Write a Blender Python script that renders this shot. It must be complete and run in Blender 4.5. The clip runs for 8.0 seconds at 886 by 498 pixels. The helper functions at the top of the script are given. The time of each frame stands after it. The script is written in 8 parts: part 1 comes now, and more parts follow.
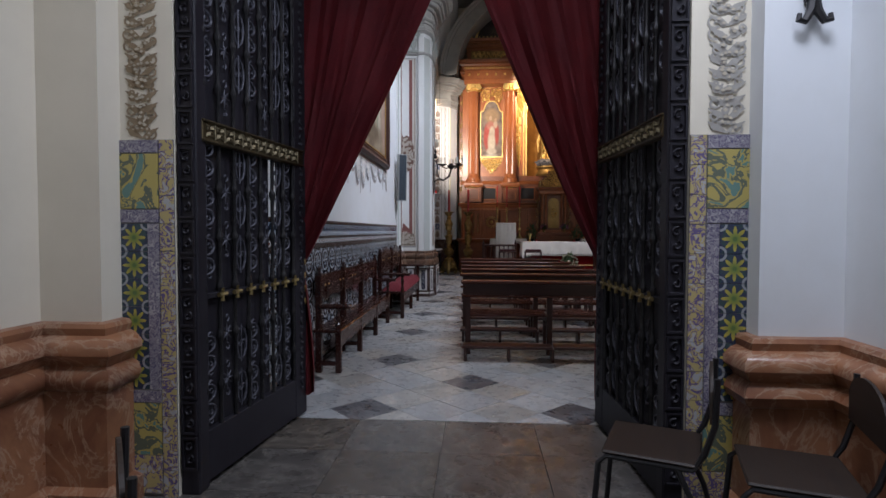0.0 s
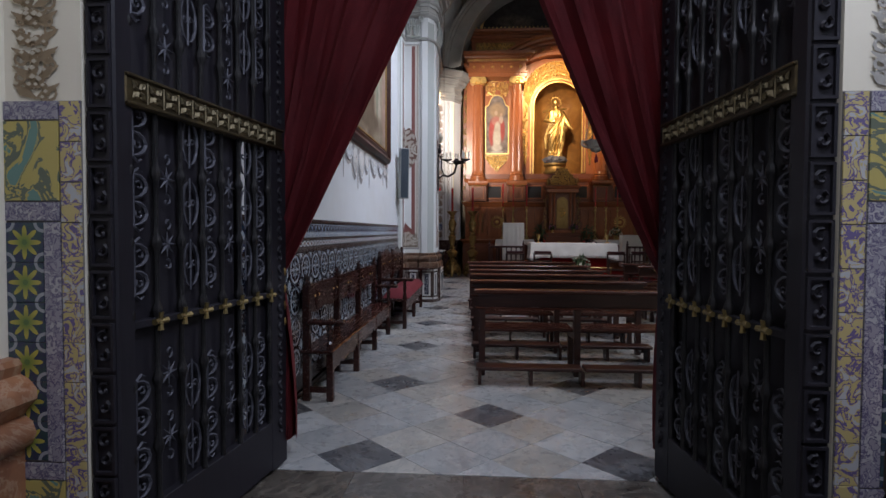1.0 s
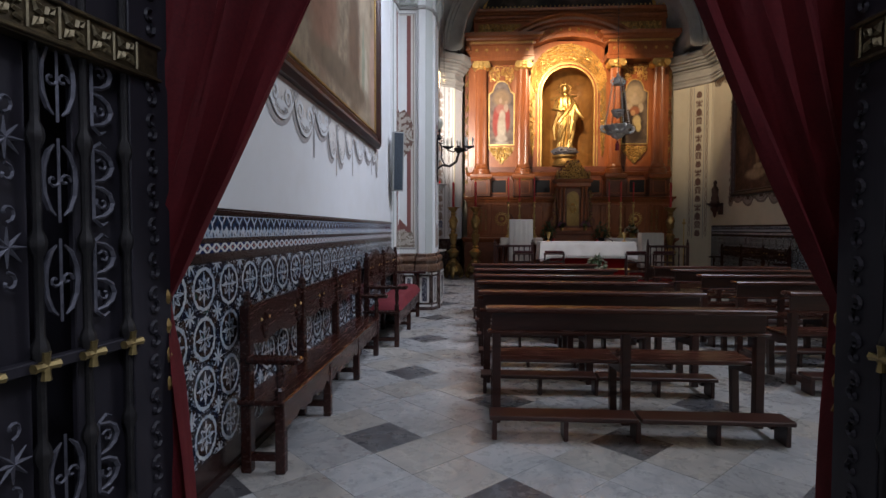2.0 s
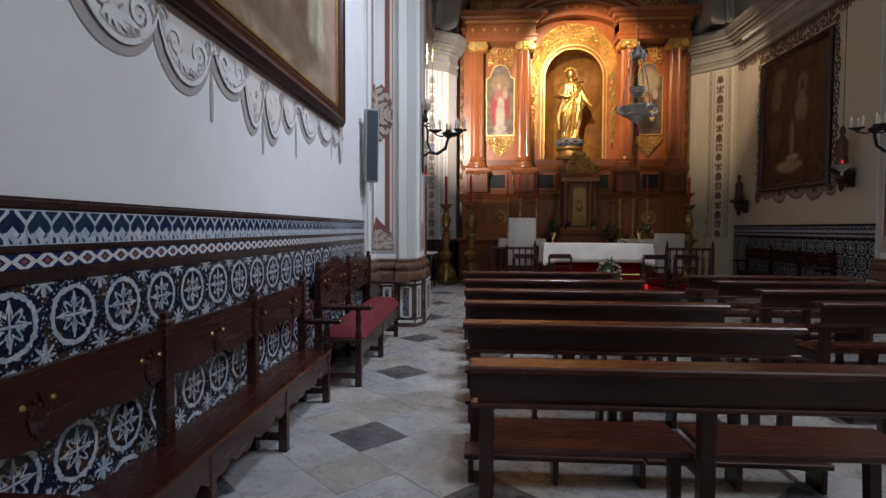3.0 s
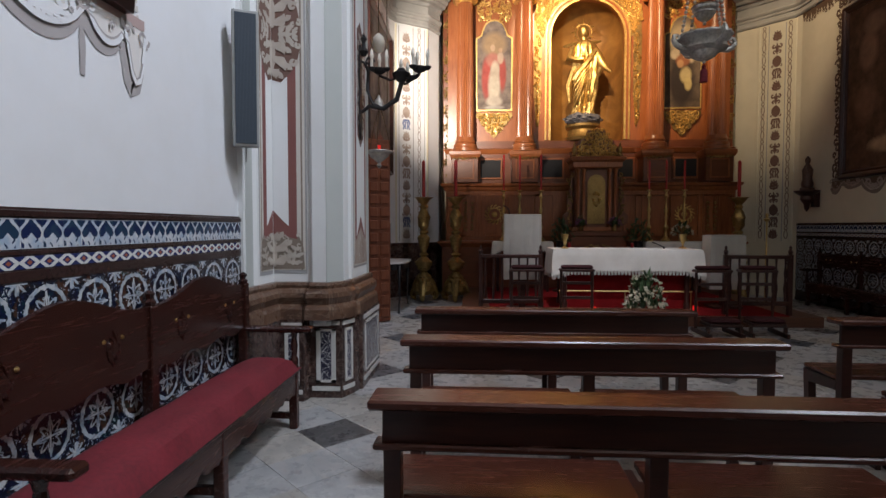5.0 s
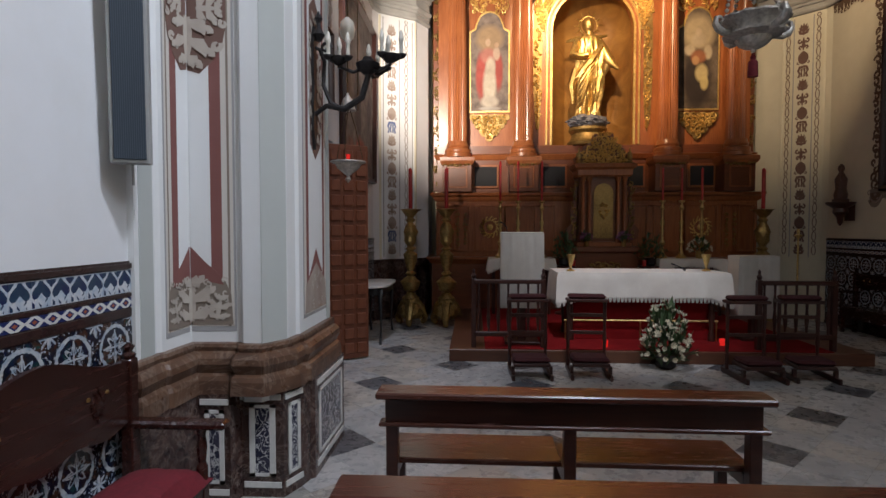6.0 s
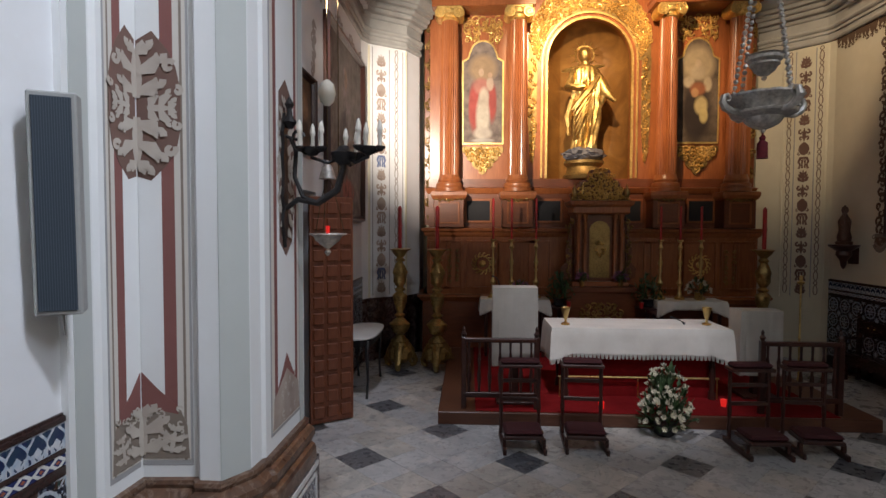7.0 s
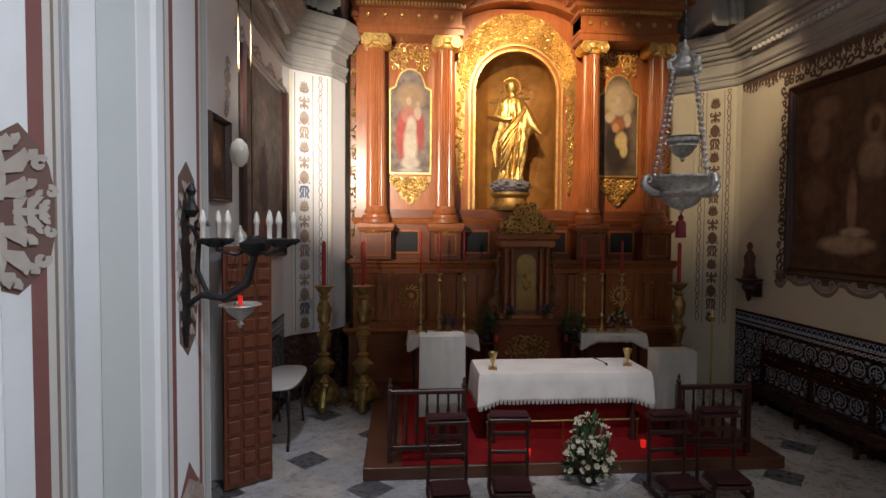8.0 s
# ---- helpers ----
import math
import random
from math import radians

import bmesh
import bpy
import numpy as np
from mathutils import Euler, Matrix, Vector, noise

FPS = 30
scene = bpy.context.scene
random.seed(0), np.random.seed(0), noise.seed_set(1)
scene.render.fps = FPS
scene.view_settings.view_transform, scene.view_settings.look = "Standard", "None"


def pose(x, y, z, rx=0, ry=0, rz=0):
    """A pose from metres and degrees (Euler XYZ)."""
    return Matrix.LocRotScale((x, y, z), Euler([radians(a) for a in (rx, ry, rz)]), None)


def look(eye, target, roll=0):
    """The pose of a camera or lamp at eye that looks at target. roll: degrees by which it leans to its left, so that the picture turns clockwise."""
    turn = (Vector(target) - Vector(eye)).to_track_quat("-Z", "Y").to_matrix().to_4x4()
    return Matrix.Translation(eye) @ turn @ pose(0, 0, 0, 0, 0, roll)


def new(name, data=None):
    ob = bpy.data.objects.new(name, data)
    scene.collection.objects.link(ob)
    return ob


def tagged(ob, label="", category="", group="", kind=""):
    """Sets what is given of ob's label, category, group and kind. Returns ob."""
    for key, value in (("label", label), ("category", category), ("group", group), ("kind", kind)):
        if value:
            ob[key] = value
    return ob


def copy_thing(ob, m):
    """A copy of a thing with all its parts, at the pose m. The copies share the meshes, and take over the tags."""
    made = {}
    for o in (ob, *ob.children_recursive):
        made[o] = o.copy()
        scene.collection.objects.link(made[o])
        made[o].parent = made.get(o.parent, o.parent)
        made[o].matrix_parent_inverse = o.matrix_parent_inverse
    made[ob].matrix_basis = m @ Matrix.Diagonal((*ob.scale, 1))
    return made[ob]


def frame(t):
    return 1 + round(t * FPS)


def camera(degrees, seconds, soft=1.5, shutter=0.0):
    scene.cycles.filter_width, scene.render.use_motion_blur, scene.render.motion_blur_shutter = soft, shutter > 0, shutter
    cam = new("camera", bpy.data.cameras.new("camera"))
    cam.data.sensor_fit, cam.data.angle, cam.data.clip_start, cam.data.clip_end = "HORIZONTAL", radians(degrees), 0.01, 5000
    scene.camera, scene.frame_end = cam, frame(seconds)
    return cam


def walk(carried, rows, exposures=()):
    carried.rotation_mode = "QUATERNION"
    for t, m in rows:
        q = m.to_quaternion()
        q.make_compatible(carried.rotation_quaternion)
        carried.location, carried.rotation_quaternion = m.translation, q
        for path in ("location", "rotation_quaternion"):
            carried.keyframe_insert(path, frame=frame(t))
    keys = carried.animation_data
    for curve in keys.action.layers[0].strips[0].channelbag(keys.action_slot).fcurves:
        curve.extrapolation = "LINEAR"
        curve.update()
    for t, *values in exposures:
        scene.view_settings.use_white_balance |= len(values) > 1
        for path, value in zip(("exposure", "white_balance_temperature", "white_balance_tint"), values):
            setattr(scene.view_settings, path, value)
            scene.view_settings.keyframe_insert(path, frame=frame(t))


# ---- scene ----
cam = camera(78.4, 8.0)
PATH = [
    (0, (0.015, -0.069, 1.366), (-0.114, 1.926, 1.299), 0.1),
    (0.5, (-0.063, 0.267, 1.375), (-0.191, 2.262, 1.307), 0.1),
    (1, (-0.139, 0.768, 1.375), (-0.267, 2.762, 1.308), 0.2),
    (1.5, (-0.206, 1.388, 1.361), (-0.337, 3.383, 1.294), -0.1),
    (1.7, (-0.23, 1.669, 1.361), (-0.361, 3.664, 1.291), 0.0),
    (3, (-0.138, 3.69, 1.375), (-0.264, 5.684, 1.298), 0.2),
    (3.5, (-0.033, 4.451, 1.362), (-0.161, 6.445, 1.285), 0.1),
    (4, (0.015, 5.202, 1.361), (-0.108, 7.197, 1.281), 0.0),
    (4.5, (0.08, 6.016, 1.362), (-0.046, 8.01, 1.283), 0.0),
    (4.7, (0.094, 6.334, 1.378), (-0.033, 8.328, 1.295), 0.0),
    (5.8, (0.150, 7.80, 1.527), (0.030, 9.795, 1.458), 0.0),
    (6, (0.158, 7.941, 1.638), (0.045, 9.937, 1.562), 0.0),
    (6.5, (0.199, 8.146, 1.989), (0.089, 10.141, 1.911), 0.1),
    (7, (0.218, 8.296, 2.308), (0.121, 10.293, 2.229), 0.2),
    (7.5, (0.24, 8.433, 2.657), (0.241, 10.432, 2.578), 0.3),
    (8, (0.261, 8.497, 2.869), (0.421, 10.489, 2.792), 0.4),
]
walk(cam, [(t, look(eye, target, roll)) for t, eye, target, roll in PATH], [(0.0, -0.04, 6080, 19), (1.0, -0.10, 6020, 19), (1.7, -0.08, 6050, 19), (3.0, 0.0, 6150, 18), (8.0, 0.0, 6250, 17)])


# ---- light ----
world = bpy.data.worlds.new("world")
world.use_nodes = True
scene.world = world
sky = world.node_tree.nodes.new("ShaderNodeTexSky")
sky.sky_type, sky.sun_disc = 'NISHITA', False
sky.sun_elevation, sky.sun_rotation = radians(40), radians(200)
world.node_tree.links.new(sky.outputs[0], world.node_tree.nodes["Background"].inputs[0])
world.node_tree.nodes["Background"].inputs[1].default_value = 0.08


def area_lamp(name, m, power, sx, sy, color):
    d = bpy.data.lights.new(name, 'AREA')
    d.shape, d.size, d.size_y, d.energy, d.color = 'RECTANGLE', sx, sy, power, color
    o = new(name, d)
    o.matrix_world = m
    return tagged(o, kind="structure")


def spot_lamp(name, eye, target, power, cone, color, radius=0.05, blend=0.5):
    d = bpy.data.lights.new(name, 'SPOT')
    d.energy, d.color, d.spot_size, d.spot_blend, d.shadow_soft_size = power, color, radians(cone), blend, radius
    o = new(name, d)
    o.matrix_world = look(eye, target)
    return tagged(o, kind="structure")


COOL, WARM, AMBER = (0.80, 0.90, 1.0), (1.0, 0.80, 0.55), (1.0, 0.69, 0.36)
area_lamp("entrance_light", pose(0.75, 1.2, 4.4), 88, 1.2, 0.8, (0.84, 0.92, 1.0))
area_lamp("nave_light", pose(5.4, 7.0, 7.9, -20, 46, 0), 262, 0.9, 3.4, (0.86, 0.93, 1.0))
spot_lamp("nave_spot", (1.9, 8.6, 7.4), (-1.7, 9.5, 2.4), 1020, 66, (0.86, 0.93, 1.0), 0.25, 0.9)
spot_lamp("crossing_spot", (-0.6, 12.7, 7.6), (-0.8, 14.4, 0.0), 680, 38, (0.90, 0.94, 1.0), 0.3, 0.9)
spot_lamp("apse_spot_west", (-1.22, 12.45, 4.3), (0.10, 18.1, 4.5), 2900, 49, (1.0, 0.86, 0.66), 0.05, 0.9)
spot_lamp("altar_spot", (0.9, 10.9, 7.9), (2.0, 15.15, 1.0), 1150, 25, (0.95, 0.96, 1.0), 0.08, 0.8)
spot_lamp("apse_spot_centre", (1.45, 14.7, 6.9), (2.75, 18.6, 5.2), 1650, 56, AMBER, 0.06, 0.6)
spot_lamp("apse_spot_east", (4.3, 14.6, 6.9), (5.75, 17.6, 5.0), 430, 46, (1.0, 0.74, 0.42), 0.06, 0.8)

# ---- node materials ----


class Mat:
    """A small wrapper for building node materials."""

    def __init__(self, name, rough=0.6, metal=0.0, spec=0.5):
        self.m = bpy.data.materials.new(name)
        self.m.use_nodes = True
        self.nt = self.m.node_tree
        self.b = self.nt.nodes["Principled BSDF"]
        self.b.inputs["Roughness"].default_value = rough
        self.b.inputs["Metallic"].default_value = metal
        self.b.inputs["Specular IOR Level"].default_value = spec
        self.tc = self.nt.nodes.new("ShaderNodeTexCoord")

    def put(self, sock, v):
        if isinstance(v, bpy.types.NodeSocket):
            self.nt.links.new(v, sock)
        elif isinstance(v, (tuple, list)) and len(v) == 3 and sock.type == 'RGBA':
            sock.default_value = (*v, 1)
        else:
            sock.default_value = v

    def coord(self, which="Object", scale=(1, 1, 1)):
        mp = self.nt.nodes.new("ShaderNodeMapping")
        self.put(mp.inputs[0], self.tc.outputs[which])
        mp.inputs["Scale"].default_value = scale if isinstance(scale, tuple) else (scale,) * 3
        return mp.outputs[0]

    def noise(self, scale=5, detail=6, co=None, rough=0.6, warp=0.0):
        n = self.nt.nodes.new("ShaderNodeTexNoise")
        self.put(n.inputs["Vector"], co or self.tc.outputs["Object"])
        n.inputs["Scale"].default_value, n.inputs["Detail"].default_value = scale, detail
        n.inputs["Roughness"].default_value, n.inputs["Distortion"].default_value = rough, warp
        return n.outputs[0]

    def voronoi(self, scale=5, co=None, feature='F1'):
        n = self.nt.nodes.new("ShaderNodeTexVoronoi")
        n.feature = feature
        self.put(n.inputs["Vector"], co or self.tc.outputs["Object"])
        n.inputs["Scale"].default_value = scale
        return n.outputs[0]

    def wave(self, scale=5, dist=4, co=None, direction='X'):
        n = self.nt.nodes.new("ShaderNodeTexWave")
        n.bands_direction = direction
        self.put(n.inputs["Vector"], co or self.tc.outputs["Object"])
        n.inputs["Scale"].default_value, n.inputs["Distortion"].default_value = scale, dist
        n.inputs["Detail"].default_value = 3
        return n.outputs[1]

    def math(self, op, a, b=0.0, c=0.0):
        n = self.nt.nodes.new("ShaderNodeMath")
        n.operation = op
        for s, v in zip(n.inputs, (a, b, c)):
            self.put(s, v)
        return n.outputs[0]

    def xyz(self, co=None):
        n = self.nt.nodes.new("ShaderNodeSeparateXYZ")
        self.put(n.inputs[0], co or self.tc.outputs["Object"])
        return n.outputs[0], n.outputs[1], n.outputs[2]

    def ramp(self, fac, stops, hard=False):
        n = self.nt.nodes.new("ShaderNodeValToRGB")
        self.put(n.inputs[0], fac)
        e = n.color_ramp.elements
        n.color_ramp.interpolation = 'CONSTANT' if hard else 'LINEAR'
        while len(e) < len(stops):
            e.new(0.5)
        for el, (p, c) in zip(e, stops):
            el.position, el.color = p, (*c, 1)
        return n.outputs[0]

    def mix(self, fac, a, b, how='MIX'):
        n = self.nt.nodes.new("ShaderNodeMix")
        n.data_type, n.blend_type = 'RGBA', how
        self.put(n.inputs[0], fac)
        self.put(n.inputs[6], a)
        self.put(n.inputs[7], b)
        return n.outputs[2]

    def rand(self):
        return self.nt.nodes.new("ShaderNodeObjectInfo").outputs["Random"]

    def island(self):
        return self.nt.nodes.new("ShaderNodeNewGeometry").outputs["Random Per Island"]

    def shift(self, amount):
        """Object coordinates moved by the object's random number."""
        n = self.nt.nodes.new("ShaderNodeVectorMath")
        n.operation = 'ADD'
        self.put(n.inputs[0], self.tc.outputs["Object"])
        c = self.nt.nodes.new("ShaderNodeCombineXYZ")
        r = self.math('MULTIPLY', self.rand(), amount)
        for s in c.inputs:
            self.put(s, r)
        self.put(n.inputs[1], c.outputs[0])
        return n.outputs[0]

    def color(self, v):
        self.put(self.b.inputs["Base Color"], v)
        return self

    def rough(self, v):
        self.put(self.b.inputs["Roughness"], v)
        return self

    def bump(self, h, strength=0.3, dist=0.01):
        n = self.nt.nodes.new("ShaderNodeBump")
        n.inputs["Strength"].default_value, n.inputs["Distance"].default_value = strength, dist
        self.put(n.inputs["Height"], h)
        self.put(self.b.inputs["Normal"], n.outputs[0])
        return self


def plain(name, c, rough=0.6, metal=0.0, var=0.25, scale=9, bump=0.15, spec=0.5):
    """Two scales of variation round one base colour."""
    m = Mat(name, rough, metal, spec)
    big, fine = m.noise(scale * 0.25, 4), m.noise(scale * 4, 6)
    f = m.math('MULTIPLY_ADD', fine, 0.45, m.math('MULTIPLY', big, 0.55))
    lo = tuple(x * (1 - var) for x in c)
    hi = tuple(min(1, x * (1 + var)) for x in c)
    m.color(m.ramp(f, [(0.3, lo), (0.7, hi)]))
    m.bump(fine, bump, 0.004)
    return m


def wood(name, dark, light, rough=0.35, axis=(1.2, 14, 14), spec=0.5):
    m = Mat(name, rough)
    co = m.coord("Object", axis)
    g = m.noise(3.0, 8, co, 0.65, 0.6)
    s = m.noise(1.3, 3)
    f = m.math('MULTIPLY_ADD', s, 0.35, m.math('MULTIPLY', g, 0.65))
    m.color(m.ramp(f, [(0.3, dark), (0.7, light)]))
    m.rough(m.math('MULTIPLY_ADD', g, 0.16, rough - 0.06))
    m.bump(g, 0.08, 0.003)
    m.b.inputs["Specular IOR Level"].default_value = spec
    return m.m


def plaster(name, c, stain=(0.62, 0.62, 0.58), amount=0.35):
    m = Mat(name, 0.85, 0, 0.2)
    big = m.noise(0.7, 5, None, 0.65)
    mid = m.noise(3.5, 6)
    fine = m.noise(60, 4)
    f = m.math('MULTIPLY', m.math('MULTIPLY_ADD', mid, 0.5, m.math('MULTIPLY', big, 0.5)), 1.0)
    m.color(m.mix(m.math('MULTIPLY', m.ramp(f, [(0.42, (0, 0, 0)), (0.72, (1, 1, 1))]), amount), c, stain))
    m.bump(m.math('MULTIPLY_ADD', fine, 0.3, mid), 0.15, 0.006)
    return m.m


M = {}
M["plaster"] = plaster("plaster_white", (0.76, 0.78, 0.80))
M["plaster_cream"] = plaster("plaster_cream", (0.74, 0.68, 0.56), (0.55, 0.50, 0.40))
M["plaster_apse"] = plaster("plaster_apse", (0.70, 0.66, 0.52), (0.5, 0.46, 0.34))
M["pier_white"] = plaster("pier_white", (0.74, 0.76, 0.76))
M["pier_grey"] = plaster("pier_grey", (0.47, 0.50, 0.48), (0.38, 0.40, 0.38))
M["cornice"] = plaster("cornice_grey", (0.42, 0.42, 0.40), (0.24, 0.24, 0.23), 0.7)
M["ceiling"] = plaster("vault_plaster", (0.66, 0.66, 0.64))
M["wood_dark"] = wood("wood_dark", (0.018, 0.006, 0.005), (0.062, 0.020, 0.013), 0.30)
M["wood_pew"] = wood("wood_pew", (0.050, 0.0145, 0.0095), (0.088, 0.027, 0.0165), 0.24)
M["wood_black"] = wood("wood_black", (0.012, 0.011, 0.015), (0.028, 0.025, 0.032), 0.5, (12, 12, 1.2), 0.25)
M["wood_bench"] = wood("wood_bench", (0.016, 0.0055, 0.0045), (0.052, 0.0155, 0.0105), 0.24)
M["wood_door"] = wood("wood_door", (0.10, 0.028, 0.013), (0.24, 0.075, 0.032), 0.4, (14, 14, 1.2))
M["wood_retable"] = wood("wood_retable", (0.20, 0.056, 0.019), (0.43, 0.150, 0.048), 0.28, (9, 9, 1.0))
M["wood_platform"] = wood("wood_platform", (0.060, 0.022, 0.012), (0.14, 0.055, 0.028), 0.4)
M["wood_retable_dark"] = wood("wood_retable_dark", (0.10, 0.028, 0.010), (0.22, 0.068, 0.025), 0.30, (1.0, 9, 9))
M["chair_ply"] = wood("chair_ply", (0.014, 0.008, 0.0055), (0.034, 0.018, 0.010), 0.58)


def gilt(name, lo, hi, rough=0.32, metal=0.85):
    m = Mat(name, rough, metal)
    a, b = m.noise(2.5, 4), m.noise(35, 6)
    f = m.math('MULTIPLY_ADD', b, 0.5, m.math('MULTIPLY', a, 0.5))
    m.color(m.ramp(f, [(0.32, lo), (0.62, hi)]))
    m.rough(m.math('MULTIPLY_ADD', b, 0.4, rough - 0.12))
    m.bump(b, 0.3, 0.004)
    return m.m


M["gold"] = gilt("gilded_wood", (0.40, 0.22, 0.05), (0.95, 0.68, 0.24), 0.34, 0.75)
M["gold_old"] = gilt("old_gilding", (0.09, 0.052, 0.018), (0.56, 0.39, 0.14), 0.34, 0.75)
M["gold_statue"] = gilt("statue_gilding", (0.17, 0.09, 0.022), (0.85, 0.58, 0.19), 0.30, 0.88)
M["gold_dull"] = gilt("dull_gilding", (0.12, 0.07, 0.025), (0.45, 0.30, 0.10), 0.42, 0.7)
M["brass"] = gilt("brass", (0.38, 0.26, 0.09), (0.72, 0.53, 0.22), 0.25, 1.0)
M["silver"] = gilt("tarnished_silver", (0.24, 0.23, 0.21), (0.74, 0.71, 0.66), 0.44, 0.7)
M["iron"] = gilt("black_iron", (0.012, 0.012, 0.014), (0.045, 0.042, 0.042), 0.45, 0.6)
# lighter copy of the iron: the tracery's reflected light is put into its colour
M["iron_pale"] = gilt("sheen_iron", (0.020, 0.020, 0.027), (0.115, 0.115, 0.14), 0.5, 0.4)
M["bronze"] = gilt("dark_bronze", (0.020, 0.015, 0.010), (0.13, 0.095, 0.045), 0.4, 0.7)
M["brass_worn"] = gilt("worn_brass", (0.06, 0.05, 0.03), (0.26, 0.21, 0.12), 0.45, 0.6)
M["brass_knob"] = gilt("tarnished_brass", (0.10, 0.075, 0.03), (0.36, 0.27, 0.11), 0.4, 0.7)
M["velvet"] = plain("red_velvet", (0.145, 0.010, 0.018), 0.85, 0, 0.35, 12, 0.4).m
M["velvet_dark"] = plain("dark_red_velvet", (0.045, 0.006, 0.008), 0.9, 0, 0.35, 12, 0.4).m
M["carpet"] = plain("red_carpet", (0.19, 0.009, 0.010), 0.95, 0, 0.25, 40, 0.5, 0.1).m
M["candle_red"] = plain("red_wax", (0.42, 0.015, 0.015), 0.35, 0, 0.15).m
M["candle_white"] = plain("white_wax", (0.75, 0.72, 0.64), 0.4, 0, 0.08).m
M["white_porcelain"] = plain("porcelain", (0.78, 0.76, 0.66), 0.2, 0, 0.06).m
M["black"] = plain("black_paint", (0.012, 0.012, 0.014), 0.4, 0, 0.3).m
M["dark_panel"] = plain("dark_panel", (0.012, 0.012, 0.014), 0.75, 0, 0.5).m
M["grille"] = Mat("speaker_grille", 0.6)
gx, gy, gz = M["grille"].xyz()
M["grille"].color(M["grille"].mix(M["grille"].math('SINE', M["grille"].math('MULTIPLY', gx, 700)), (0.022, 0.035, 0.05), (0.055, 0.075, 0.10)))
M["grille"] = M["grille"].m
M["speaker_grey"] = plain("speaker_grey", (0.33, 0.34, 0.33), 0.5, 0, 0.1).m

# curtain velvet with a soft sheen
cv = Mat("curtain_velvet", 0.8)
n1, n2 = cv.noise(2.2, 4), cv.noise(90, 3)
cv.color(cv.ramp(cv.math('MULTIPLY_ADD', n2, 0.4, cv.math('MULTIPLY', n1, 0.6)), [(0.3, (0.090, 0.006, 0.010)), (0.7, (0.21, 0.016, 0.022))]))
cv.b.inputs["Sheen Weight"].default_value = 0.25
cv.b.inputs["Sheen Tint"].default_value = (0.6, 0.1, 0.1, 1)
cv.bump(n2, 0.3, 0.002)
M["curtain"] = cv.m

# linen with a fine weave
ln = Mat("white_linen", 0.9, 0, 0.2)
w = ln.noise(120, 3)
ln.color(ln.ramp(ln.math('MULTIPLY_ADD', w, 0.3, ln.math('MULTIPLY', ln.noise(3, 4), 0.7)), [(0.3, (0.66, 0.63, 0.57)), (0.7, (0.82, 0.80, 0.74))]))
ln.bump(w, 0.25, 0.002)
M["linen"] = ln.m


def marble(name, base, dark, vein, rough=0.22, scale=2.2, per_piece=True):
    m = Mat(name, rough)
    co = m.shift(37.0) if per_piece else m.tc.outputs["Object"]
    cloud = m.noise(scale, 7, co, 0.62, 1.2)
    v = m.math('ABSOLUTE', m.math('SUBTRACT', m.noise(scale * 0.8, 8, co, 0.6, 2.5), 0.5))
    c = m.ramp(cloud, [(0.3, dark), (0.66, base)])
    c = m.mix(m.math('MULTIPLY', m.ramp(v, [(0.0, (1, 1, 1)), (0.035, (0, 0, 0))]), 0.55), c, vein)
    if per_piece:
        tone = m.math('MULTIPLY_ADD', m.math('ADD', m.rand(), m.island()), 0.20, 0.76)
        cc = m.nt.nodes.new("ShaderNodeCombineColor")
        for s in cc.inputs:
            m.put(s, tone)
        c = m.mix(1.0, c, cc.outputs[0], 'MULTIPLY')
    if per_piece:
        warm = m.math('MULTIPLY', m.math('GREATER_THAN', m.math('FRACT', m.math('MULTIPLY', m.math('ADD', m.rand(), m.island()), 7.31)), 0.62), 0.55)
        c = m.mix(warm, c, m.mix(1.0, c, (1.0, 0.90, 0.76), 'MULTIPLY'))
    grime = m.noise(11, 6, co)
    c = m.mix(m.math('MULTIPLY', m.ramp(grime, [(0.5, (0, 0, 0)), (0.75, (1, 1, 1))]), 0.25), c, dark)
    m.color(c)
    m.rough(m.math('MULTIPLY_ADD', grime, 0.3, rough - 0.08))
    m.bump(grime, 0.06, 0.003)
    return m.m


M["marble_white"] = marble("floor_marble_white", (0.50, 0.50, 0.495), (0.33, 0.34, 0.345), (0.22, 0.235, 0.25))
M["marble_dark"] = marble("floor_marble_dark", (0.115, 0.118, 0.13), (0.06, 0.062, 0.07), (0.24, 0.25, 0.26))
M["marble_grey"] = marble("threshold_marble", (0.145, 0.130, 0.118), (0.055, 0.050, 0.046), (0.27, 0.25, 0.22))
M["marble_red"] = marble("red_jasper", (0.36, 0.165, 0.082), (0.19, 0.075, 0.040), (0.50, 0.36, 0.25), 0.25, 3.0, False)
M["marble_brown"] = marble("brown_jasper", (0.155, 0.085, 0.052), (0.060, 0.032, 0.022), (0.27, 0.20, 0.15), 0.25, 4.0, False)
M["grout"] = plain("floor_joint", (0.16, 0.15, 0.14), 0.9).m


def ceramic(name, rough=0.16):
    return Mat(name, rough)


# blue dado tile: a white ring with a rosette, stars in the corners
dt = ceramic("azulejo_ring")
px, py, pz = dt.xyz()
r2 = dt.math('SQRT', dt.math('ADD', dt.math('MULTIPLY', px, px), dt.math('MULTIPLY', pz, pz)))
wob = dt.math('MULTIPLY', dt.math('SUBTRACT', dt.noise(55, 4, dt.shift(9)), 0.5), 0.030)
r2w = dt.math('ADD', r2, wob)
ang = dt.math('ARCTAN2', pz, px)
ring = dt.math('LESS_THAN', dt.math('ABSOLUTE', dt.math('SUBTRACT', r2w, 0.101)), 0.0095)
pet = dt.math('MULTIPLY_ADD', dt.math('COSINE', dt.math('MULTIPLY', ang, 8)), 0.016, 0.048)
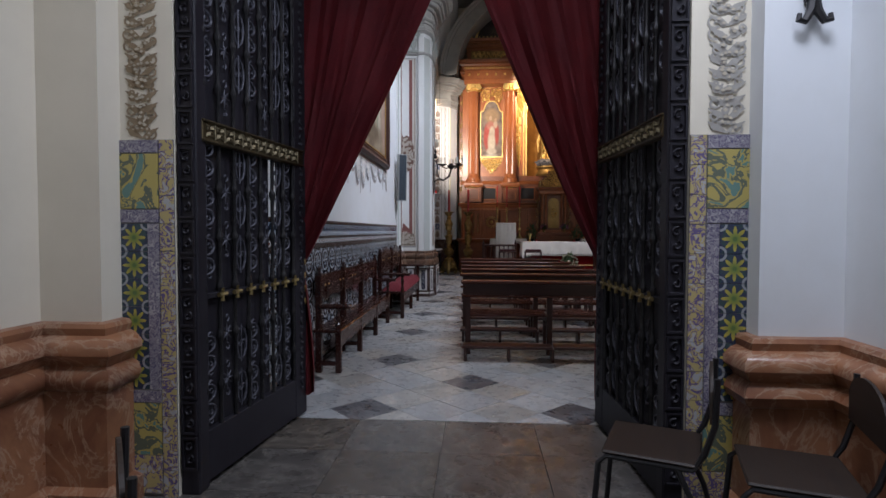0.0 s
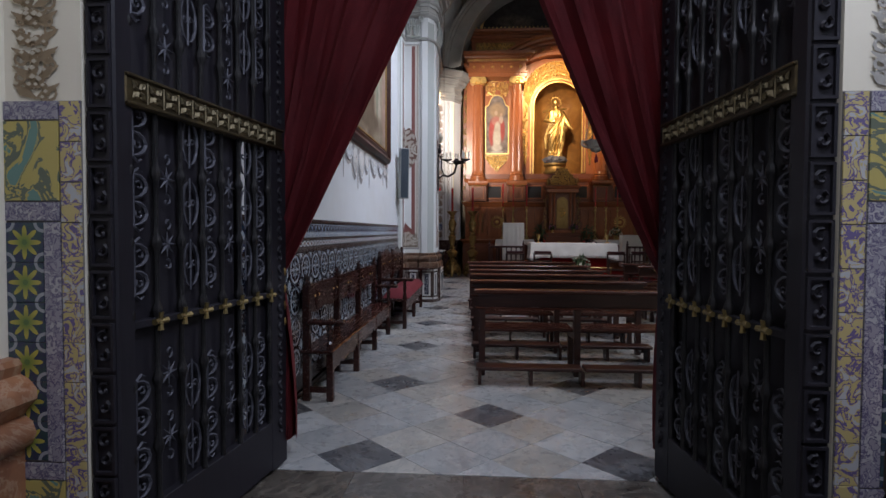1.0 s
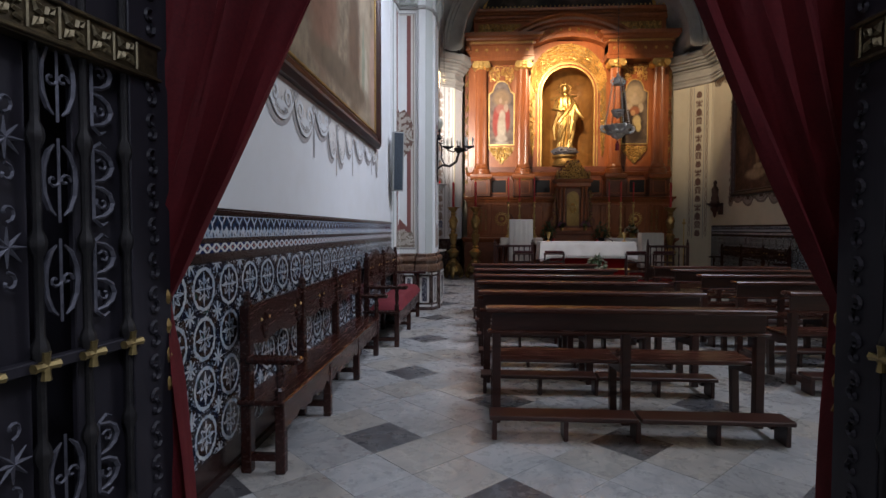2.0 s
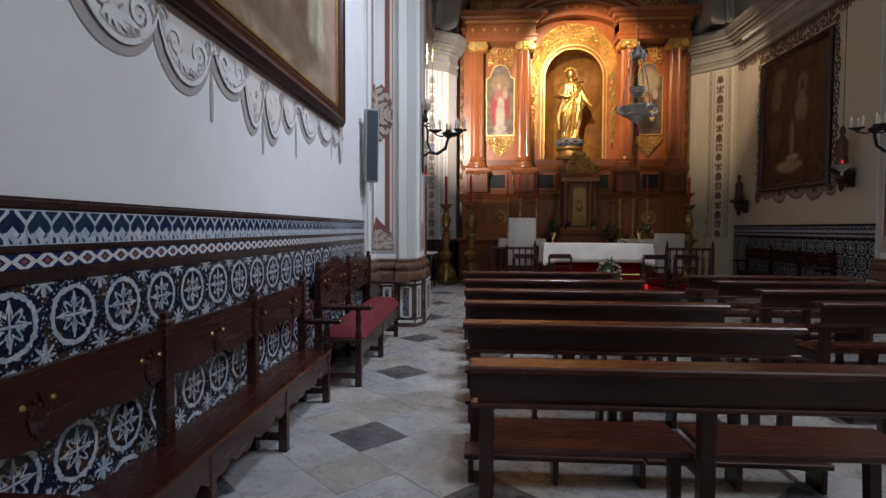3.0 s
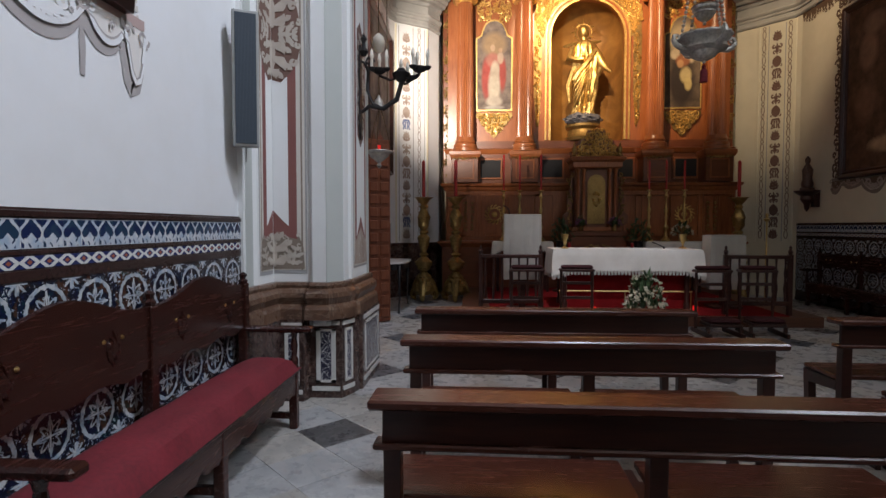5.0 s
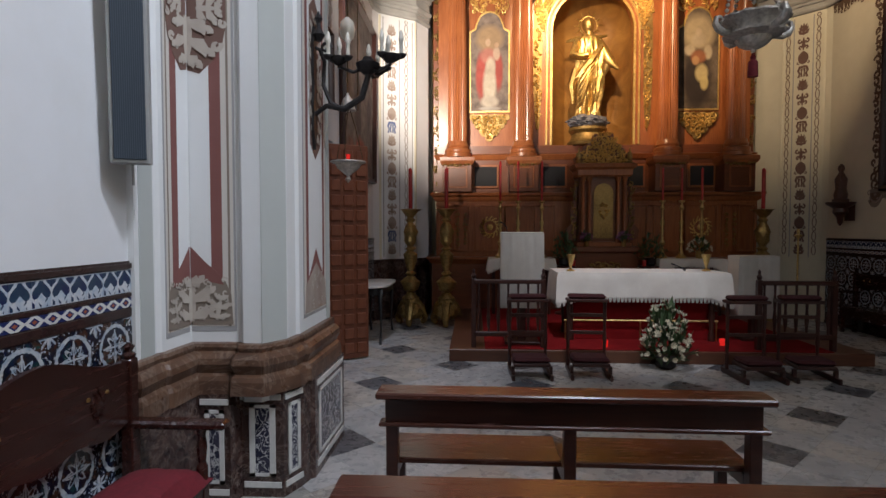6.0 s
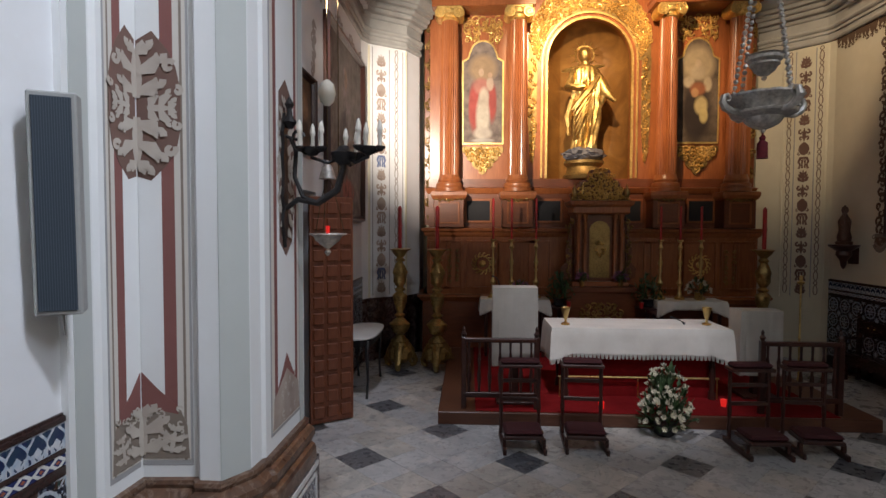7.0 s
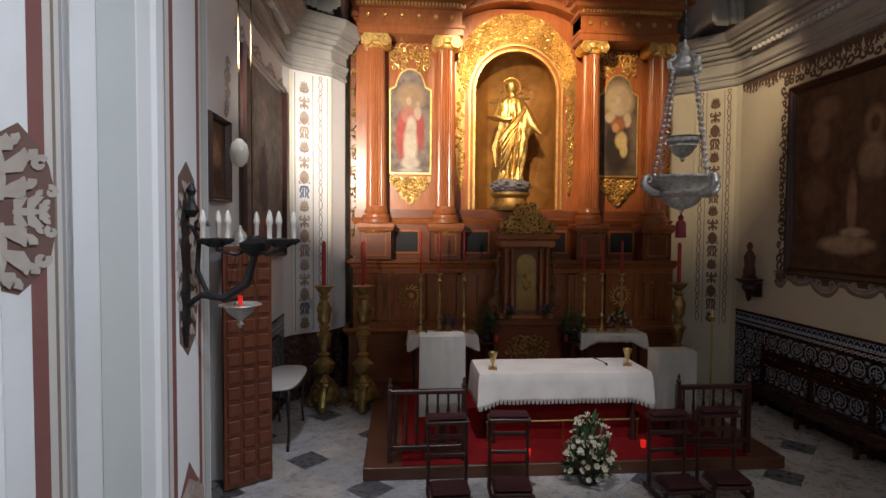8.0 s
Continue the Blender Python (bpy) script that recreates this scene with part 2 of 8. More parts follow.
rosette = dt.math('LESS_THAN', dt.math('ABSOLUTE', dt.math('SUBTRACT', r2w, pet)), 0.008)
cross = dt.math('LESS_THAN', dt.math('MINIMUM', dt.math('ABSOLUTE', px), dt.math('ABSOLUTE', pz)), 0.0045)
cross = dt.math('MULTIPLY', cross, dt.math('LESS_THAN', r2, 0.085))
ax = dt.math('SUBTRACT', dt.math('ABSOLUTE', px), 0.1325)
az = dt.math('SUBTRACT', dt.math('ABSOLUTE', pz), 0.125)
rc = dt.math('SQRT', dt.math('ADD', dt.math('MULTIPLY', ax, ax), dt.math('MULTIPLY', az, az)))
angc = dt.math('ARCTAN2', az, ax)
star = dt.math('LESS_THAN', dt.math('ADD', rc, wob), dt.math('MULTIPLY_ADD', dt.math('COSINE', dt.math('MULTIPLY', angc, 8)), 0.018, 0.030))
speck = dt.math('GREATER_THAN', dt.noise(70, 3, dt.shift(5)), 0.60)
speck = dt.math('MULTIPLY', speck, dt.math('GREATER_THAN', dt.math('ABSOLUTE', dt.math('SUBTRACT', r2, 0.088)), 0.024))
white = dt.math('MINIMUM', dt.math('ADD', dt.math('ADD', ring, rosette), dt.math('ADD', cross, dt.math('ADD', star, speck))), 1.0)
ground = dt.ramp(dt.noise(14, 3, dt.shift(3)), [(0.32, (0.010, 0.034, 0.038)), (0.43, (0.008, 0.012, 0.040)), (0.52, (0.012, 0.016, 0.022)), (0.62, (0.065, 0.026, 0.014)), (0.72, (0.015, 0.060, 0.055))])
whitec = dt.ramp(dt.noise(22, 3, dt.shift(6)), [(0.35, (0.29, 0.37, 0.45)), (0.65, (0.54, 0.56, 0.57))])
worn = dt.ramp(dt.noise(48, 4, dt.shift(15)), [(0.30, (0.45, 0.45, 0.45)), (0.46, (1, 1, 1))])
white = dt.math('MULTIPLY', white, worn)
dt.color(dt.mix(white, ground, whitec))
dt.bump(dt.noise(40, 3), 0.12, 0.003)
M["tile_ring"] = dt.m

# crested frieze tile
ft = ceramic("azulejo_crest")
px, py, pz = ft.xyz()
u = ft.math('ABSOLUTE', px)
wob = ft.math('MULTIPLY', ft.math('SUBTRACT', ft.noise(45, 3, ft.shift(9)), 0.5), 0.014)
arc = ft.math('ABSOLUTE', ft.math('SUBTRACT', ft.math('ADD', u, wob), ft.math('MULTIPLY_ADD', ft.math('COSINE', ft.math('MULTIPLY', pz, 52)), 0.021, 0.036)))
lines = ft.math('LESS_THAN', arc, 0.0085)
heart = ft.math('LESS_THAN', ft.math('ADD', u, ft.math('ABSOLUTE', ft.math('ADD', pz, 0.022))), 0.026)
edge = ft.math('GREATER_THAN', ft.math('ABSOLUTE', pz), 0.054)
bars = ft.math('MULTIPLY', ft.math('GREATER_THAN', ft.math('SINE', ft.math('MULTIPLY', px, 190)), -0.2), ft.math('LESS_THAN', pz, -0.018))
white = ft.math('MINIMUM', ft.math('ADD', ft.math('ADD', lines, heart), ft.math('ADD', edge, bars)), 1.0)
ft.color(ft.mix(white, ft.ramp(ft.noise(16, 2, ft.shift(4)), [(0.4, (0.012, 0.022, 0.075)), (0.6, (0.02, 0.045, 0.085))]), ft.ramp(ft.noise(20, 2, ft.shift(8)), [(0.35, (0.34, 0.43, 0.54)), (0.65, (0.58, 0.61, 0.64))])))
M["tile_crest"] = ft.m

# lozenge band tile
lt = ceramic("azulejo_lozenge")
px, py, pz = lt.xyz()
loz = lt.math('ADD', lt.math('ABSOLUTE', px), lt.math('MULTIPLY', lt.math('ABSOLUTE', pz), 1.5))
wh = lt.math('LESS_THAN', lt.math('ABSOLUTE', lt.math('SUBTRACT', loz, 0.040)), 0.013)
red = lt.math('LESS_THAN', loz, 0.014)
lt.color(lt.mix(red, lt.mix(wh, (0.02, 0.03, 0.11), (0.62, 0.63, 0.62)), (0.30, 0.09, 0.05)))
M["tile_lozenge"] = lt.m
M["tile_border"] = plain("brown_glaze", (0.035, 0.018, 0.016), 0.18, 0, 0.4, 20).m

# yellow star tile of the door jambs
st = ceramic("azulejo_star")
px, py, pz = st.xyz()
r2 = st.math('SQRT', st.math('ADD', st.math('MULTIPLY', px, px), st.math('MULTIPLY', pz, pz)))
ang = st.math('ARCTAN2', pz, px)
wob = st.math('MULTIPLY', st.math('SUBTRACT', st.noise(60, 3, st.shift(9)), 0.5), 0.010)
leaf = st.math('LESS_THAN', st.math('ADD', r2, wob), st.math('MULTIPLY_ADD', st.math('COSINE', st.math('MULTIPLY', ang, 8)), 0.018, 0.042))
ax = st.math('SUBTRACT', st.math('ABSOLUTE', px), 0.07)
az = st.math('SUBTRACT', st.math('ABSOLUTE', pz), 0.07)
rc = st.math('SQRT', st.math('ADD', st.math('MULTIPLY', ax, ax), st.math('MULTIPLY', az, az)))
net = st.math('LESS_THAN', st.math('ABSOLUTE', st.math('SUBTRACT', rc, 0.030)), 0.006)
core = st.math('LESS_THAN', r2, 0.010)
c = st.mix(net, st.ramp(st.noise(40, 2, st.shift(2)), [(0.4, (0.035, 0.042, 0.085)), (0.6, (0.035, 0.065, 0.07))]), (0.30, 0.31, 0.33))
c = st.mix(leaf, c, st.ramp(r2, [(0.012, (0.16, 0.22, 0.05)), (0.05, (0.46, 0.38, 0.07))]))
st.color(st.mix(core, c, (0.10, 0.16, 0.05)))
M["tile_star"] = st.m


def painted_tile(name, ground, ink, second, scale=26):
    m = ceramic(name)
    co = m.shift(11)
    v = m.voronoi(scale, co, 'DISTANCE_TO_EDGE')
    n = m.noise(scale * 0.6, 4, co, 0.5, 1.5)
    c = m.mix(m.math('LESS_THAN', m.math('ABSOLUTE', m.math('SUBTRACT', n, 0.5)), 0.035), ground, ink)
    m.color(m.mix(m.math('GREATER_THAN', n, 0.58), c, second))
    m.bump(v, 0.06, 0.002)
    return m.m


M["tile_purple"] = painted_tile("azulejo_violet", (0.27, 0.25, 0.29), (0.12, 0.105, 0.17), (0.38, 0.36, 0.37), 60)
M["tile_yellow"] = painted_tile("azulejo_yellow", (0.46, 0.37, 0.16), (0.13, 0.10, 0.22), (0.40, 0.40, 0.42), 30)
M["tile_creature"] = painted_tile("azulejo_picture", (0.44, 0.36, 0.11), (0.12, 0.14, 0.10), (0.13, 0.24, 0.21), 12)
M["stone_inlay"] = painted_tile("inlaid_panel", (0.030, 0.032, 0.055), (0.45, 0.45, 0.46), (0.05, 0.05, 0.08), 26)
M["white_stone"] = plain("white_marble", (0.62, 0.62, 0.60), 0.3, 0, 0.15).m
M["dark_stone"] = marble("dark_jasper", (0.075, 0.040, 0.032), (0.028, 0.018, 0.018), (0.22, 0.17, 0.14), 0.2, 5.0, False)
M["paint_red"] = plaster("paint_oxide_red", (0.22, 0.095, 0.085), (0.30, 0.16, 0.14))
M["paint_brown"] = plaster("paint_umber", (0.23, 0.19, 0.155), (0.33, 0.29, 0.24))
M["paint_ivory"] = plaster("paint_ivory", (0.60, 0.57, 0.52), (0.5, 0.46, 0.41))
M["paint_pale"] = plaster("paint_pale", (0.71, 0.69, 0.66), (0.60, 0.56, 0.53))
M["paint_leaf"] = plaster("paint_leaf", (0.52, 0.48, 0.42), (0.34, 0.27, 0.23), 1.0)
M["paint_garland"] = plaster("paint_garland", (0.27, 0.20, 0.125), (0.40, 0.32, 0.22), 0.8)
M["paint_garland_grey"] = plaster("paint_garland_grey", (0.36, 0.34, 0.31), (0.46, 0.44, 0.40), 0.8)
M["paint_garland_pale"] = plaster("paint_garland_pale", (0.52, 0.46, 0.36), (0.42, 0.36, 0.27), 0.8)
M["paint_tan"] = plaster("paint_tan", (0.44, 0.38, 0.33), (0.20, 0.12, 0.10), 1.0)
M["paint_maroon"] = plaster("paint_maroon", (0.17, 0.105, 0.085), (0.24, 0.15, 0.125))
M["paint_rose"] = plaster("paint_dull_rose", (0.44, 0.33, 0.31), (0.52, 0.43, 0.40))
M["paint_umber_dark"] = plaster("paint_dark_umber", (0.13, 0.085, 0.06), (0.20, 0.14, 0.10))
M["paint_grey"] = plaster("paint_grey", (0.33, 0.33, 0.33), (0.42, 0.42, 0.41))
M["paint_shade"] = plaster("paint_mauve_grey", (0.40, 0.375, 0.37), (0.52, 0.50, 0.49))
M["paint_blue"] = plaster("paint_blue", (0.15, 0.20, 0.36), (0.24, 0.28, 0.38))


def canvas(name, ground, blobs, warp=1.7, inner=0.55, low=0.3):
    """An oil painting of plain soft shapes: blobs are (x, z, rx, rz, colour)."""
    m = Mat(name, 0.62, 0, 0.25)
    px, py, pz = m.xyz()
    n = m.noise(5, 6)
    c = m.ramp(n, [(0.3, tuple(v * 0.5 for v in ground)), (0.7, tuple(v * 1.5 for v in ground))])
    w1 = m.math('MULTIPLY', m.math('SUBTRACT', m.noise(4.5, 6, None, 0.65, 0.8), 0.5), warp)
    for bx, bz, rx, rz, col in blobs:
        dx = m.math('DIVIDE', m.math('SUBTRACT', px, bx), rx)
        dz = m.math('DIVIDE', m.math('SUBTRACT', pz, bz), rz)
        d = m.math('ADD', m.math('SQRT', m.math('ADD', m.math('MULTIPLY', dx, dx), m.math('MULTIPLY', dz, dz))), w1)
        c = m.mix(m.ramp(d, [(inner, (1, 1, 1)), (1.15, (0, 0, 0))]), c, m.mix(m.ramp(n, [(0.35, (0, 0, 0)), (0.68, (1, 1, 1))]), tuple(v * 0.85 for v in col), tuple(v * low for v in col)))
    m.color(c)
    m.bump(m.noise(50, 4), 0.15, 0.002)
    return m.m


# ---- mesh helpers ----


def box(bm, x0, x1, y0, y1, z0, z1, bev=0.0, m=None):
    """A box, its edges rounded by bev."""
    g = bmesh.ops.create_cube(bm, size=1.0)["verts"]
    for v in g:
        v.co = Vector((x0 + (v.co.x + 0.5) * (x1 - x0), y0 + (v.co.y + 0.5) * (y1 - y0), z0 + (v.co.z + 0.5) * (z1 - z0)))
    if m is not None:
        bmesh.ops.transform(bm, matrix=m, verts=g)
    if bev:
        bmesh.ops.bevel(bm, geom=list({e for v in g for e in v.link_edges}), offset=bev, segments=1, affect='EDGES')


def lathe(bm, prof, n=16, at=(0, 0, 0), m=None):
    """A turned body: prof is (radius, height) from the bottom to the top."""
    rings = []
    for r, z in prof:
        rings.append([bm.verts.new((at[0] + r * math.cos(2 * math.pi * i / n), at[1] + r * math.sin(2 * math.pi * i / n), at[2] + z)) for i in range(n)])
    for a, b in zip(rings, rings[1:]):
        for i in range(n):
            bm.faces.new((a[i], a[(i + 1) % n], b[(i + 1) % n], b[i]))
    bm.faces.new(rings[0][::-1])
    bm.faces.new(rings[-1])
    if m is not None:
        bmesh.ops.transform(bm, matrix=m, verts=[v for r in rings for v in r])


def tube(bm, pts, r, n=6):
    """A round rod along points; r is a radius or one for each point."""
    pts = [Vector(p) for p in pts]
    rs = r if isinstance(r, (list, tuple)) else [r] * len(pts)
    rings = []
    side = None
    for i, p in enumerate(pts):
        d = (pts[min(i + 1, len(pts) - 1)] - pts[max(i - 1, 0)]).normalized()
        if side is None or abs(side.dot(d)) > 0.95:
            side = d.cross(Vector((0, 0, 1)) if abs(d.z) < 0.9 else Vector((1, 0, 0))).normalized()
        side = (side - d * side.dot(d)).normalized()
        up = d.cross(side)
        rings.append([bm.verts.new(p + rs[i] * (math.cos(2 * math.pi * k / n) * side + math.sin(2 * math.pi * k / n) * up)) for k in range(n)])
    for a, b in zip(rings, rings[1:]):
        for k in range(n):
            bm.faces.new((a[k], a[(k + 1) % n], b[(k + 1) % n], b[k]))
    bm.faces.new(rings[0][::-1])
    bm.faces.new(rings[-1])


def slab(bm, outline, y0, y1):
    """A flat shape in x and z, given thickness from y0 to y1."""
    a = [bm.verts.new((x, y0, z)) for x, z in outline]
    b = [bm.verts.new((x, y1, z)) for x, z in outline]
    bm.faces.new(a)
    bm.faces.new(b[::-1])
    for i in range(len(a)):
        j = (i + 1) % len(a)
        bm.faces.new((a[i], b[i], b[j], a[j]))


def prism(bm, outline, z0, z1):
    """A plan outline in x and y, raised from z0 to z1."""
    a = [bm.verts.new((x, y, z0)) for x, y in outline]
    b = [bm.verts.new((x, y, z1)) for x, y in outline]
    bm.faces.new(a[::-1])
    bm.faces.new(b)
    for i in range(len(a)):
        j = (i + 1) % len(a)
        bm.faces.new((a[i], a[j], b[j], b[i]))


STROKES = [0]


def ribbon(bm, pts, widths, y=-0.003):
    """A flat painted stroke along points in x and z; later strokes lie over earlier ones."""
    STROKES[0] += 1
    y -= 0.00013 * (STROKES[0] % 41)
    lo, hi = [], []
    n = len(pts)
    for i, (x, z) in enumerate(pts):
        a, b = pts[max(i - 1, 0)], pts[min(i + 1, n - 1)]
        dx, dz = b[0] - a[0], b[1] - a[1]
        k = math.hypot(dx, dz) or 1
        w = widths[i] if isinstance(widths, (list, tuple)) else widths
        lo.append(bm.verts.new((x - dz / k * w, y, z + dx / k * w)))
        hi.append(bm.verts.new((x + dz / k * w, y, z - dx / k * w)))
    for i in range(n - 1):
        bm.faces.new((lo[i], hi[i], hi[i + 1], lo[i + 1]))


def spiral(cx, cz, r, turns, start, hand=1, n=18):
    return [(cx + r * (1 - 0.82 * k / n) * math.cos(start + hand * turns * 2 * math.pi * k / n), cz + r * (1 - 0.82 * k / n) * math.sin(start + hand * turns * 2 * math.pi * k / n)) for k in range(n + 1)]


def sweep(bm, plan, prof, closed=False):
    """A moulding: prof is (outward, height), carried along a plan line; outward is to the right of the way."""
    n = len(plan)
    rings = []
    for i, p in enumerate(plan):
        p = Vector(p)
        a = Vector(plan[i - 1]) if i or closed else None
        b = Vector(plan[(i + 1) % n]) if i < n - 1 or closed else None
        d1 = (p - a).normalized() if a is not None else (b - p).normalized()
        d2 = (b - p).normalized() if b is not None else d1
        n1, n2 = Vector((d1.y, -d1.x)), Vector((d2.y, -d2.x))
        mit = (n1 + n2)
        mit = mit / max(0.35, mit.dot(n1)) if mit.length > 0.01 else n1
        rings.append([bm.verts.new((p.x + mit.x * o, p.y + mit.y * o, z)) for o, z in prof])
    for i in range(n if closed else n - 1):
        a, b = rings[i], rings[(i + 1) % n]
        for k in range(len(prof) - 1):
            bm.faces.new((a[k], b[k], b[k + 1], a[k + 1]))


def part(name, bm, material, parent=None, label="", smooth=False, m=None):
    """One mesh object under a thing, from a bmesh."""
    me = bpy.data.meshes.new(name)
    bmesh.ops.recalc_face_normals(bm, faces=bm.faces)
    bm.to_mesh(me)
    bm.free()
    me.materials.append(material)
    if smooth:
        me.shade_smooth()
        me.set_sharp_from_angle(angle=radians(42))
    o = new(name, me)
    o.parent = parent
    if m is not None:
        o.matrix_basis = m
    if label:
        o["label"] = label
    return o


def thing(name, label, category, m=None, group="", kind=""):
    o = new(name)
    o.empty_display_size = 0.1
    if m is not None:
        o.matrix_basis = m
    return tagged(o, label, category, group, kind)


def again(src, name, parent, m):
    """A piece that shares its mesh with src."""
    o = bpy.data.objects.new(name, src.data)
    scene.collection.objects.link(o)
    o.parent = parent
    o.matrix_basis = m
    return o


def structure(name, bm, material, label, category="", smooth=False):
    return tagged(part(name, bm, material, None, label, smooth), label, category or name.split("_")[0], "", "structure")


BM = bmesh.new

# ---- the large structure ----
XW, XE, CX = -1.61, 6.28, 2.38          # side walls of the nave and the axis of the altar
Y_IN, Y_OUT, Y_NAVE, Y_END = 2.58, 3.78, 11.1, 19.3
JL, JR = -1.51, 1.01                    # the jambs of the doorway

b = BM()
box(b, -2.6, 6.8, -3.4, 19.7, -0.20, -0.012)
floor = structure("floor", b, M["grout"], "pale and dark grey marble slabs laid diagonally", "floor")

b = BM()
box(b, XW - 0.4, XW, Y_OUT, 14.0 - 0.25, 0, 9.2)
box(b, XW - 0.4, XW, 14.0 - 0.25, 14.72, 2.72, 9.2)
box(b, XW - 0.4, XW, 14.72, 17.42, 0, 9.2)
wall_west = structure("wall_west", b, M["plaster"], "white plastered chapel wall with a painted cornice", "wall")
b = BM()
box(b, XE, XE + 0.4, Y_OUT, 17.72, 0, 9.2)
wall_east = structure("wall_east", b, M["plaster_apse"], "cream plastered chapel wall with faded paint", "wall")
b = BM()
box(b, XW - 0.4, XE + 0.4, Y_END, Y_END + 0.4, 0, 9.2)
structure("wall_north", b, M["plaster_apse"], "plain plastered end wall behind the altarpiece", "wall")
b = BM()
box(b, -3.0, JL, Y_IN, Y_OUT, 0, 9.2)
box(b, JR, XE + 0.4, Y_IN, Y_OUT, 0, 9.2)
box(b, JL, JR, Y_IN, Y_OUT, 3.9, 9.2)
structure("wall_south", b, M["plaster_cream"], "thick cream plastered wall with a tall doorway", "wall")
b = BM()
box(b, -2.5, -2.10, -3.0, Y_IN, 0, 4.6)
structure("wall_entrance_west", b, M["plaster_cream"], "cream plastered wall of the entrance hall", "wall")
b = BM()
box(b, 1.65, 2.1, -3.0, Y_IN, 0, 4.6)
structure("wall_entrance_east", b, M["plaster"], "white plastered wall of the entrance hall", "wall")
b = BM()
box(b, -2.5, 2.1, -3.4, -3.0, 0, 4.6)
structure("wall_entrance_south", b, M["plaster"], "plain white wall behind the entrance hall", "wall")
b = BM()
box(b, -2.5, 2.1, -3.4, Y_IN, 4.6, 4.8)
structure("ceiling_entrance", b, M["ceiling"], "plain white plaster ceiling of the entrance hall", "ceiling")
b = BM()
box(b, XW - 0.4, XE + 0.4, Y_OUT, Y_END + 0.4, 9.2, 9.4)
structure("ceiling", b, M["ceiling"], "plain white plaster ceiling of the chapel", "ceiling")

# slanting corners of the apse
CORNER_W = [(XW, 17.42), (-1.52, 17.62), (-0.93, 18.02), (-0.72, 18.42), (-0.72, Y_END)]
CORNER_E = [(XE, 17.72), (6.24, 17.86), (5.80, 18.36), (5.50, 18.66), (5.50, Y_END)]
b = BM()
prism(b, CORNER_W + [(XW - 0.4, Y_END), (XW - 0.4, 17.42)], 0, 9.2)
corner_w = structure("wall_corner_west", b, M["plaster"], "slanting white plastered corner with painted pilaster strips", "wall")
b = BM()
prism(b, (CORNER_E + [(XE + 0.4, Y_END), (XE + 0.4, 17.72)])[::-1], 0, 9.2)
corner_e = structure("wall_corner_east", b, M["plaster_apse"], "slanting cream corner with painted pilaster strips", "wall")

# the compound piers before the altar
SHAFT = [(XW - 0.05, 10.62), (-1.575, 10.62), (-1.575, 10.80), (-1.555, 10.82), (-1.535, 11.10), (-1.24, 11.12), (-1.21, 11.08), (-1.10, 11.08), (-0.995, 11.24), (-0.985, 11.36), (-0.965, 11.38), (-0.955, 12.08), (XW - 0.05, 12.08)]


def mirrored(plan):
    return [(2 * CX - x, y) for x, y in plan][::-1]


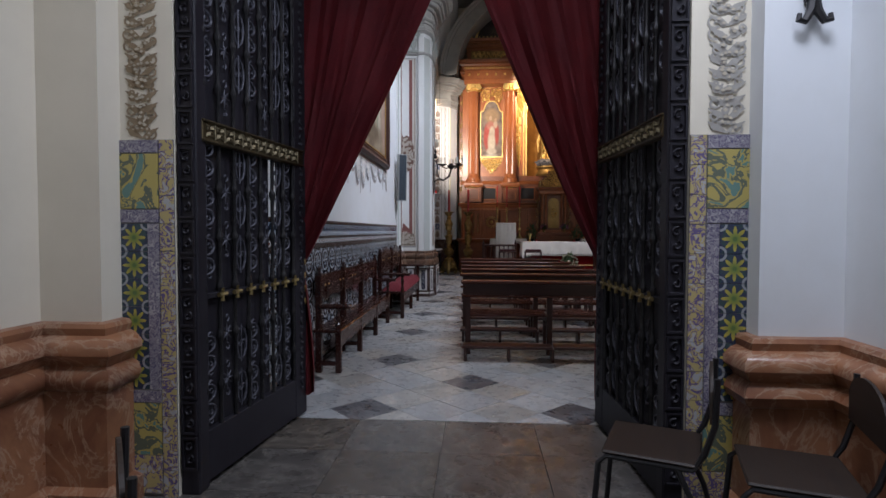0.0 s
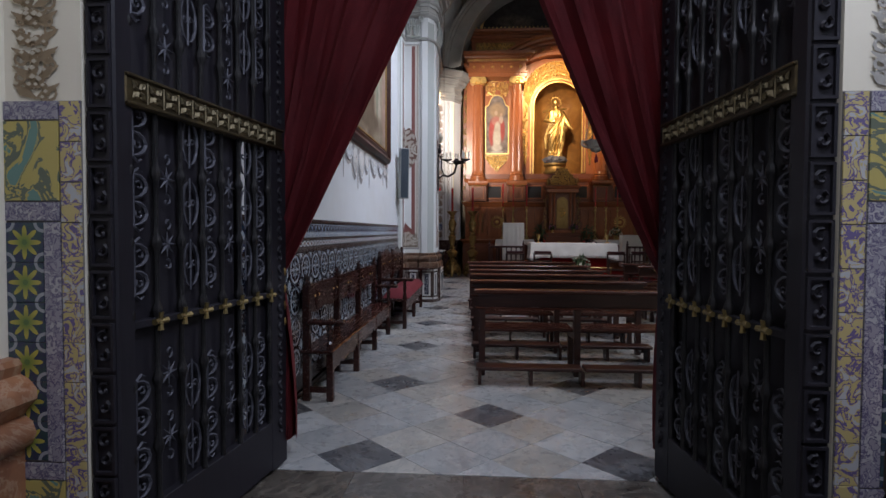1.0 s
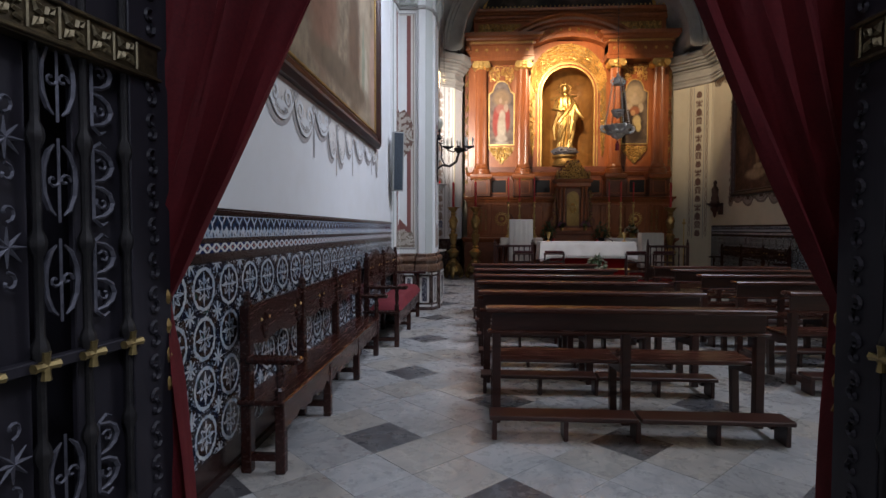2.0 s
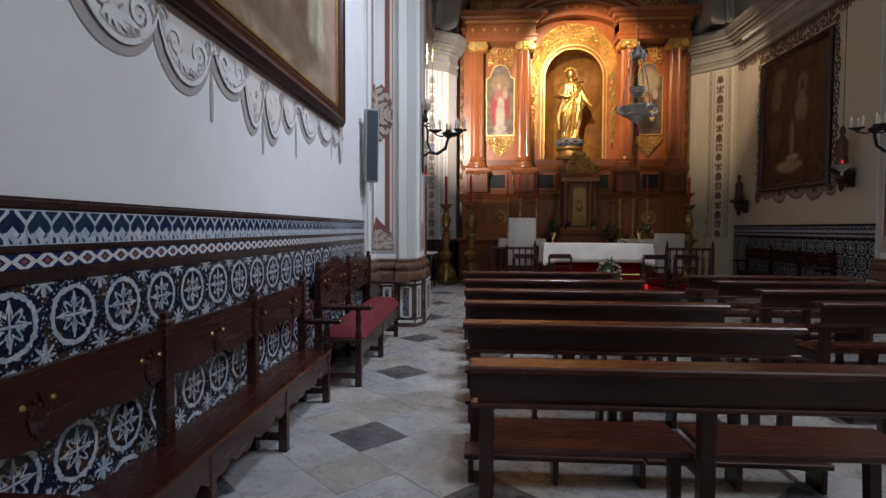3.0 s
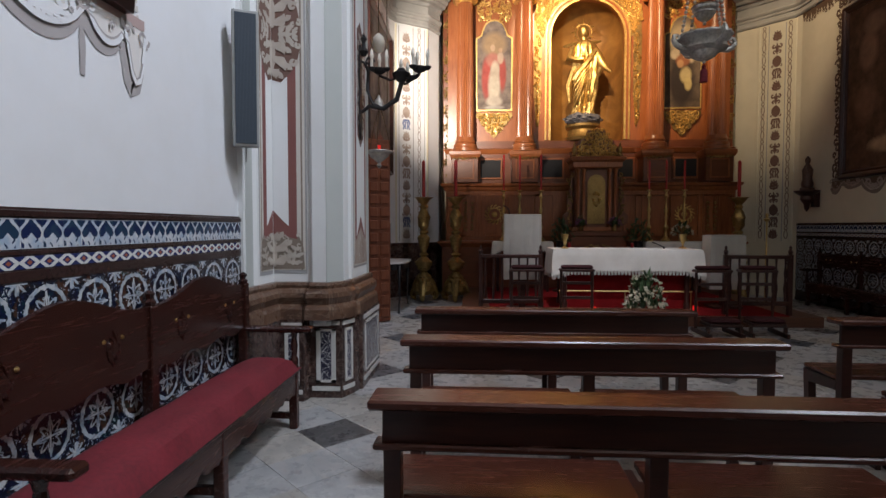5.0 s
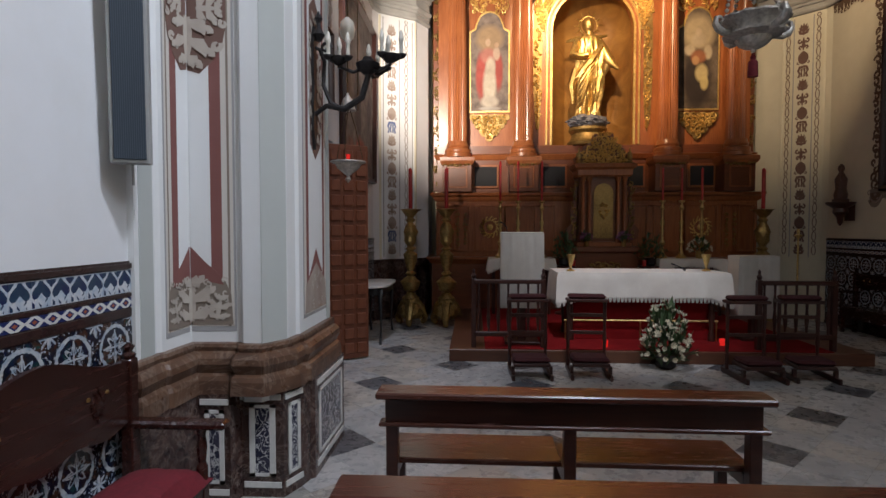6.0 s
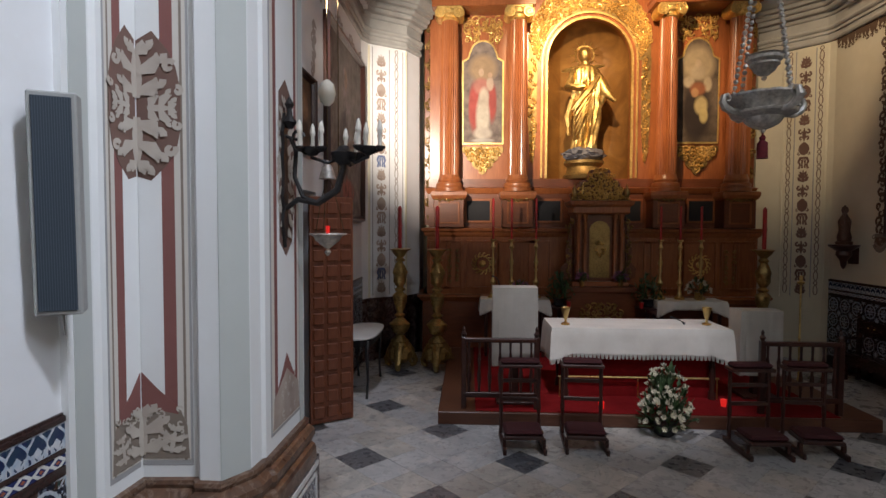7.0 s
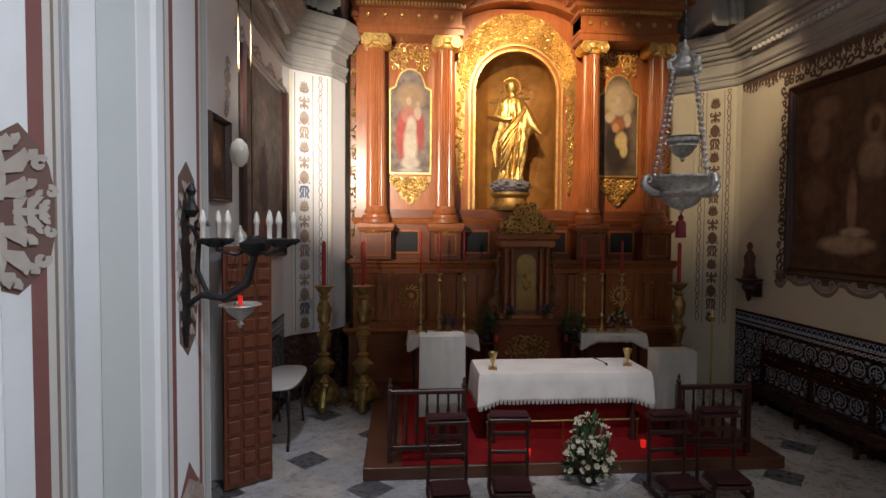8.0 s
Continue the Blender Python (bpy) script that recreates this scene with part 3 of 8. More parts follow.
def pier(name, flip):
    f = mirrored if flip else (lambda p: p)
    b = BM()
    prism(b, f(SHAFT), 0.6, 9.2)
    p = structure(name, b, M["pier_white"], "white and grey painted compound pier on a jasper base", "pier")
    # grey faces, laid a little proud
    for a, c in (((-1.098, 11.079), (-0.999, 11.231)), ((-1.575, 10.66), (-1.575, 10.78)), ((-0.957, 11.98), (-0.953, 12.05))):
        d = Vector((c[0] - a[0], c[1] - a[1])).normalized()
        q = [a, c, (c[0] + d.y * 0.004, c[1] - d.x * 0.004), (a[0] + d.y * 0.004, a[1] - d.x * 0.004)]
        b = BM()
        prism(b, f(q), 0.93, 5.3)
        part("painted_face", b, M["pier_grey"], p, "grey painted face")
    # jasper base moulding
    line = SHAFT[:-1] if not flip else mirrored(SHAFT[:-1])
    prof = [(0.0, 0.955), (0.030, 0.95), (0.036, 0.93), (0.028, 0.905), (0.050, 0.895), (0.074, 0.870), (0.078, 0.835), (0.060, 0.800), (0.052, 0.780), (0.075, 0.765), (0.085, 0.740), (0.090, 0.660), (0.0, 0.650)]
    b = BM()
    sweep(b, line, prof)
    part("base_moulding", b, M["marble_brown"], p, "brown jasper moulding")
    # plinth
    b = BM()
    plan = [(XW, 10.52), (-1.50, 10.52), (-1.46, 11.02), (-1.27, 11.02), (-1.25, 11.13), (-0.99, 11.13), (-0.92, 11.30), (-0.90, 11.38), (-0.875, 11.40), (-0.865, 12.14), (XW, 12.14)]
    prism(b, f(plan), 0.0, 0.662)
    part("plinth", b, M["dark_stone"], p, "dark jasper plinth")
    b = BM()
    q = BM()
    for (ax, ay), (cx, cy) in (((-1.235, 11.13), (-1.005, 11.13)), ((-0.985, 11.142), (-0.925, 11.288)), ((-0.8745, 11.44), (-0.866, 12.10)), ((-1.45, 11.02), (-1.28, 11.02))):
        d = Vector((cx - ax, cy - ay))
        ln_ = d.length
        m = Matrix.Translation((ax, ay, 0)) @ Matrix.Rotation(math.atan2(d.y, d.x), 4, 'Z')
        if flip:
            m = Matrix.Translation((2 * CX, 0, 0)) @ Matrix.Diagonal((-1, 1, 1, 1)) @ m
        w_ = min(0.035, ln_ * 0.16)
        for x0, x1, z0, z1 in ((0, ln_, 0.06, 0.06 + 0.035), (0, ln_, 0.60, 0.635), (w_, 2 * w_, 0.13, 0.57), (ln_ - 2 * w_, ln_ - w_, 0.13, 0.57), (w_, ln_ - w_, 0.13, 0.15), (w_, ln_ - w_, 0.55, 0.57)):
            box(b, x0, x1, -0.008, 0.004, z0, z1, 0, m)
        box(q, 2 * w_, ln_ - 2 * w_, -0.004, 0.004, 0.15, 0.55, 0, m)
    part("inlay_strip", b, M["white_stone"], p, "white marble inlay")
    part("inlay_panel", q, M["stone_inlay"], p, "blue and white inlaid panel")
    # capital and entablature
    b = BM()
    sweep(b, line, [(0.0, 4.95), (0.02, 4.96), (0.03, 4.99), (0.0, 5.02)])
    sweep(b, line, [(0.0, 5.38), (0.03, 5.40), (0.05, 5.44), (0.04, 5.47), (0.0, 5.5)])
    part("necking", b, M["cornice"], p, "grey plaster moulding", True)
    return p


pier_w = pier("pier_west", False)
pier_e = pier("pier_east", True)

# the entablature that runs round the chapel
ENT = [(0.0, 5.44), (0.035, 5.45), (0.05, 5.48), (0.04, 5.505), (0.02, 5.515), (0.02, 5.57), (0.045, 5.58), (0.045, 5.625), (0.07, 5.64), (0.085, 5.67), (0.07, 5.70), (0.03, 5.715), (0.03, 5.86), (0.06, 5.87), (0.075, 5.90), (0.075, 5.93), (0.15, 5.94), (0.17, 5.97), (0.17, 6.00), (0.21, 6.01), (0.235, 6.05), (0.225, 6.08), (0.29, 6.09), (0.29, 6.15), (0.33, 6.165), (0.355, 6.20), (0.39, 6.24), (0.40, 6.28), (0.40, 6.31), (0.0, 6.34)]
west_line = [(XW, Y_OUT)] + SHAFT[:-1] + [(-0.955, 12.08), (XW, 12.08)] + CORNER_W[:-1]
b = BM()
sweep(b, west_line, ENT)
cor = structure("cornice_west", b, M["cornice"], "grey moulded plaster cornice with dentils", "cornice")
b = BM()
east_line = CORNER_E[:-1][::-1] + mirrored(SHAFT[:-1] + [(-0.955, 12.08), (-1.47, 12.08)]) + [(XE, Y_OUT)]
sweep(b, east_line, ENT)
structure("cornice_east", b, M["cornice"], "grey moulded plaster cornice with dentils", "cornice")
b = BM()
for side in (0, 1):
    for k in range(46):
        y = 12.25 + k * 0.11
        x0, x1 = XW + 0.08, XW + 0.15
        if side:
            x0, x1 = XE - 0.15, XE - 0.08
        box(b, x0, x1, y, y + 0.06, 5.875, 5.935)
tagged(part("dentil_course", b, M["pier_white"], cor, "small plaster dentils"), kind="stuff")
# the arch between nave and apse
b = BM()
n = 28
R = CX + 0.955
for r0, r1, y0, y1 in ((R * 0.97, R * 1.35, 11.30, 12.08), (R * 0.93, R * 0.97, 11.45, 11.60)):
    ring_a = []
    for i in range(n + 1):
        a = math.pi * i / n
        ring_a.append([(CX + r * math.cos(a), y, 6.34 + r * math.sin(a) * 0.80) for r, y in ((r0, y0), (r1, y0), (r1, y1), (r0, y1))])
    vs = [[b.verts.new(p) for p in q] for q in ring_a]
    for p0, p1 in zip(vs, vs[1:]):
        for k in range(4):
            b.faces.new((p0[k], p0[(k + 1) % 4], p1[(k + 1) % 4], p1[k]))
structure("arch_chancel", b, M["cornice"], "grey moulded plaster arch before the altar", "arch")

# the vault ribs over the altarpiece
b = BM()
for r0, r1, y0, y1 in ((3.06, 3.12, 17.30, 18.60), (3.12, 3.20, 17.40, 18.60), (3.20, 3.44, 17.46, 18.60), (3.44, 3.52, 17.36, 18.60), (3.52, 3.60, 17.28, 18.60)):
    vs = []
    for i in range(41):
        a = math.pi * i / 40
        vs.append([b.verts.new((CX + r * math.cos(a), y, 6.34 + r * math.sin(a) * 0.88)) for r, y in ((r0, y0), (r1, y0), (r1, y1), (r0, y1))])
    for p0, p1 in zip(vs, vs[1:]):
        for k in range(4):
            b.faces.new((p0[k], p0[(k + 1) % 4], p1[(k + 1) % 4], p1[k]))
arch_apse = structure("arch_apse", b, M["cornice"], "grey moulded plaster arch over the altarpiece", "arch")

# jasper base of the entrance hall
HB = [(0.0, 0.925), (0.04, 0.92), (0.052, 0.90), (0.045, 0.865), (0.075, 0.85), (0.105, 0.815), (0.105, 0.78), (0.07, 0.745), (0.055, 0.72), (0.085, 0.70), (0.10, 0.66), (0.085, 0.62), (0.055, 0.60), (0.055, 0.14), (0.10, 0.12), (0.10, 0.0)]
b = BM()
box(b, -2.12, -1.79, 2.42, Y_IN + 0.01, 0, 4.6)
structure("pilaster_hall_west", b, M["plaster_cream"], "cream plastered pilaster beside the doorway", "pilaster")
b = BM()
box(b, 1.28, 1.66, 2.46, Y_IN + 0.01, 0, 4.6)
structure("pilaster_hall_east", b, M["plaster"], "white plastered pilaster beside the doorway", "pilaster")
b = BM()
sweep(b, [(-1.79, Y_IN), (-1.79, 2.42), (-2.10, 2.42), (-2.10, -3.0)][::-1], HB)
structure("baseboard_west", b, M["marble_red"], "polished red jasper dado with a moulded top", "baseboard", True)
b = BM()
sweep(b, [(1.28, Y_IN), (1.28, 2.46), (1.65, 2.46), (1.65, -3.0)], [(o_, z_ * 0.965) for o_, z_ in HB])
structure("baseboard_east", b, M["marble_red"], "polished red jasper dado with a moulded top", "baseboard", True)

# ---- tiled jambs of the doorway ----


def jamb(name, x0, x1, inner_right):
    """A tiled strip on the face of the doorway."""
    w = x1 - x0
    b = BM()
    box(b, 0, w, -0.006, 0.0, 0, 1.82)
    root = structure(name, b, M["grout"], "polychrome glazed tiles framing the doorway", "tiles")
    root.matrix_basis = pose(x0, Y_IN, 0)
    edge = 0.075
    e0, e1 = (w - edge, w) if inner_right else (0, edge)
    i0, i1 = (0, w - edge - 0.004) if inner_right else (edge + 0.004, w)
    src = None
    for k in range(13):
        b = BM()
        if src is None:
            box(b, e0 + 0.001, e1 - 0.001, -0.012, -0.004, 0, 0.137, 0.001)
            src = part("tile", b, M["tile_yellow"], root)
        else:
            b.free()
            again(src, "tile", root, pose(0, 0, k * 0.14))
    # violet frames, a picture tile and the star tiles
    for z0, z1, mat, lab in ((1.755, 1.818, "tile_purple", "violet border tile"), (1.475, 1.75, "tile_creature", "yellow tile painted with a green sea beast"), (1.405, 1.47, "tile_purple", "violet border tile"), (0.49, 0.55, "tile_purple", "violet border tile"), (0.22, 0.485, "tile_creature", "yellow picture tile"), (0.02, 0.215, "tile_yellow", "yellow tile")):
        b = BM()
        box(b, i0 + 0.001, i1 - 0.001, -0.013, -0.004, z0, z1, 0.001)
        part("tile", b, M[mat], root, lab)
    s0, s1 = (i0, i1 - 0.062) if inner_right else (i0 + 0.062, i1)
    b = BM()
    box(b, *((s1 + 0.002, i1) if inner_right else (i0, s0 - 0.002)), -0.013, -0.004, 0.555, 1.40, 0.001)
    part("tile", b, M["tile_purple"], root, "violet border tile")
    cx = (s0 + s1) / 2
    hw = (s1 - s0) / 2
    src = None
    for k in range(6):
        if src is None:
            b = BM()
            box(b, -hw + 0.001, hw - 0.001, -0.012, -0.004, -0.069, 0.069, 0.001)
            src = part("tile", b, M["tile_star"], root, "dark tile with a yellow star", m=pose(cx, 0, 0.627 + k * 0.1405))
        else:
            again(src, "tile", root, pose(cx, 0, 0.627 + k * 0.1405))
    # the painted garland over the tiles: leaves, fruit and curls, dark under pale
    rnd = random.Random(len(name))
    gx = w * (0.42 if inner_right else 0.58)
    ink, pale_ = BM(), BM()
    z = 1.86
    while z < 3.2:
        for s in (-1, 1):
            ribbon(ink, spiral(gx + s * rnd.uniform(0.045, 0.065), z + rnd.uniform(-0.02, 0.02), rnd.uniform(0.022, 0.034), 1.1, rnd.uniform(0, 6), s, 10), 0.0055, -0.003)
            ribbon(ink, [(gx, z - 0.03), (gx + s * 0.035, z - 0.01), (gx + s * 0.085, z + 0.02)], [0.004, 0.016, 0.002], -0.003)
        for _ in range(5):
            px_, pz_, rr = gx + rnd.uniform(-0.05, 0.05), z + rnd.uniform(-0.04, 0.04), rnd.uniform(0.012, 0.021)
            ribbon(ink, [(px_ - rr, pz_), (px_ - rr * 0.5, pz_), (px_ + rr * 0.5, pz_), (px_ + rr, pz_)], [0.002, rr * 0.9, rr * 0.9, 0.002], -0.004)
            q = rr * 0.6
            ribbon(pale_, [(px_ - q, pz_ + 0.003), (px_, pz_ + 0.004), (px_ + q, pz_ + 0.003)], [0.001, q * 0.8, 0.001], -0.010)
        z += 0.062
    part("painted_garland", ink, M["paint_garland"] if inner_right else M["paint_garland_grey"], root, "painted fruit garland")
    part("painted_fruit", pale_, M["paint_garland_pale"], root, "paler painted fruit")


for nm, xa, xb in (("west", JL, -1.405), ("east", 0.915, JR)):
    b = BM()
    box(b, xa, xb, 2.60, 2.70, 0, 3.9, 0.008)
    xi = xa if nm == "west" else xb
    box(b, min(xi, xi + (0.008 if nm == "west" else -0.008)), max(xi, xi + (0.008 if nm == "west" else -0.008)), 2.70, Y_OUT, 0, 3.9)
    tf = structure("trim_frame_" + nm, b, M["wood_black"], "black wooden door frame lining the opening", "frame")
    cxf, src = (xa + xb) / 2, None
    for k in range(20):
        m = pose(cxf, 2.60, 0.22 + k * 0.185)
        if src is None:
            b = BM()
            for x0, x1, z0, z1 in ((-0.04, 0.04, -0.085, -0.075), (-0.04, 0.04, 0.075, 0.085), (-0.04, -0.03, -0.075, 0.075), (0.03, 0.04, -0.075, 0.075)):
                box(b, x0, x1, -0.014, 0.0, z0, z1)
            for sg in (1, -1):
                tube(b, [(p[0], -0.006, p[1]) for p in spiral(0, sg * 0.032, 0.026, 0.9, 1.2, sg, 8)], 0.007, 4)
            src = part("carved_panel", b, M["wood_black"], tf, m=m)
        else:
            again(src, "carved_panel", tf, m)

jamb("trim_jamb_west", -1.79, JL, True)
jamb("trim_jamb_east", JR, 1.29, False)

# ---- blue tile dado ----


def dado(name, x, y0, y1, face, count_parts, rows=5, top=1.46):
    """A tiled dado on a side wall; face +1 looks to +x, -1 to -x."""
    length = y1 - y0
    root_m = pose(x, y0 if face > 0 else y1, 0, 0, 0, 90 * face)
    b = BM()
    box(b, 0, length, -0.010, 0.0, 0, top + 0.012)
    root = structure(name, b, M["tile_border"], "dark blue and white glazed tile dado with brown borders", "dado")
    root.matrix_basis = root_m
    pitch = 0.265
    n = int(length / pitch)
    pitch = length / n
    srcs = {}

    def piece(key, bw, bh, mat, m, parent):
        if key not in srcs:
            q = BM()
            box(q, -bw / 2 + 0.0008, bw / 2 - 0.0008, -0.017, -0.006, -bh / 2 + 0.0008, bh / 2 - 0.0008, 0.001)
            srcs[key] = part("tile", q, mat, parent, m=m)
        else:
            again(srcs[key], "tile", parent, m)
    for i in range(n):
        for r in range(rows):
            if (1.06 - r * 0.25) < 0.1:
                continue
            piece("ring", pitch, 0.25, M["tile_ring"], pose((i + 0.5) * pitch, 0, 1.06 - r * 0.25), root)
    m2 = int(length / 0.105)
    p2 = length / m2
    for i in range(m2):
        piece("crest", p2, 0.118, M["tile_crest"], pose((i + 0.5) * p2, 0, 1.372), root)
    m3 = int(length / 0.095)
    p3 = length / m3
    for i in range(m3):
        piece("loz", p3, 0.05, M["tile_lozenge"], pose((i + 0.5) * p3, 0, 1.262), root)
    b = BM()
    for z0, z1, d in ((1.434, 1.462, 0.024), (1.290, 1.310, 0.020), (1.188, 1.234, 0.019), (0.0, 0.05, 0.024)):
        box(b, 0, length, -d, -0.006, z0, z1, 0.003)
    part("border", b, M["tile_border"], root, "brown glazed border")
    return root


dado("trim_dado_west", XW, Y_OUT, 10.62, 1, True)
dado("trim_dado_apse", XW, 14.80, 17.42, 1, False)
dado("trim_dado_east", XE, 12.2, 17.72, -1, False)

# ---- door leaf into the sacristy ----
door = thing("door_1", "open dark red panelled wooden door leaf", "door", pose(-1.60, 14.40, 0, 0, 0, 35), kind="structure")
b = BM()
box(b, 0, 0.53, 0, 0.05, 0.02, 2.66, 0.004)
part("leaf", b, M["wood_door"], door)
src = None
for i in range(3):
    for k in range(14):
        m = pose(0.10 + i * 0.165, 0, 0.15 + k * 0.183)
        if src is None:
            b = BM()
            box(b, -0.068, 0.068, -0.022, 0.0, -0.072, 0.072, 0.014)
            src = part("panel", b, M["wood_door"], door, m=m)
        else:
            again(src, "panel", door, m)
# the passage's darkness is put into the colour: a flat black sheet behind the opening
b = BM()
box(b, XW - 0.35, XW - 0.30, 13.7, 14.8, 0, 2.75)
structure("wall_passage", b, M["black"], "black sheet painting in the shade of the passage behind the open door", "wall")

# ---- pews ----


def pew_parts():
    root = thing("pew", "dark varnished wooden pew with a low kneeler", "pew", pose(-0.15, 5.89, 0), "rows of pews")
    W = 1.90
    b = BM()
    box(b, -0.02, W + 0.02, -0.035, 0.125, 0.785, 0.82, 0.008)
    part("top_rail", b, M["wood_pew"], root)
    b = BM()
    box(b, 0.02, W - 0.02, 0.03, 0.055, 0.655, 0.785, 0.002)
    part("back_panel", b, M["wood_dark"], root)
    b = BM()
    box(b, -0.01, W + 0.01, 0.005, 0.085, 0.635, 0.658, 0.006)
    part("lower_rail", b, M["wood_pew"], root)
    b = BM()
    box(b, 0.03, W / 2 - 0.03, 0.09, 0.44, 0.415, 0.445, 0.006)
    s1 = part("seat", b, M["wood_pew"], root)
    b = BM()
    box(b, W / 2 + 0.03, W - 0.03, 0.09, 0.44, 0.415, 0.445, 0.006)
    part("seat", b, M["wood_pew"], root)
    for x in (0.025, W / 2 - 0.03, W - 0.085):
        b = BM()
        box(b, x, x + 0.06, 0.02, 0.085, 0.0, 0.64, 0.004)
        part("post", b, M["wood_dark"], root)
        b = BM()
        slab(b, [(0.085, 0.41), (0.43, 0.41), (0.43, 0.36), (0.40, 0.0), (0.35, 0.0), (0.37, 0.33), (0.085, 0.35)], x, x + 0.05)
        bmesh.ops.transform(b, matrix=Matrix(((0, 1, 0, 0), (1, 0, 0, 0), (0, 0, 1, 0), (0, 0, 0, 1))), verts=b.verts)
        part("seat_bracket", b, M["wood_dark"], root)
    b = BM()
    box(b, 0.0, W * 0.5 - 0.01, -0.32, -0.14, 0.135, 0.165, 0.005)
    part("kneeler_board", b, M["wood_dark"], root)
    b = BM()
    box(b, W * 0.5 + 0.01, W, -0.32, -0.14, 0.135, 0.165, 0.005)
    part("kneeler_board", b, M["wood_dark"], root)
    for x in (0.02, W * 0.25, W * 0.5 - 0.02, W * 0.75, W - 0.05):
        b = BM()
        box(b, x, x + 0.03, -0.30, -0.15, 0.0, 0.137, 0.004)
        part("kneeler_leg", b, M["wood_dark"], root)
    for x in (0.04, W - 0.07):
        b = BM()
        box(b, x, x + 0.03, -0.15, 0.03, 0.06, 0.10)
        part("kneeler_arm", b, M["wood_dark"], root)
    return root


pew = pew_parts()
for x, y, r in ((-0.20, 6.88, -0.4), (-0.215, 7.78, -0.5), (-0.235, 8.60, -0.6), (-0.265, 9.58, 0.2), (-0.31, 10.62, -0.4)):
    copy_thing(pew, pose(x, y, 0, 0, 0, r))
for x, y, r in ((2.48, 7.0, 0.3), (2.47, 7.95, 0.3), (2.46, 8.82, -0.3), (2.44, 9.66, 0.4), (2.38, 10.32, -0.3)):
    copy_thing(pew, pose(x, y, 0, 0, 0, r))

# ---- wall benches ----


def bench(y0, y1, cushion, east=False):
    ln_ = abs(y1 - y0)
    root = thing("bench", "long carved dark walnut wall bench with a red velvet cushion" if cushion else "long carved dark walnut wall bench with brass studs", "bench", pose(XE - 0.03, y0, 0, 0, 0, -90) if east else pose(XW + 0.03, y0, 0, 0, 0, 90), "wall benches")
    d = 0.46 if cushion else 0.30
    arm_z = 0.67 if cushion else 0.62
    seat_z = 0.42
    b = BM()
    box(b, 0, ln_, -d, -0.03, seat_z - 0.03, seat_z, 0.008)
    part("seat", b, M["wood_bench"], root)
    b = BM()
    out = [(0.04, seat_z - 0.03), (ln_ - 0.04, seat_z - 0.03)]
    n = 40
    for i in range(n + 1):
        x = ln_ - 0.04 - (ln_ - 0.08) * i / n
        out.append((x, seat_z - 0.13 - 0.035 * abs(math.sin(i * math.pi / 4)) - (0.02 if i % 2 else 0)))
    slab(b, out, -d + 0.015, -d + 0.04)
    part("apron", b, M["wood_bench"], root)
    # the back: one board on posts, with a scalloped lower edge
    top = 0.95 if not cushion else 1.02
    bh = 0.23 if not cushion else 0.31
    b = BM()
    out = [(0.05, top - 0.02), (0.05, top - bh + 0.01)]
    n = 48
    for i in range(n + 1):
        x = 0.05 + (ln_ - 0.10) * i / n
        out.append((x, top - bh - 0.03 * math.sin(i * math.pi / 8) ** 2))
    out += [(ln_ - 0.05, top - 0.02)]
    for i in range(n + 1):
        x = ln_ - 0.05 - (ln_ - 0.10) * i / n
        h = 0.0
        if cushion:
            ph = (i % 24) / 24
            h = 0.10 * max(0.0, math.sin(math.pi * ph)) ** 3
        out.append((x, top - 0.015 + h))
    slab(b, out, -0.085, -0.055)
    part("backrest", b, M["wood_bench"], root, "carved back board")
    nseg = 4 if not cushion else 3
    for k in range(nseg):
        x = 0.03 + (ln_ - 0.10) * k / (nseg - 1)
        b = BM()
        box(b, x, x + 0.06, -0.10, -0.04, 0.0, top - 0.01, 0.006)
        lathe(b, [(0.028, 0), (0.034, 0.02), (0.018, 0.035), (0.030, 0.06), (0.012, 0.075), (0.002, 0.08)], 8, (x + 0.03, -0.07, top - 0.012))
        part("back_post", b, M["wood_bench"], root)
        b = BM()
        box(b, x, x + 0.055, -d + 0.01, -d + 0.065, 0.0, seat_z - 0.03, 0.005)
        part("leg", b, M["wood_bench"], root)
        b = BM()
        box(b, x + 0.01, x + 0.045, -d + 0.06, -0.10, 0.07, 0.11)
        part("stretcher", b, M["wood_bench"], root)
    # carved rosettes with brass studs on the back
    for k in range(5 if not cushion else 4):
        x = ln_ * (k + 0.5) / (5 if not cushion else 4)
        b = BM()
        lathe(b, [(0.045, 0), (0.045, 0.006), (0.02, 0.012)], 10, m=pose(x, -0.084, top - 0.16, 90))
        for j in range(8):
            a = j * math.pi / 4
            tube(b, [(x + 0.035 * math.cos(a + t * 0.8), -0.088, top - 0.16 + (0.02 + 0.06 * t) * math.sin(a + t * 0.8)) for t in (0, 0.3, 0.6, 1.0)], [0.008, 0.010, 0.008, 0.003], 5)
        tagged(part("carving", b, M["wood_bench"], root, "carved scroll rosette"), kind="stuff")
        for j in range(3):
            b = BM()
            lathe(b, [(0.011, 0), (0.008, 0.006), (0.001, 0.008)], 8, m=pose(x - 0.06 + j * 0.06, -0.086, top - 0.12 - (0.05 if j == 1 else 0), 90))
            part("stud", b, M["brass"], root, "brass stud")
    # arms
    for x in (0.0, ln_ - 0.07) if cushion else (0.0, ln_ - 0.07):
        b = BM()
        box(b, x, x + 0.08, -d - 0.09, -0.08, arm_z, arm_z + 0.04, 0.012)
        part("armrest", b, M["wood_bench"], root)
        b = BM()
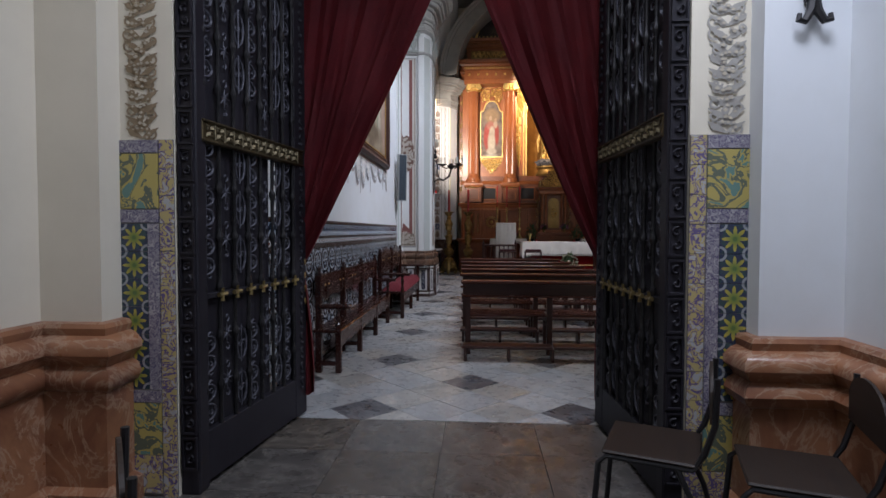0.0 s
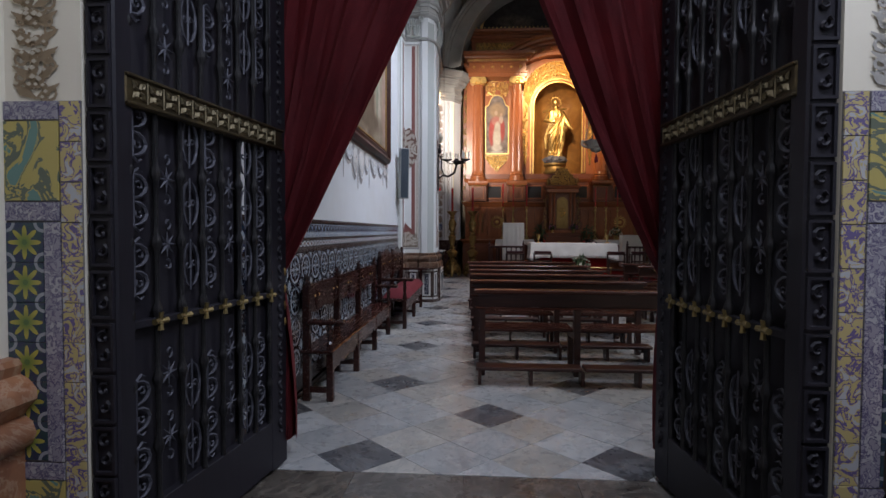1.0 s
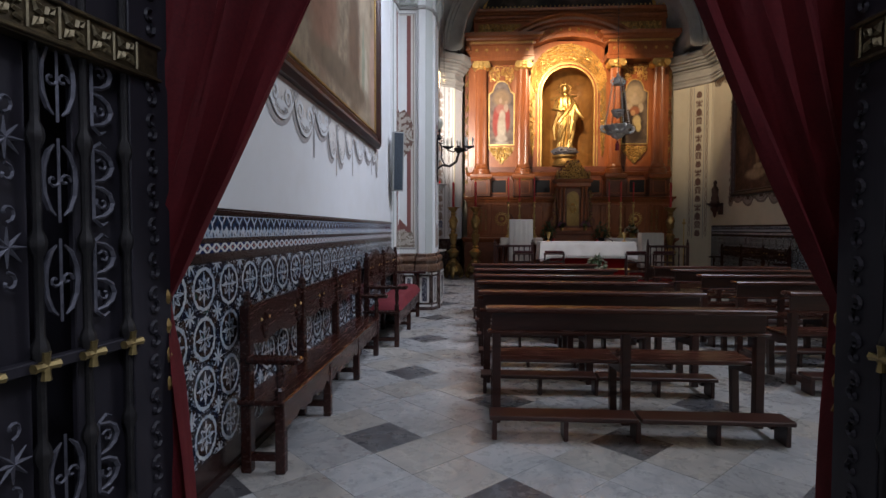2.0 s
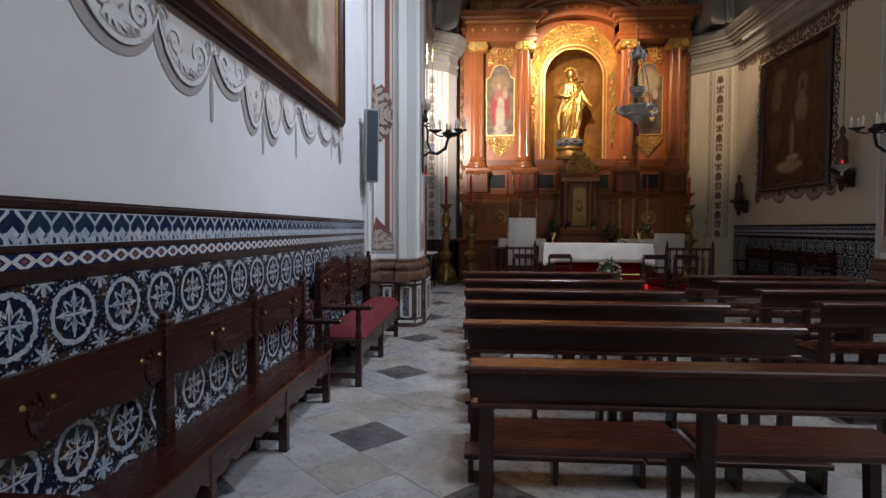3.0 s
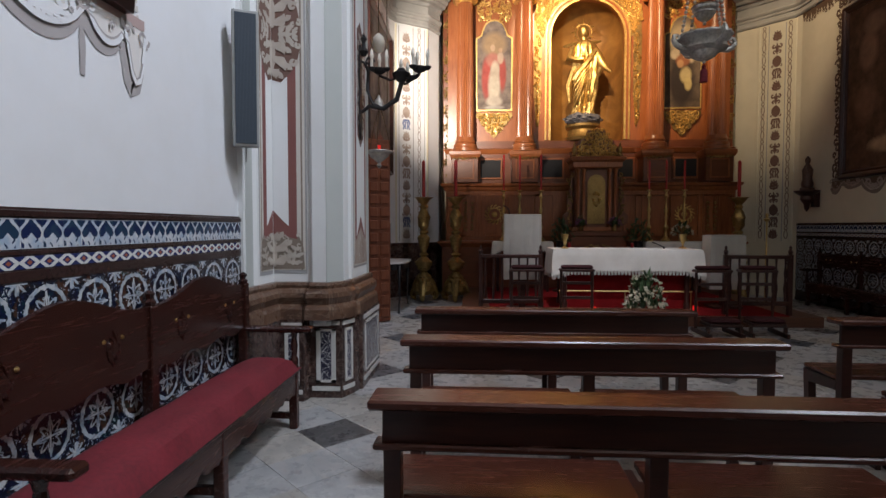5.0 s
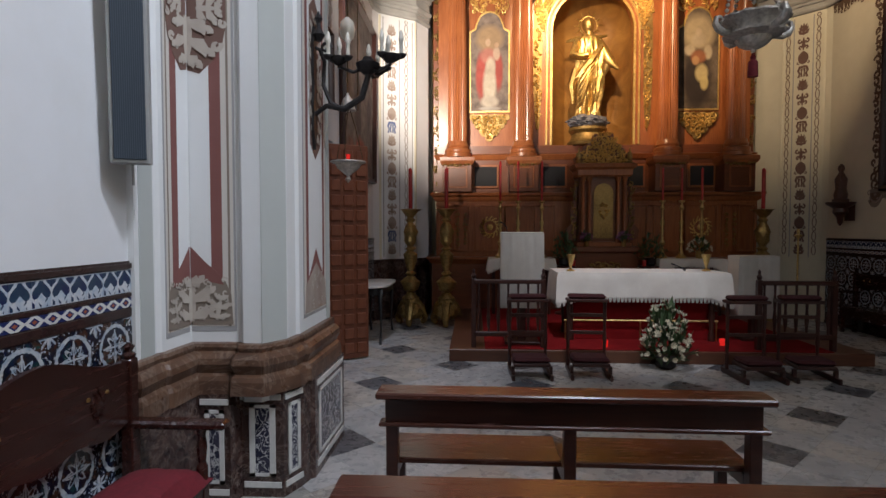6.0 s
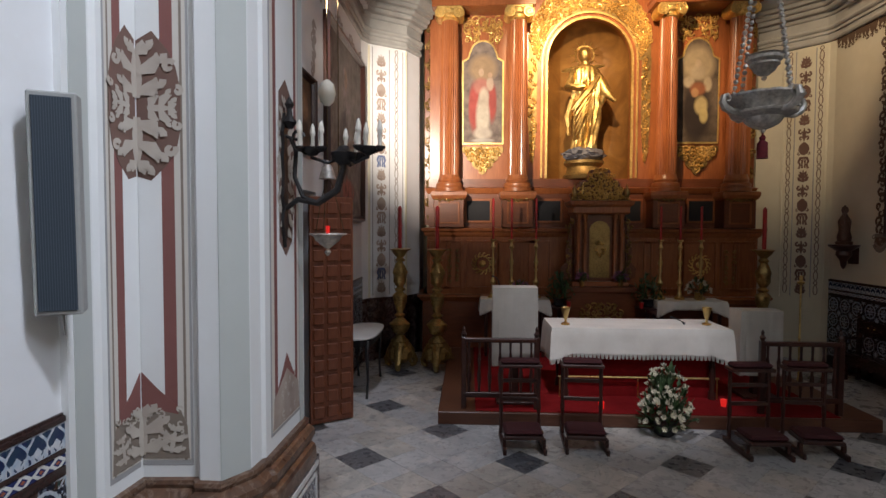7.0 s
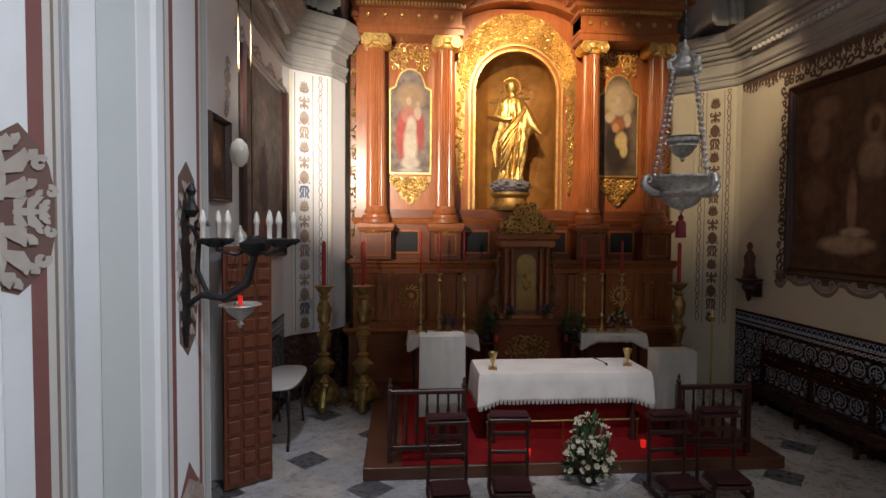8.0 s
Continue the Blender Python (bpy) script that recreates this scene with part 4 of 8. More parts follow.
        lathe(b, [(r_, z_ * (arm_z - 0.415) / 0.205) for r_, z_ in ((0.028, 0), (0.028, 0.05), (0.018, 0.07), (0.026, 0.13), (0.018, 0.17), (0.027, 0.205))], 8, (x + 0.035, -d + 0.035, seat_z))
        part("arm_post", b, M["wood_bench"], root)
    if cushion:
        b = BM()
        nx, ny = 30, 8
        grid = [[None] * (ny + 1) for _ in range(nx + 1)]
        for i in range(nx + 1):
            for j in range(ny + 1):
                u, v = i / nx, j / ny
                h = 0.115 * (max(0, 1 - (2 * v - 1) ** 6)) * (max(0, 1 - (2 * u - 1) ** 14)) + 0.010 * noise.noise((u * 9, v * 3, 1)) * min(1, 8 * v * (1 - v))
                grid[i][j] = b.verts.new((0.08 + (ln_ - 0.10) * u, -d - 0.015 + (d - 0.08) * v, seat_z + 0.002 + h))
        for i in range(nx):
            for j in range(ny):
                b.faces.new((grid[i][j], grid[i + 1][j], grid[i + 1][j + 1], grid[i][j + 1]))
        lo = bmesh.ops.extrude_edge_only(b, edges=[e for e in b.edges if e.is_boundary])
        for v in lo["geom"]:
            if isinstance(v, bmesh.types.BMVert):
                v.co.z = seat_z + 0.002
        cu = part("cushion", b, M["velvet"], root, "worn red velvet cushion", True)
    return root


bench(4.98, 7.90, False)
bench(8.24, 10.50, True)
bench(16.9, 13.7, False, True)

# ---- doorway curtains ----


def curtain(name, side):
    """A velvet curtain tied back; side -1 hangs on the west jamb."""
    b = BM()
    nz, nu = 46, 44
    outer = -1.49 if side < 0 else 1.12
    rows_ = []
    for i in range(nz + 1):
        z = 0.14 + (3.88 - 0.14) * i / nz
        if z > 1.11:
            f = (z - 1.11) / (3.45 - 1.11)
            inner = -1.27 + (1.27 - 0.15) * min(1, f) ** 0.93 if side < 0 else 0.89 - (0.89 + 0.13) * min(1, f) ** 0.93
        else:
            f = (1.11 - z) / 0.97
            inner = (-1.27 + 0.07 * math.sin(f * 1.8)) if side < 0 else (0.89 - 0.03 * math.sin(f * 2.0))
        row = []
        width = abs(inner - outer)
        for j in range(nu + 1):
            u = j / nu
            x = outer + (inner - outer) * u
            amp = 0.035 + 0.03 * (1 - min(1, width / 1.2))
            y = 3.90 + amp * math.sin(u * 30 + 0.9 * math.sin(z * 1.4) + side) * (0.4 + 0.6 * u) + 0.015 * math.sin(u * 71 + z * 2)
            pin = math.exp(-((z - 1.11) / 0.16) ** 2)
            y = y * (1 - 0.5 * pin) + 3.90 * 0.5 * pin
            row.append(b.verts.new((x, y, z)))
        rows_.append(row)
    for r0, r1 in zip(rows_, rows_[1:]):
        for j in range(nu):
            b.faces.new((r0[j], r0[j + 1], r1[j + 1], r1[j]))
    bmesh.ops.solidify(b, geom=list(b.faces), thickness=0.012)
    root = thing("curtain", "dark red velvet curtain tied back at the doorway", "curtain", None, "doorway curtains")
    part("cloth", b, M["curtain"], root, "", True)
    b = BM()
    xi = -1.27 if side < 0 else 0.89
    for k in range(18):
        t = k / 17
        tube(b, [(xi + 0.012 * math.sin(k * 1.3), 3.86, 1.16 - 0.34 * t), (xi + 0.012 * math.sin((k + 1) * 1.3), 3.86, 1.16 - 0.34 * (t + 0.07))], 0.010, 5)
    part("tie_cord", b, M["gold_dull"], root, "twisted gold tie cord")
    return root


curtain("curtain", -1)
curtain("curtain", 1)
b = BM()
tube(b, [(-1.8, 3.90, 3.91), (1.4, 3.90, 3.91)], 0.022, 8)
rod = tagged(part("curtain_rod", b, M["iron"]), "black iron curtain rod over the doorway", "curtain rod")

# ---- the gates ----


def gate(hinge, tip, hand, gap):
    """An open gate leaf from hinge to tip; its ironwork faces the passage."""
    d = Vector((tip[0] - hinge[0], tip[1] - hinge[1]))
    ln_ = d.length
    root = thing("gate", "tall open black wooden gate leaf with iron tracery", "gate", Matrix.Translation((hinge[0], hinge[1], 0)) @ Matrix.Rotation(math.atan2(d.y, d.x), 4, 'Z'), "doorway gates")
    s = -hand          # the side that faces the passage
    H = 3.7

    def bx(b, x0, x1, a, c, z0, z1, bev=0.003):
        y0, y1 = sorted((s * a, s * c))
        box(b, x0, x1, y0, y1, z0, z1, bev)
    b = BM()
    edges = [(0.03, ln_ - 0.02)] if not gap else [(0.03, gap[0]), (gap[1], ln_ - 0.02)]
    b.free()
    for x0, x1 in edges:
        b = BM()
        bx(b, x0, x1, -0.02, 0.0, 0.06, H)
        part("board", b, M["wood_black"], root, "black back boards")
    if gap:
        b = BM()
        bx(b, gap[0], gap[1], -0.02, 0.0, 1.93, H)
        part("board", b, M["wood_black"], root, "black back boards")
    for x0, x1 in ((-0.02, 0.025), (ln_ - 0.17, ln_)):
        b = BM()
        bx(b, x0, x1, -0.03, 0.042, 0.02, H)
        part("stile", b, M["wood_black"], root)
    for z0, z1 in ((0.03, 0.30), (3.5, 3.7)):
        b = BM()
        bx(b, 0.025, ln_ - 0.17, -0.01, 0.04, z0, z1)
        part("rail", b, M["wood_black"], root)
    b = BM()
    bx(b, 0.0, ln_ - 0.06, 0.0, 0.056, 1.825, 1.945, 0.006)
    rail = part("bronze_rail", b, M["bronze"], root, "dark bronze cross rail with pierced scrolls")
    for z0 in (1.828, 1.930):
        b = BM()
        bx(b, 0.0, ln_ - 0.055, 0.05, 0.066, z0, z0 + 0.012, 0.003)
        part("border", b, M["bronze"], rail, "worn bronze border")
    src_s = None
    for k in range(int((ln_ - 0.10) / 0.088)):
        m = pose(0.06 + k * 0.088, s * 0.060, 1.885)
        if src_s is None:
            b = BM()
            for q in range(4):
                a = radians(45 + 90 * q)
                tube(b, [(0.008 * math.cos(a), 0, 0.008 * math.sin(a)), (0.024 * math.cos(a + 0.35), 0, 0.024 * math.sin(a + 0.35)), (0.042 * math.cos(a), 0, 0.042 * math.sin(a)), (0.024 * math.cos(a - 0.35), 0, 0.024 * math.sin(a - 0.35))], [0.006, 0.008, 0.005, 0.007], 4)
            tube(b, [(0.044, 0, -0.04), (0.044, 0, 0.04)], 0.004, 4)
            src_s = part("scroll", b, M["brass_worn"], rail, "pierced four-petalled flower", m=m)
        else:
            again(src_s, "scroll", rail, m)
    b = BM()
    bx(b, 0.025, ln_ - 0.17, 0.0, 0.035, 1.00, 1.03, 0.003)
    part("cross_bar", b, M["wood_black"], root)
    nb = 8
    step = (ln_ - 0.21) / (nb - 1)
    motifs = {}
    knob = None
    for k in range(nb):
        x = 0.03 + step * k
        b = BM()
        prof = [(0.015, 0.0)]
        z = 0.0
        while z < 3.1:
            prof += [(0.011, z + 0.02), (0.011, z + 0.18), (0.019, z + 0.20), (0.022, z + 0.215), (0.019, z + 0.23), (0.011, z + 0.25)]
            z += 0.27
        lathe(b, prof, 8, (x, s * 0.030, 0.30))
        part("bar", b, M["iron"], root, "turned iron bar", True)
        if k == 0:
            continue
        m = pose(x, s * 0.046, 1.015)
        if knob is None:
            b = BM()
            for q in range(4):
                a = radians(90 * q)
                tube(b, [(0, 0, 0), (0.018 * math.cos(a), 0, 0.018 * math.sin(a)), (0.036 * math.cos(a), 0, 0.036 * math.sin(a))], [0.009, 0.010, 0.013], 6)
            lathe(b, [(0.016, -0.004), (0.016, 0.010), (0.008, 0.018)], 8, m=pose(0, 0, 0, 90 * s))
            knob = part("knob", b, M["brass_knob"], root, "dull brass cross-shaped boss", m=m)
        else:
            again(knob, "knob", root, m)
        # tracery between the bars
        xm = x - step / 2
        kind = (k - 1) % 3
        z = 0.44 + (0.09 if kind == 1 else 0.0)
        while z < 3.4:
            if abs(z - 1.015) > 0.09 and abs(z - 1.885) > 0.13:
                m = pose(xm, s * 0.022, z)
                if kind in motifs:
                    again(motifs[kind], "tracery", root, m)
                else:
                    b = BM()
                    if kind == 0:
                        tube(b, [(-0.036, 0, -0.10), (-0.036, 0, 0.10)], 0.006, 4)
                        for up in (1, -1):
                            tube(b, [(-0.036 + 0.066 * math.sin(t), 0, up * (0.052 - 0.045 * math.cos(t))) for t in (0, 0.5, 1.0, 1.57, 2.1, 2.6, 3.14)], [0.004, 0.007, 0.009, 0.010, 0.009, 0.007, 0.004], 5)
                            tube(b, [(p[0], 0, p[1]) for p in spiral(-0.006, up * 0.052, 0.022, 0.9, 2.6, -up, 7)], 0.0045, 4)
                            tube(b, [(-0.036, 0, up * 0.10), (-0.01, 0, up * 0.118), (0.012, 0, up * 0.108)], [0.006, 0.006, 0.003], 4)
                    elif kind == 1:
                        for q in range(4):
                            ca, sa = math.cos(q * math.pi / 4), math.sin(q * math.pi / 4)
                            tube(b, [(-0.05 * ca, 0, -0.05 * sa), (0, 0, 0), (0.05 * ca, 0, 0.05 * sa)], [0.002, 0.008, 0.002], 4)
                        for up in (1, -1):
                            tube(b, [(p[0], 0, p[1]) for p in spiral(0, up * 0.085, 0.026, 0.8, -up * 1.57, up, 8)], 0.005, 4)
                    else:
                        for sg in (1, -1):
                            tube(b, [(sg * 0.050 * math.sin(t), 0, 0.095 * math.cos(t)) for t in (0.25, 0.7, 1.2, 1.57, 2.0, 2.5, 2.9)], [0.003, 0.007, 0.008, 0.009, 0.008, 0.007, 0.003], 5)
                            tube(b, [(p[0], 0, p[1]) for p in spiral(sg * 0.018, 0.0, 0.020, 0.9, 0, sg, 7)], 0.0045, 4)
                        tube(b, [(0, 0, -0.11), (0, 0, 0.11)], 0.005, 4)
                    motifs[kind] = part("tracery", b, M["iron_pale"], root, ("wrought iron bow, paled for its sheen", "wrought iron star, paled for its sheen", "wrought iron ring, paled for its sheen")[kind], m=m)
            z += 0.262
    # carved outer stile
    z = 0.25
    src_c = None
    while z < 3.6:
        m = pose(ln_ - 0.085, s * 0.046, z)
        if src_c is None:
            b = BM()
            for sg in (1, -1):
                tube(b, [(p[0], 0, p[1]) for p in spiral(0, sg * 0.02, 0.024, 0.8, 1.2, sg, 8)], 0.007, 4)
            src_c = part("carving", b, M["wood_black"], root, "carved scroll", m=m)
        else:
            again(src_c, "carving", root, m)
        z += 0.11
    return root


gate((-1.455, 2.66), (-1.30, 3.88), 1, (0.76, 0.895))
gate((0.965, 2.66), (0.89, 3.82), -1, None)

# ---- the altarpiece ----
YR = 18.43
retable = thing("altarpiece", "carved wooden altarpiece with gilded reliefs and fluted columns", "altarpiece", pose(CX, 0, 0))


def arc(r, a0, a1, n, cz=5.35, cx=0.0):
    return [(cx + r * math.cos(a0 + (a1 - a0) * i / n), cz + r * math.sin(a0 + (a1 - a0) * i / n)) for i in range(n + 1)]


def relief(name, spots, size, parent, material, y, label="", r=0.010, seed=1):
    """Carved scrollwork: a curl, a leaf and a bud on each spot."""
    rnd = random.Random(seed)
    b = BM()
    for x, z in spots:
        s = size * rnd.uniform(0.75, 1.25)
        a = rnd.uniform(0, 6.28)
        sg = rnd.choice((1, -1))
        sp = spiral(x, z, s, 1.1, a, sg, 9)
        tube(b, [(p[0], y - 0.012 - 0.012 * math.sin(k), p[1]) for k, p in enumerate(sp)], [r * 1.25 * (1 - 0.06 * k) for k in range(len(sp))], 5)
        for q in range(2):
            t = a + rnd.uniform(1.5, 4.5)
            dx, dz = math.cos(t) * s * 1.1, math.sin(t) * s * 1.1
            tube(b, [(x, y - 0.006, z), (x + dx * 0.5 - dz * 0.2, y - 0.028, z + dz * 0.5 + dx * 0.2), (x + dx, y - 0.006, z + dz)], [r * 0.6, r * 1.7, r * 0.3], 5)
    o = part(name, b, material, parent, label, True)
    return tagged(o, kind="stuff")


W = M["wood_retable"]
WD = M["wood_retable_dark"]
# lower storeys
b = BM()
box(b, -3.00, 3.00, 18.02, 19.0, 0.0, 1.06)
part("base", b, WD, retable)
b = BM()
sweep(b, [(-3.00, 19.0), (-3.00, 18.02), (3.00, 18.02), (3.00, 19.0)], [(0, 0.98), (0.03, 1.0), (0.06, 1.05), (0.09, 1.07), (0.09, 1.11), (0, 1.12)])
part("ledge", b, W, retable, "", True)
b = BM()
box(b, -2.93, 2.93, 18.16, 19.0, 1.06, 2.24)
part("lower_storey", b, W, retable)
b = BM()
sweep(b, [(-2.93, 19.0), (-2.93, 18.16), (2.93, 18.16), (2.93, 19.0)], [(0, 2.14), (0.04, 2.17), (0.05, 2.22), (0.10, 2.25), (0.11, 2.30), (0, 2.31)])
part("ledge", b, W, retable, "", True)
b = BM()
box(b, -2.92, 2.92, 18.36, 19.0, 2.24, 3.2)
part("predella", b, WD, retable)
b = BM()
sweep(b, [(-2.92, 18.7), (-2.92, 18.36), (2.92, 18.36), (2.92, 18.7)], [(0, 2.93), (0.03, 2.95), (0.05, 3.0), (0.07, 3.03), (0.0, 3.05)])
part("ledge", b, W, retable, "", True)
# panels on the lower storey
for sg in (-1, 1):
    for cxp, wd in ((2.70, 0.20), (2.45, 0.16), (1.92, 0.30), (1.30, 0.36), (0.90, 0.2)):
        b = BM()
        for x0, x1, z0, z1 in ((-wd, wd, 1.20, 1.24), (-wd, wd, 2.04, 2.08), (-wd, -wd + 0.035, 1.24, 2.04), (wd - 0.035, wd, 1.24, 2.04)):
            box(b, sg * cxp + x0, sg * cxp + x1, 18.135, 18.165, z0, z1, 0.006)
        part("panel_frame", b, W, retable)
    # gilded wreath on the inner panel
    b = BM()
    for k in range(14):
        a = k * 2 * math.pi / 14
        tube(b, [(sg * 1.92 + 0.15 * math.cos(a) + p[0], 18.13, 1.66 + 0.15 * math.sin(a) + p[1]) for p in spiral(0, 0, 0.05, 0.9, a, 1, 7)], 0.012, 5)
    lathe(b, [(0.055, 0), (0.06, 0.03), (0.03, 0.05)], 12, m=pose(sg * 1.92, 18.16, 1.66, 90))
    tagged(part("wreath", b, M["gold"], retable, "gilded carved wreath"), kind="stuff")
    relief("gilded_spray", [(sg * 2.45 + dx, 1.35 + 0.09 * k) for k in range(7) for dx in (-0.07, 0.07)], 0.04, retable, M["gold_dull"], 18.15, "gilded spray", 0.009, 5)
    # dark pictures of the predella
    for cxp in (0.72, 2.0):
        b = BM()
        box(b, sg * cxp - 0.25, sg * cxp + 0.25, 18.32, 18.37, 2.40, 2.84, 0.008)
        f = part("picture_frame", b, W, retable)
        b = BM()
        box(b, sg * cxp - 0.21, sg * cxp + 0.21, 18.312, 18.33, 2.44, 2.80)
        part("dark_picture", b, M["dark_panel"], f, "darkened small panel picture")
# main storey with the niche cut out
b = BM()
out = [(-2.90, 3.2), (-0.76, 3.2), (-0.76, 5.35)] + arc(0.76, math.pi, 0, 24)[1:-1] + [(0.76, 5.35), (0.76, 3.2), (2.90, 3.2), (2.90, 6.25), (1.36, 6.25), (1.36, 6.42), (0.7, 6.86), (-0.7, 6.86), (-1.36, 6.42), (-1.36, 6.25), (-2.90, 6.25)]
slab(b, out, YR, YR + 0.12)
part("main_storey", b, W, retable)
b = BM()
for i in range(12):
    a0, a1 = math.pi * i / 12, math.pi * (i + 1) / 12
    x0, x1, y0, y1 = -0.78 * math.cos(a0), -0.78 * math.cos(a1), YR + 0.1 + 0.66 * math.sin(a0), YR + 0.1 + 0.66 * math.sin(a1)
    prev = None
    b.faces.new([b.verts.new(p) for p in ((x0, y0, 3.2), (x1, y1, 3.2), (x1, y1, 5.35), (x0, y0, 5.35))])
    for j in range(6):
        e0, e1 = math.pi / 2 * j / 6, math.pi / 2 * (j + 1) / 6
        quad = [(x * math.cos(e), YR + 0.1 + (y - YR - 0.1) * math.cos(e), 5.35 + 0.78 * math.sin(e)) for x, y, e in ((x0, y0, e0), (x1, y1, e0), (x1, y1, e1), (x0, y0, e1))]
        b.faces.new([b.verts.new(p) for p in quad])
bmesh.ops.remove_doubles(b, verts=b.verts, dist=0.001)
NG = Mat("niche_gilding", 0.45, 0.35)
nn, nv = NG.noise(2.2, 6, None, 0.6, 1.0), NG.noise(0.9, 3)
NG.color(NG.ramp(NG.math('MULTIPLY_ADD', nv, 0.4, NG.math('MULTIPLY', nn, 0.7)), [(0.3, (0.11, 0.045, 0.012)), (0.7, (0.36, 0.19, 0.05))]))
NG.bump(nn, 0.3, 0.01)
part("niche", b, NG.m, retable, "gilded niche", True)
b = BM()
box(b, -0.8, 0.8, YR - 0.02, 19.2, 3.12, 3.21)
part("niche_floor", b, W, retable)
# mouldings round the niche
for r0, r1, d in ((0.75, 0.79, 0.05), (0.79, 0.84, 0.03), (0.84, 0.87, 0.06)):
    b = BM()
    path = [(-r1, 3.22), (-r1, 5.35)] + arc(r1, math.pi, 0, 28)[1:-1] + [(r1, 5.35), (r1, 3.22)]
    back = [(r0, 3.22), (r0, 5.35)] + arc(r0, 0, math.pi, 28)[1:-1] + [(-r0, 5.35), (-r0, 3.22)]
    n = len(path)
    inner = back[::-1]
    fr = [[b.verts.new((x, YR - d, z)) for x, z in path], [b.verts.new((x, YR - d, z)) for x, z in inner], [b.verts.new((x, YR + 0.01, z)) for x, z in inner], [b.verts.new((x, YR + 0.01, z)) for x, z in path]]
    for i in range(n - 1):
        for k in range(4):
            b.faces.new((fr[k][i], fr[k][i + 1], fr[(k + 1) % 4][i + 1], fr[(k + 1) % 4][i]))
    part("niche_moulding", b, M["gold"] if d > 0.04 else W, retable)
rnd = random.Random(4)
spots = []
for k in range(64):
    a = math.pi * (k + 0.5) / 64
    for t in (0.15, 0.4, 0.65, 0.9):
        r, zc = 0.90 + 0.18 * t, 5.35 + 0.34 * t
        spots.append(((r + rnd.uniform(-0.02, 0.02)) * math.cos(a), zc + (r + rnd.uniform(-0.02, 0.02)) * math.sin(a)))
relief("arch_relief", spots, 0.055, retable, M["gold"], YR, "gilded carved arch band", 0.013, 3)
b = BM()
ringp = [(1.10, 5.35)] + arc(1.10, 0, math.pi, 32, 5.69) + [(-1.10, 5.35)] + arc(0.88, math.pi, 0, 32)
slab(b, ringp, YR - 0.012, YR + 0.004)
part("arch_ground", b, M["gold_dull"], retable, "gilded ground of the arch band")
for sg in (-1, 1):
    spots = [(sg * (1.02 + rnd.uniform(-0.05, 0.05) * min(1, (z_ - 3.4))), z_) for z_ in [3.55 + 0.055 * k for k in range(34)]]
    b = BM()
    slab(b, [(sg * 0.94, 5.40), (sg * 1.11, 5.40), (sg * 1.10, 4.2), (sg * 1.07, 3.75), (sg * 1.02, 3.45), (sg * 0.97, 3.75), (sg * 0.945, 4.2)][::sg], YR - 0.014, YR + 0.002)
    part("pendant_ground", b, M["gold_dull"], retable, "gilded ground of the pendant")
    relief("gilded_pendant", spots, 0.045, retable, M["gold"], YR, "gilded carved pendant", 0.012, 7)


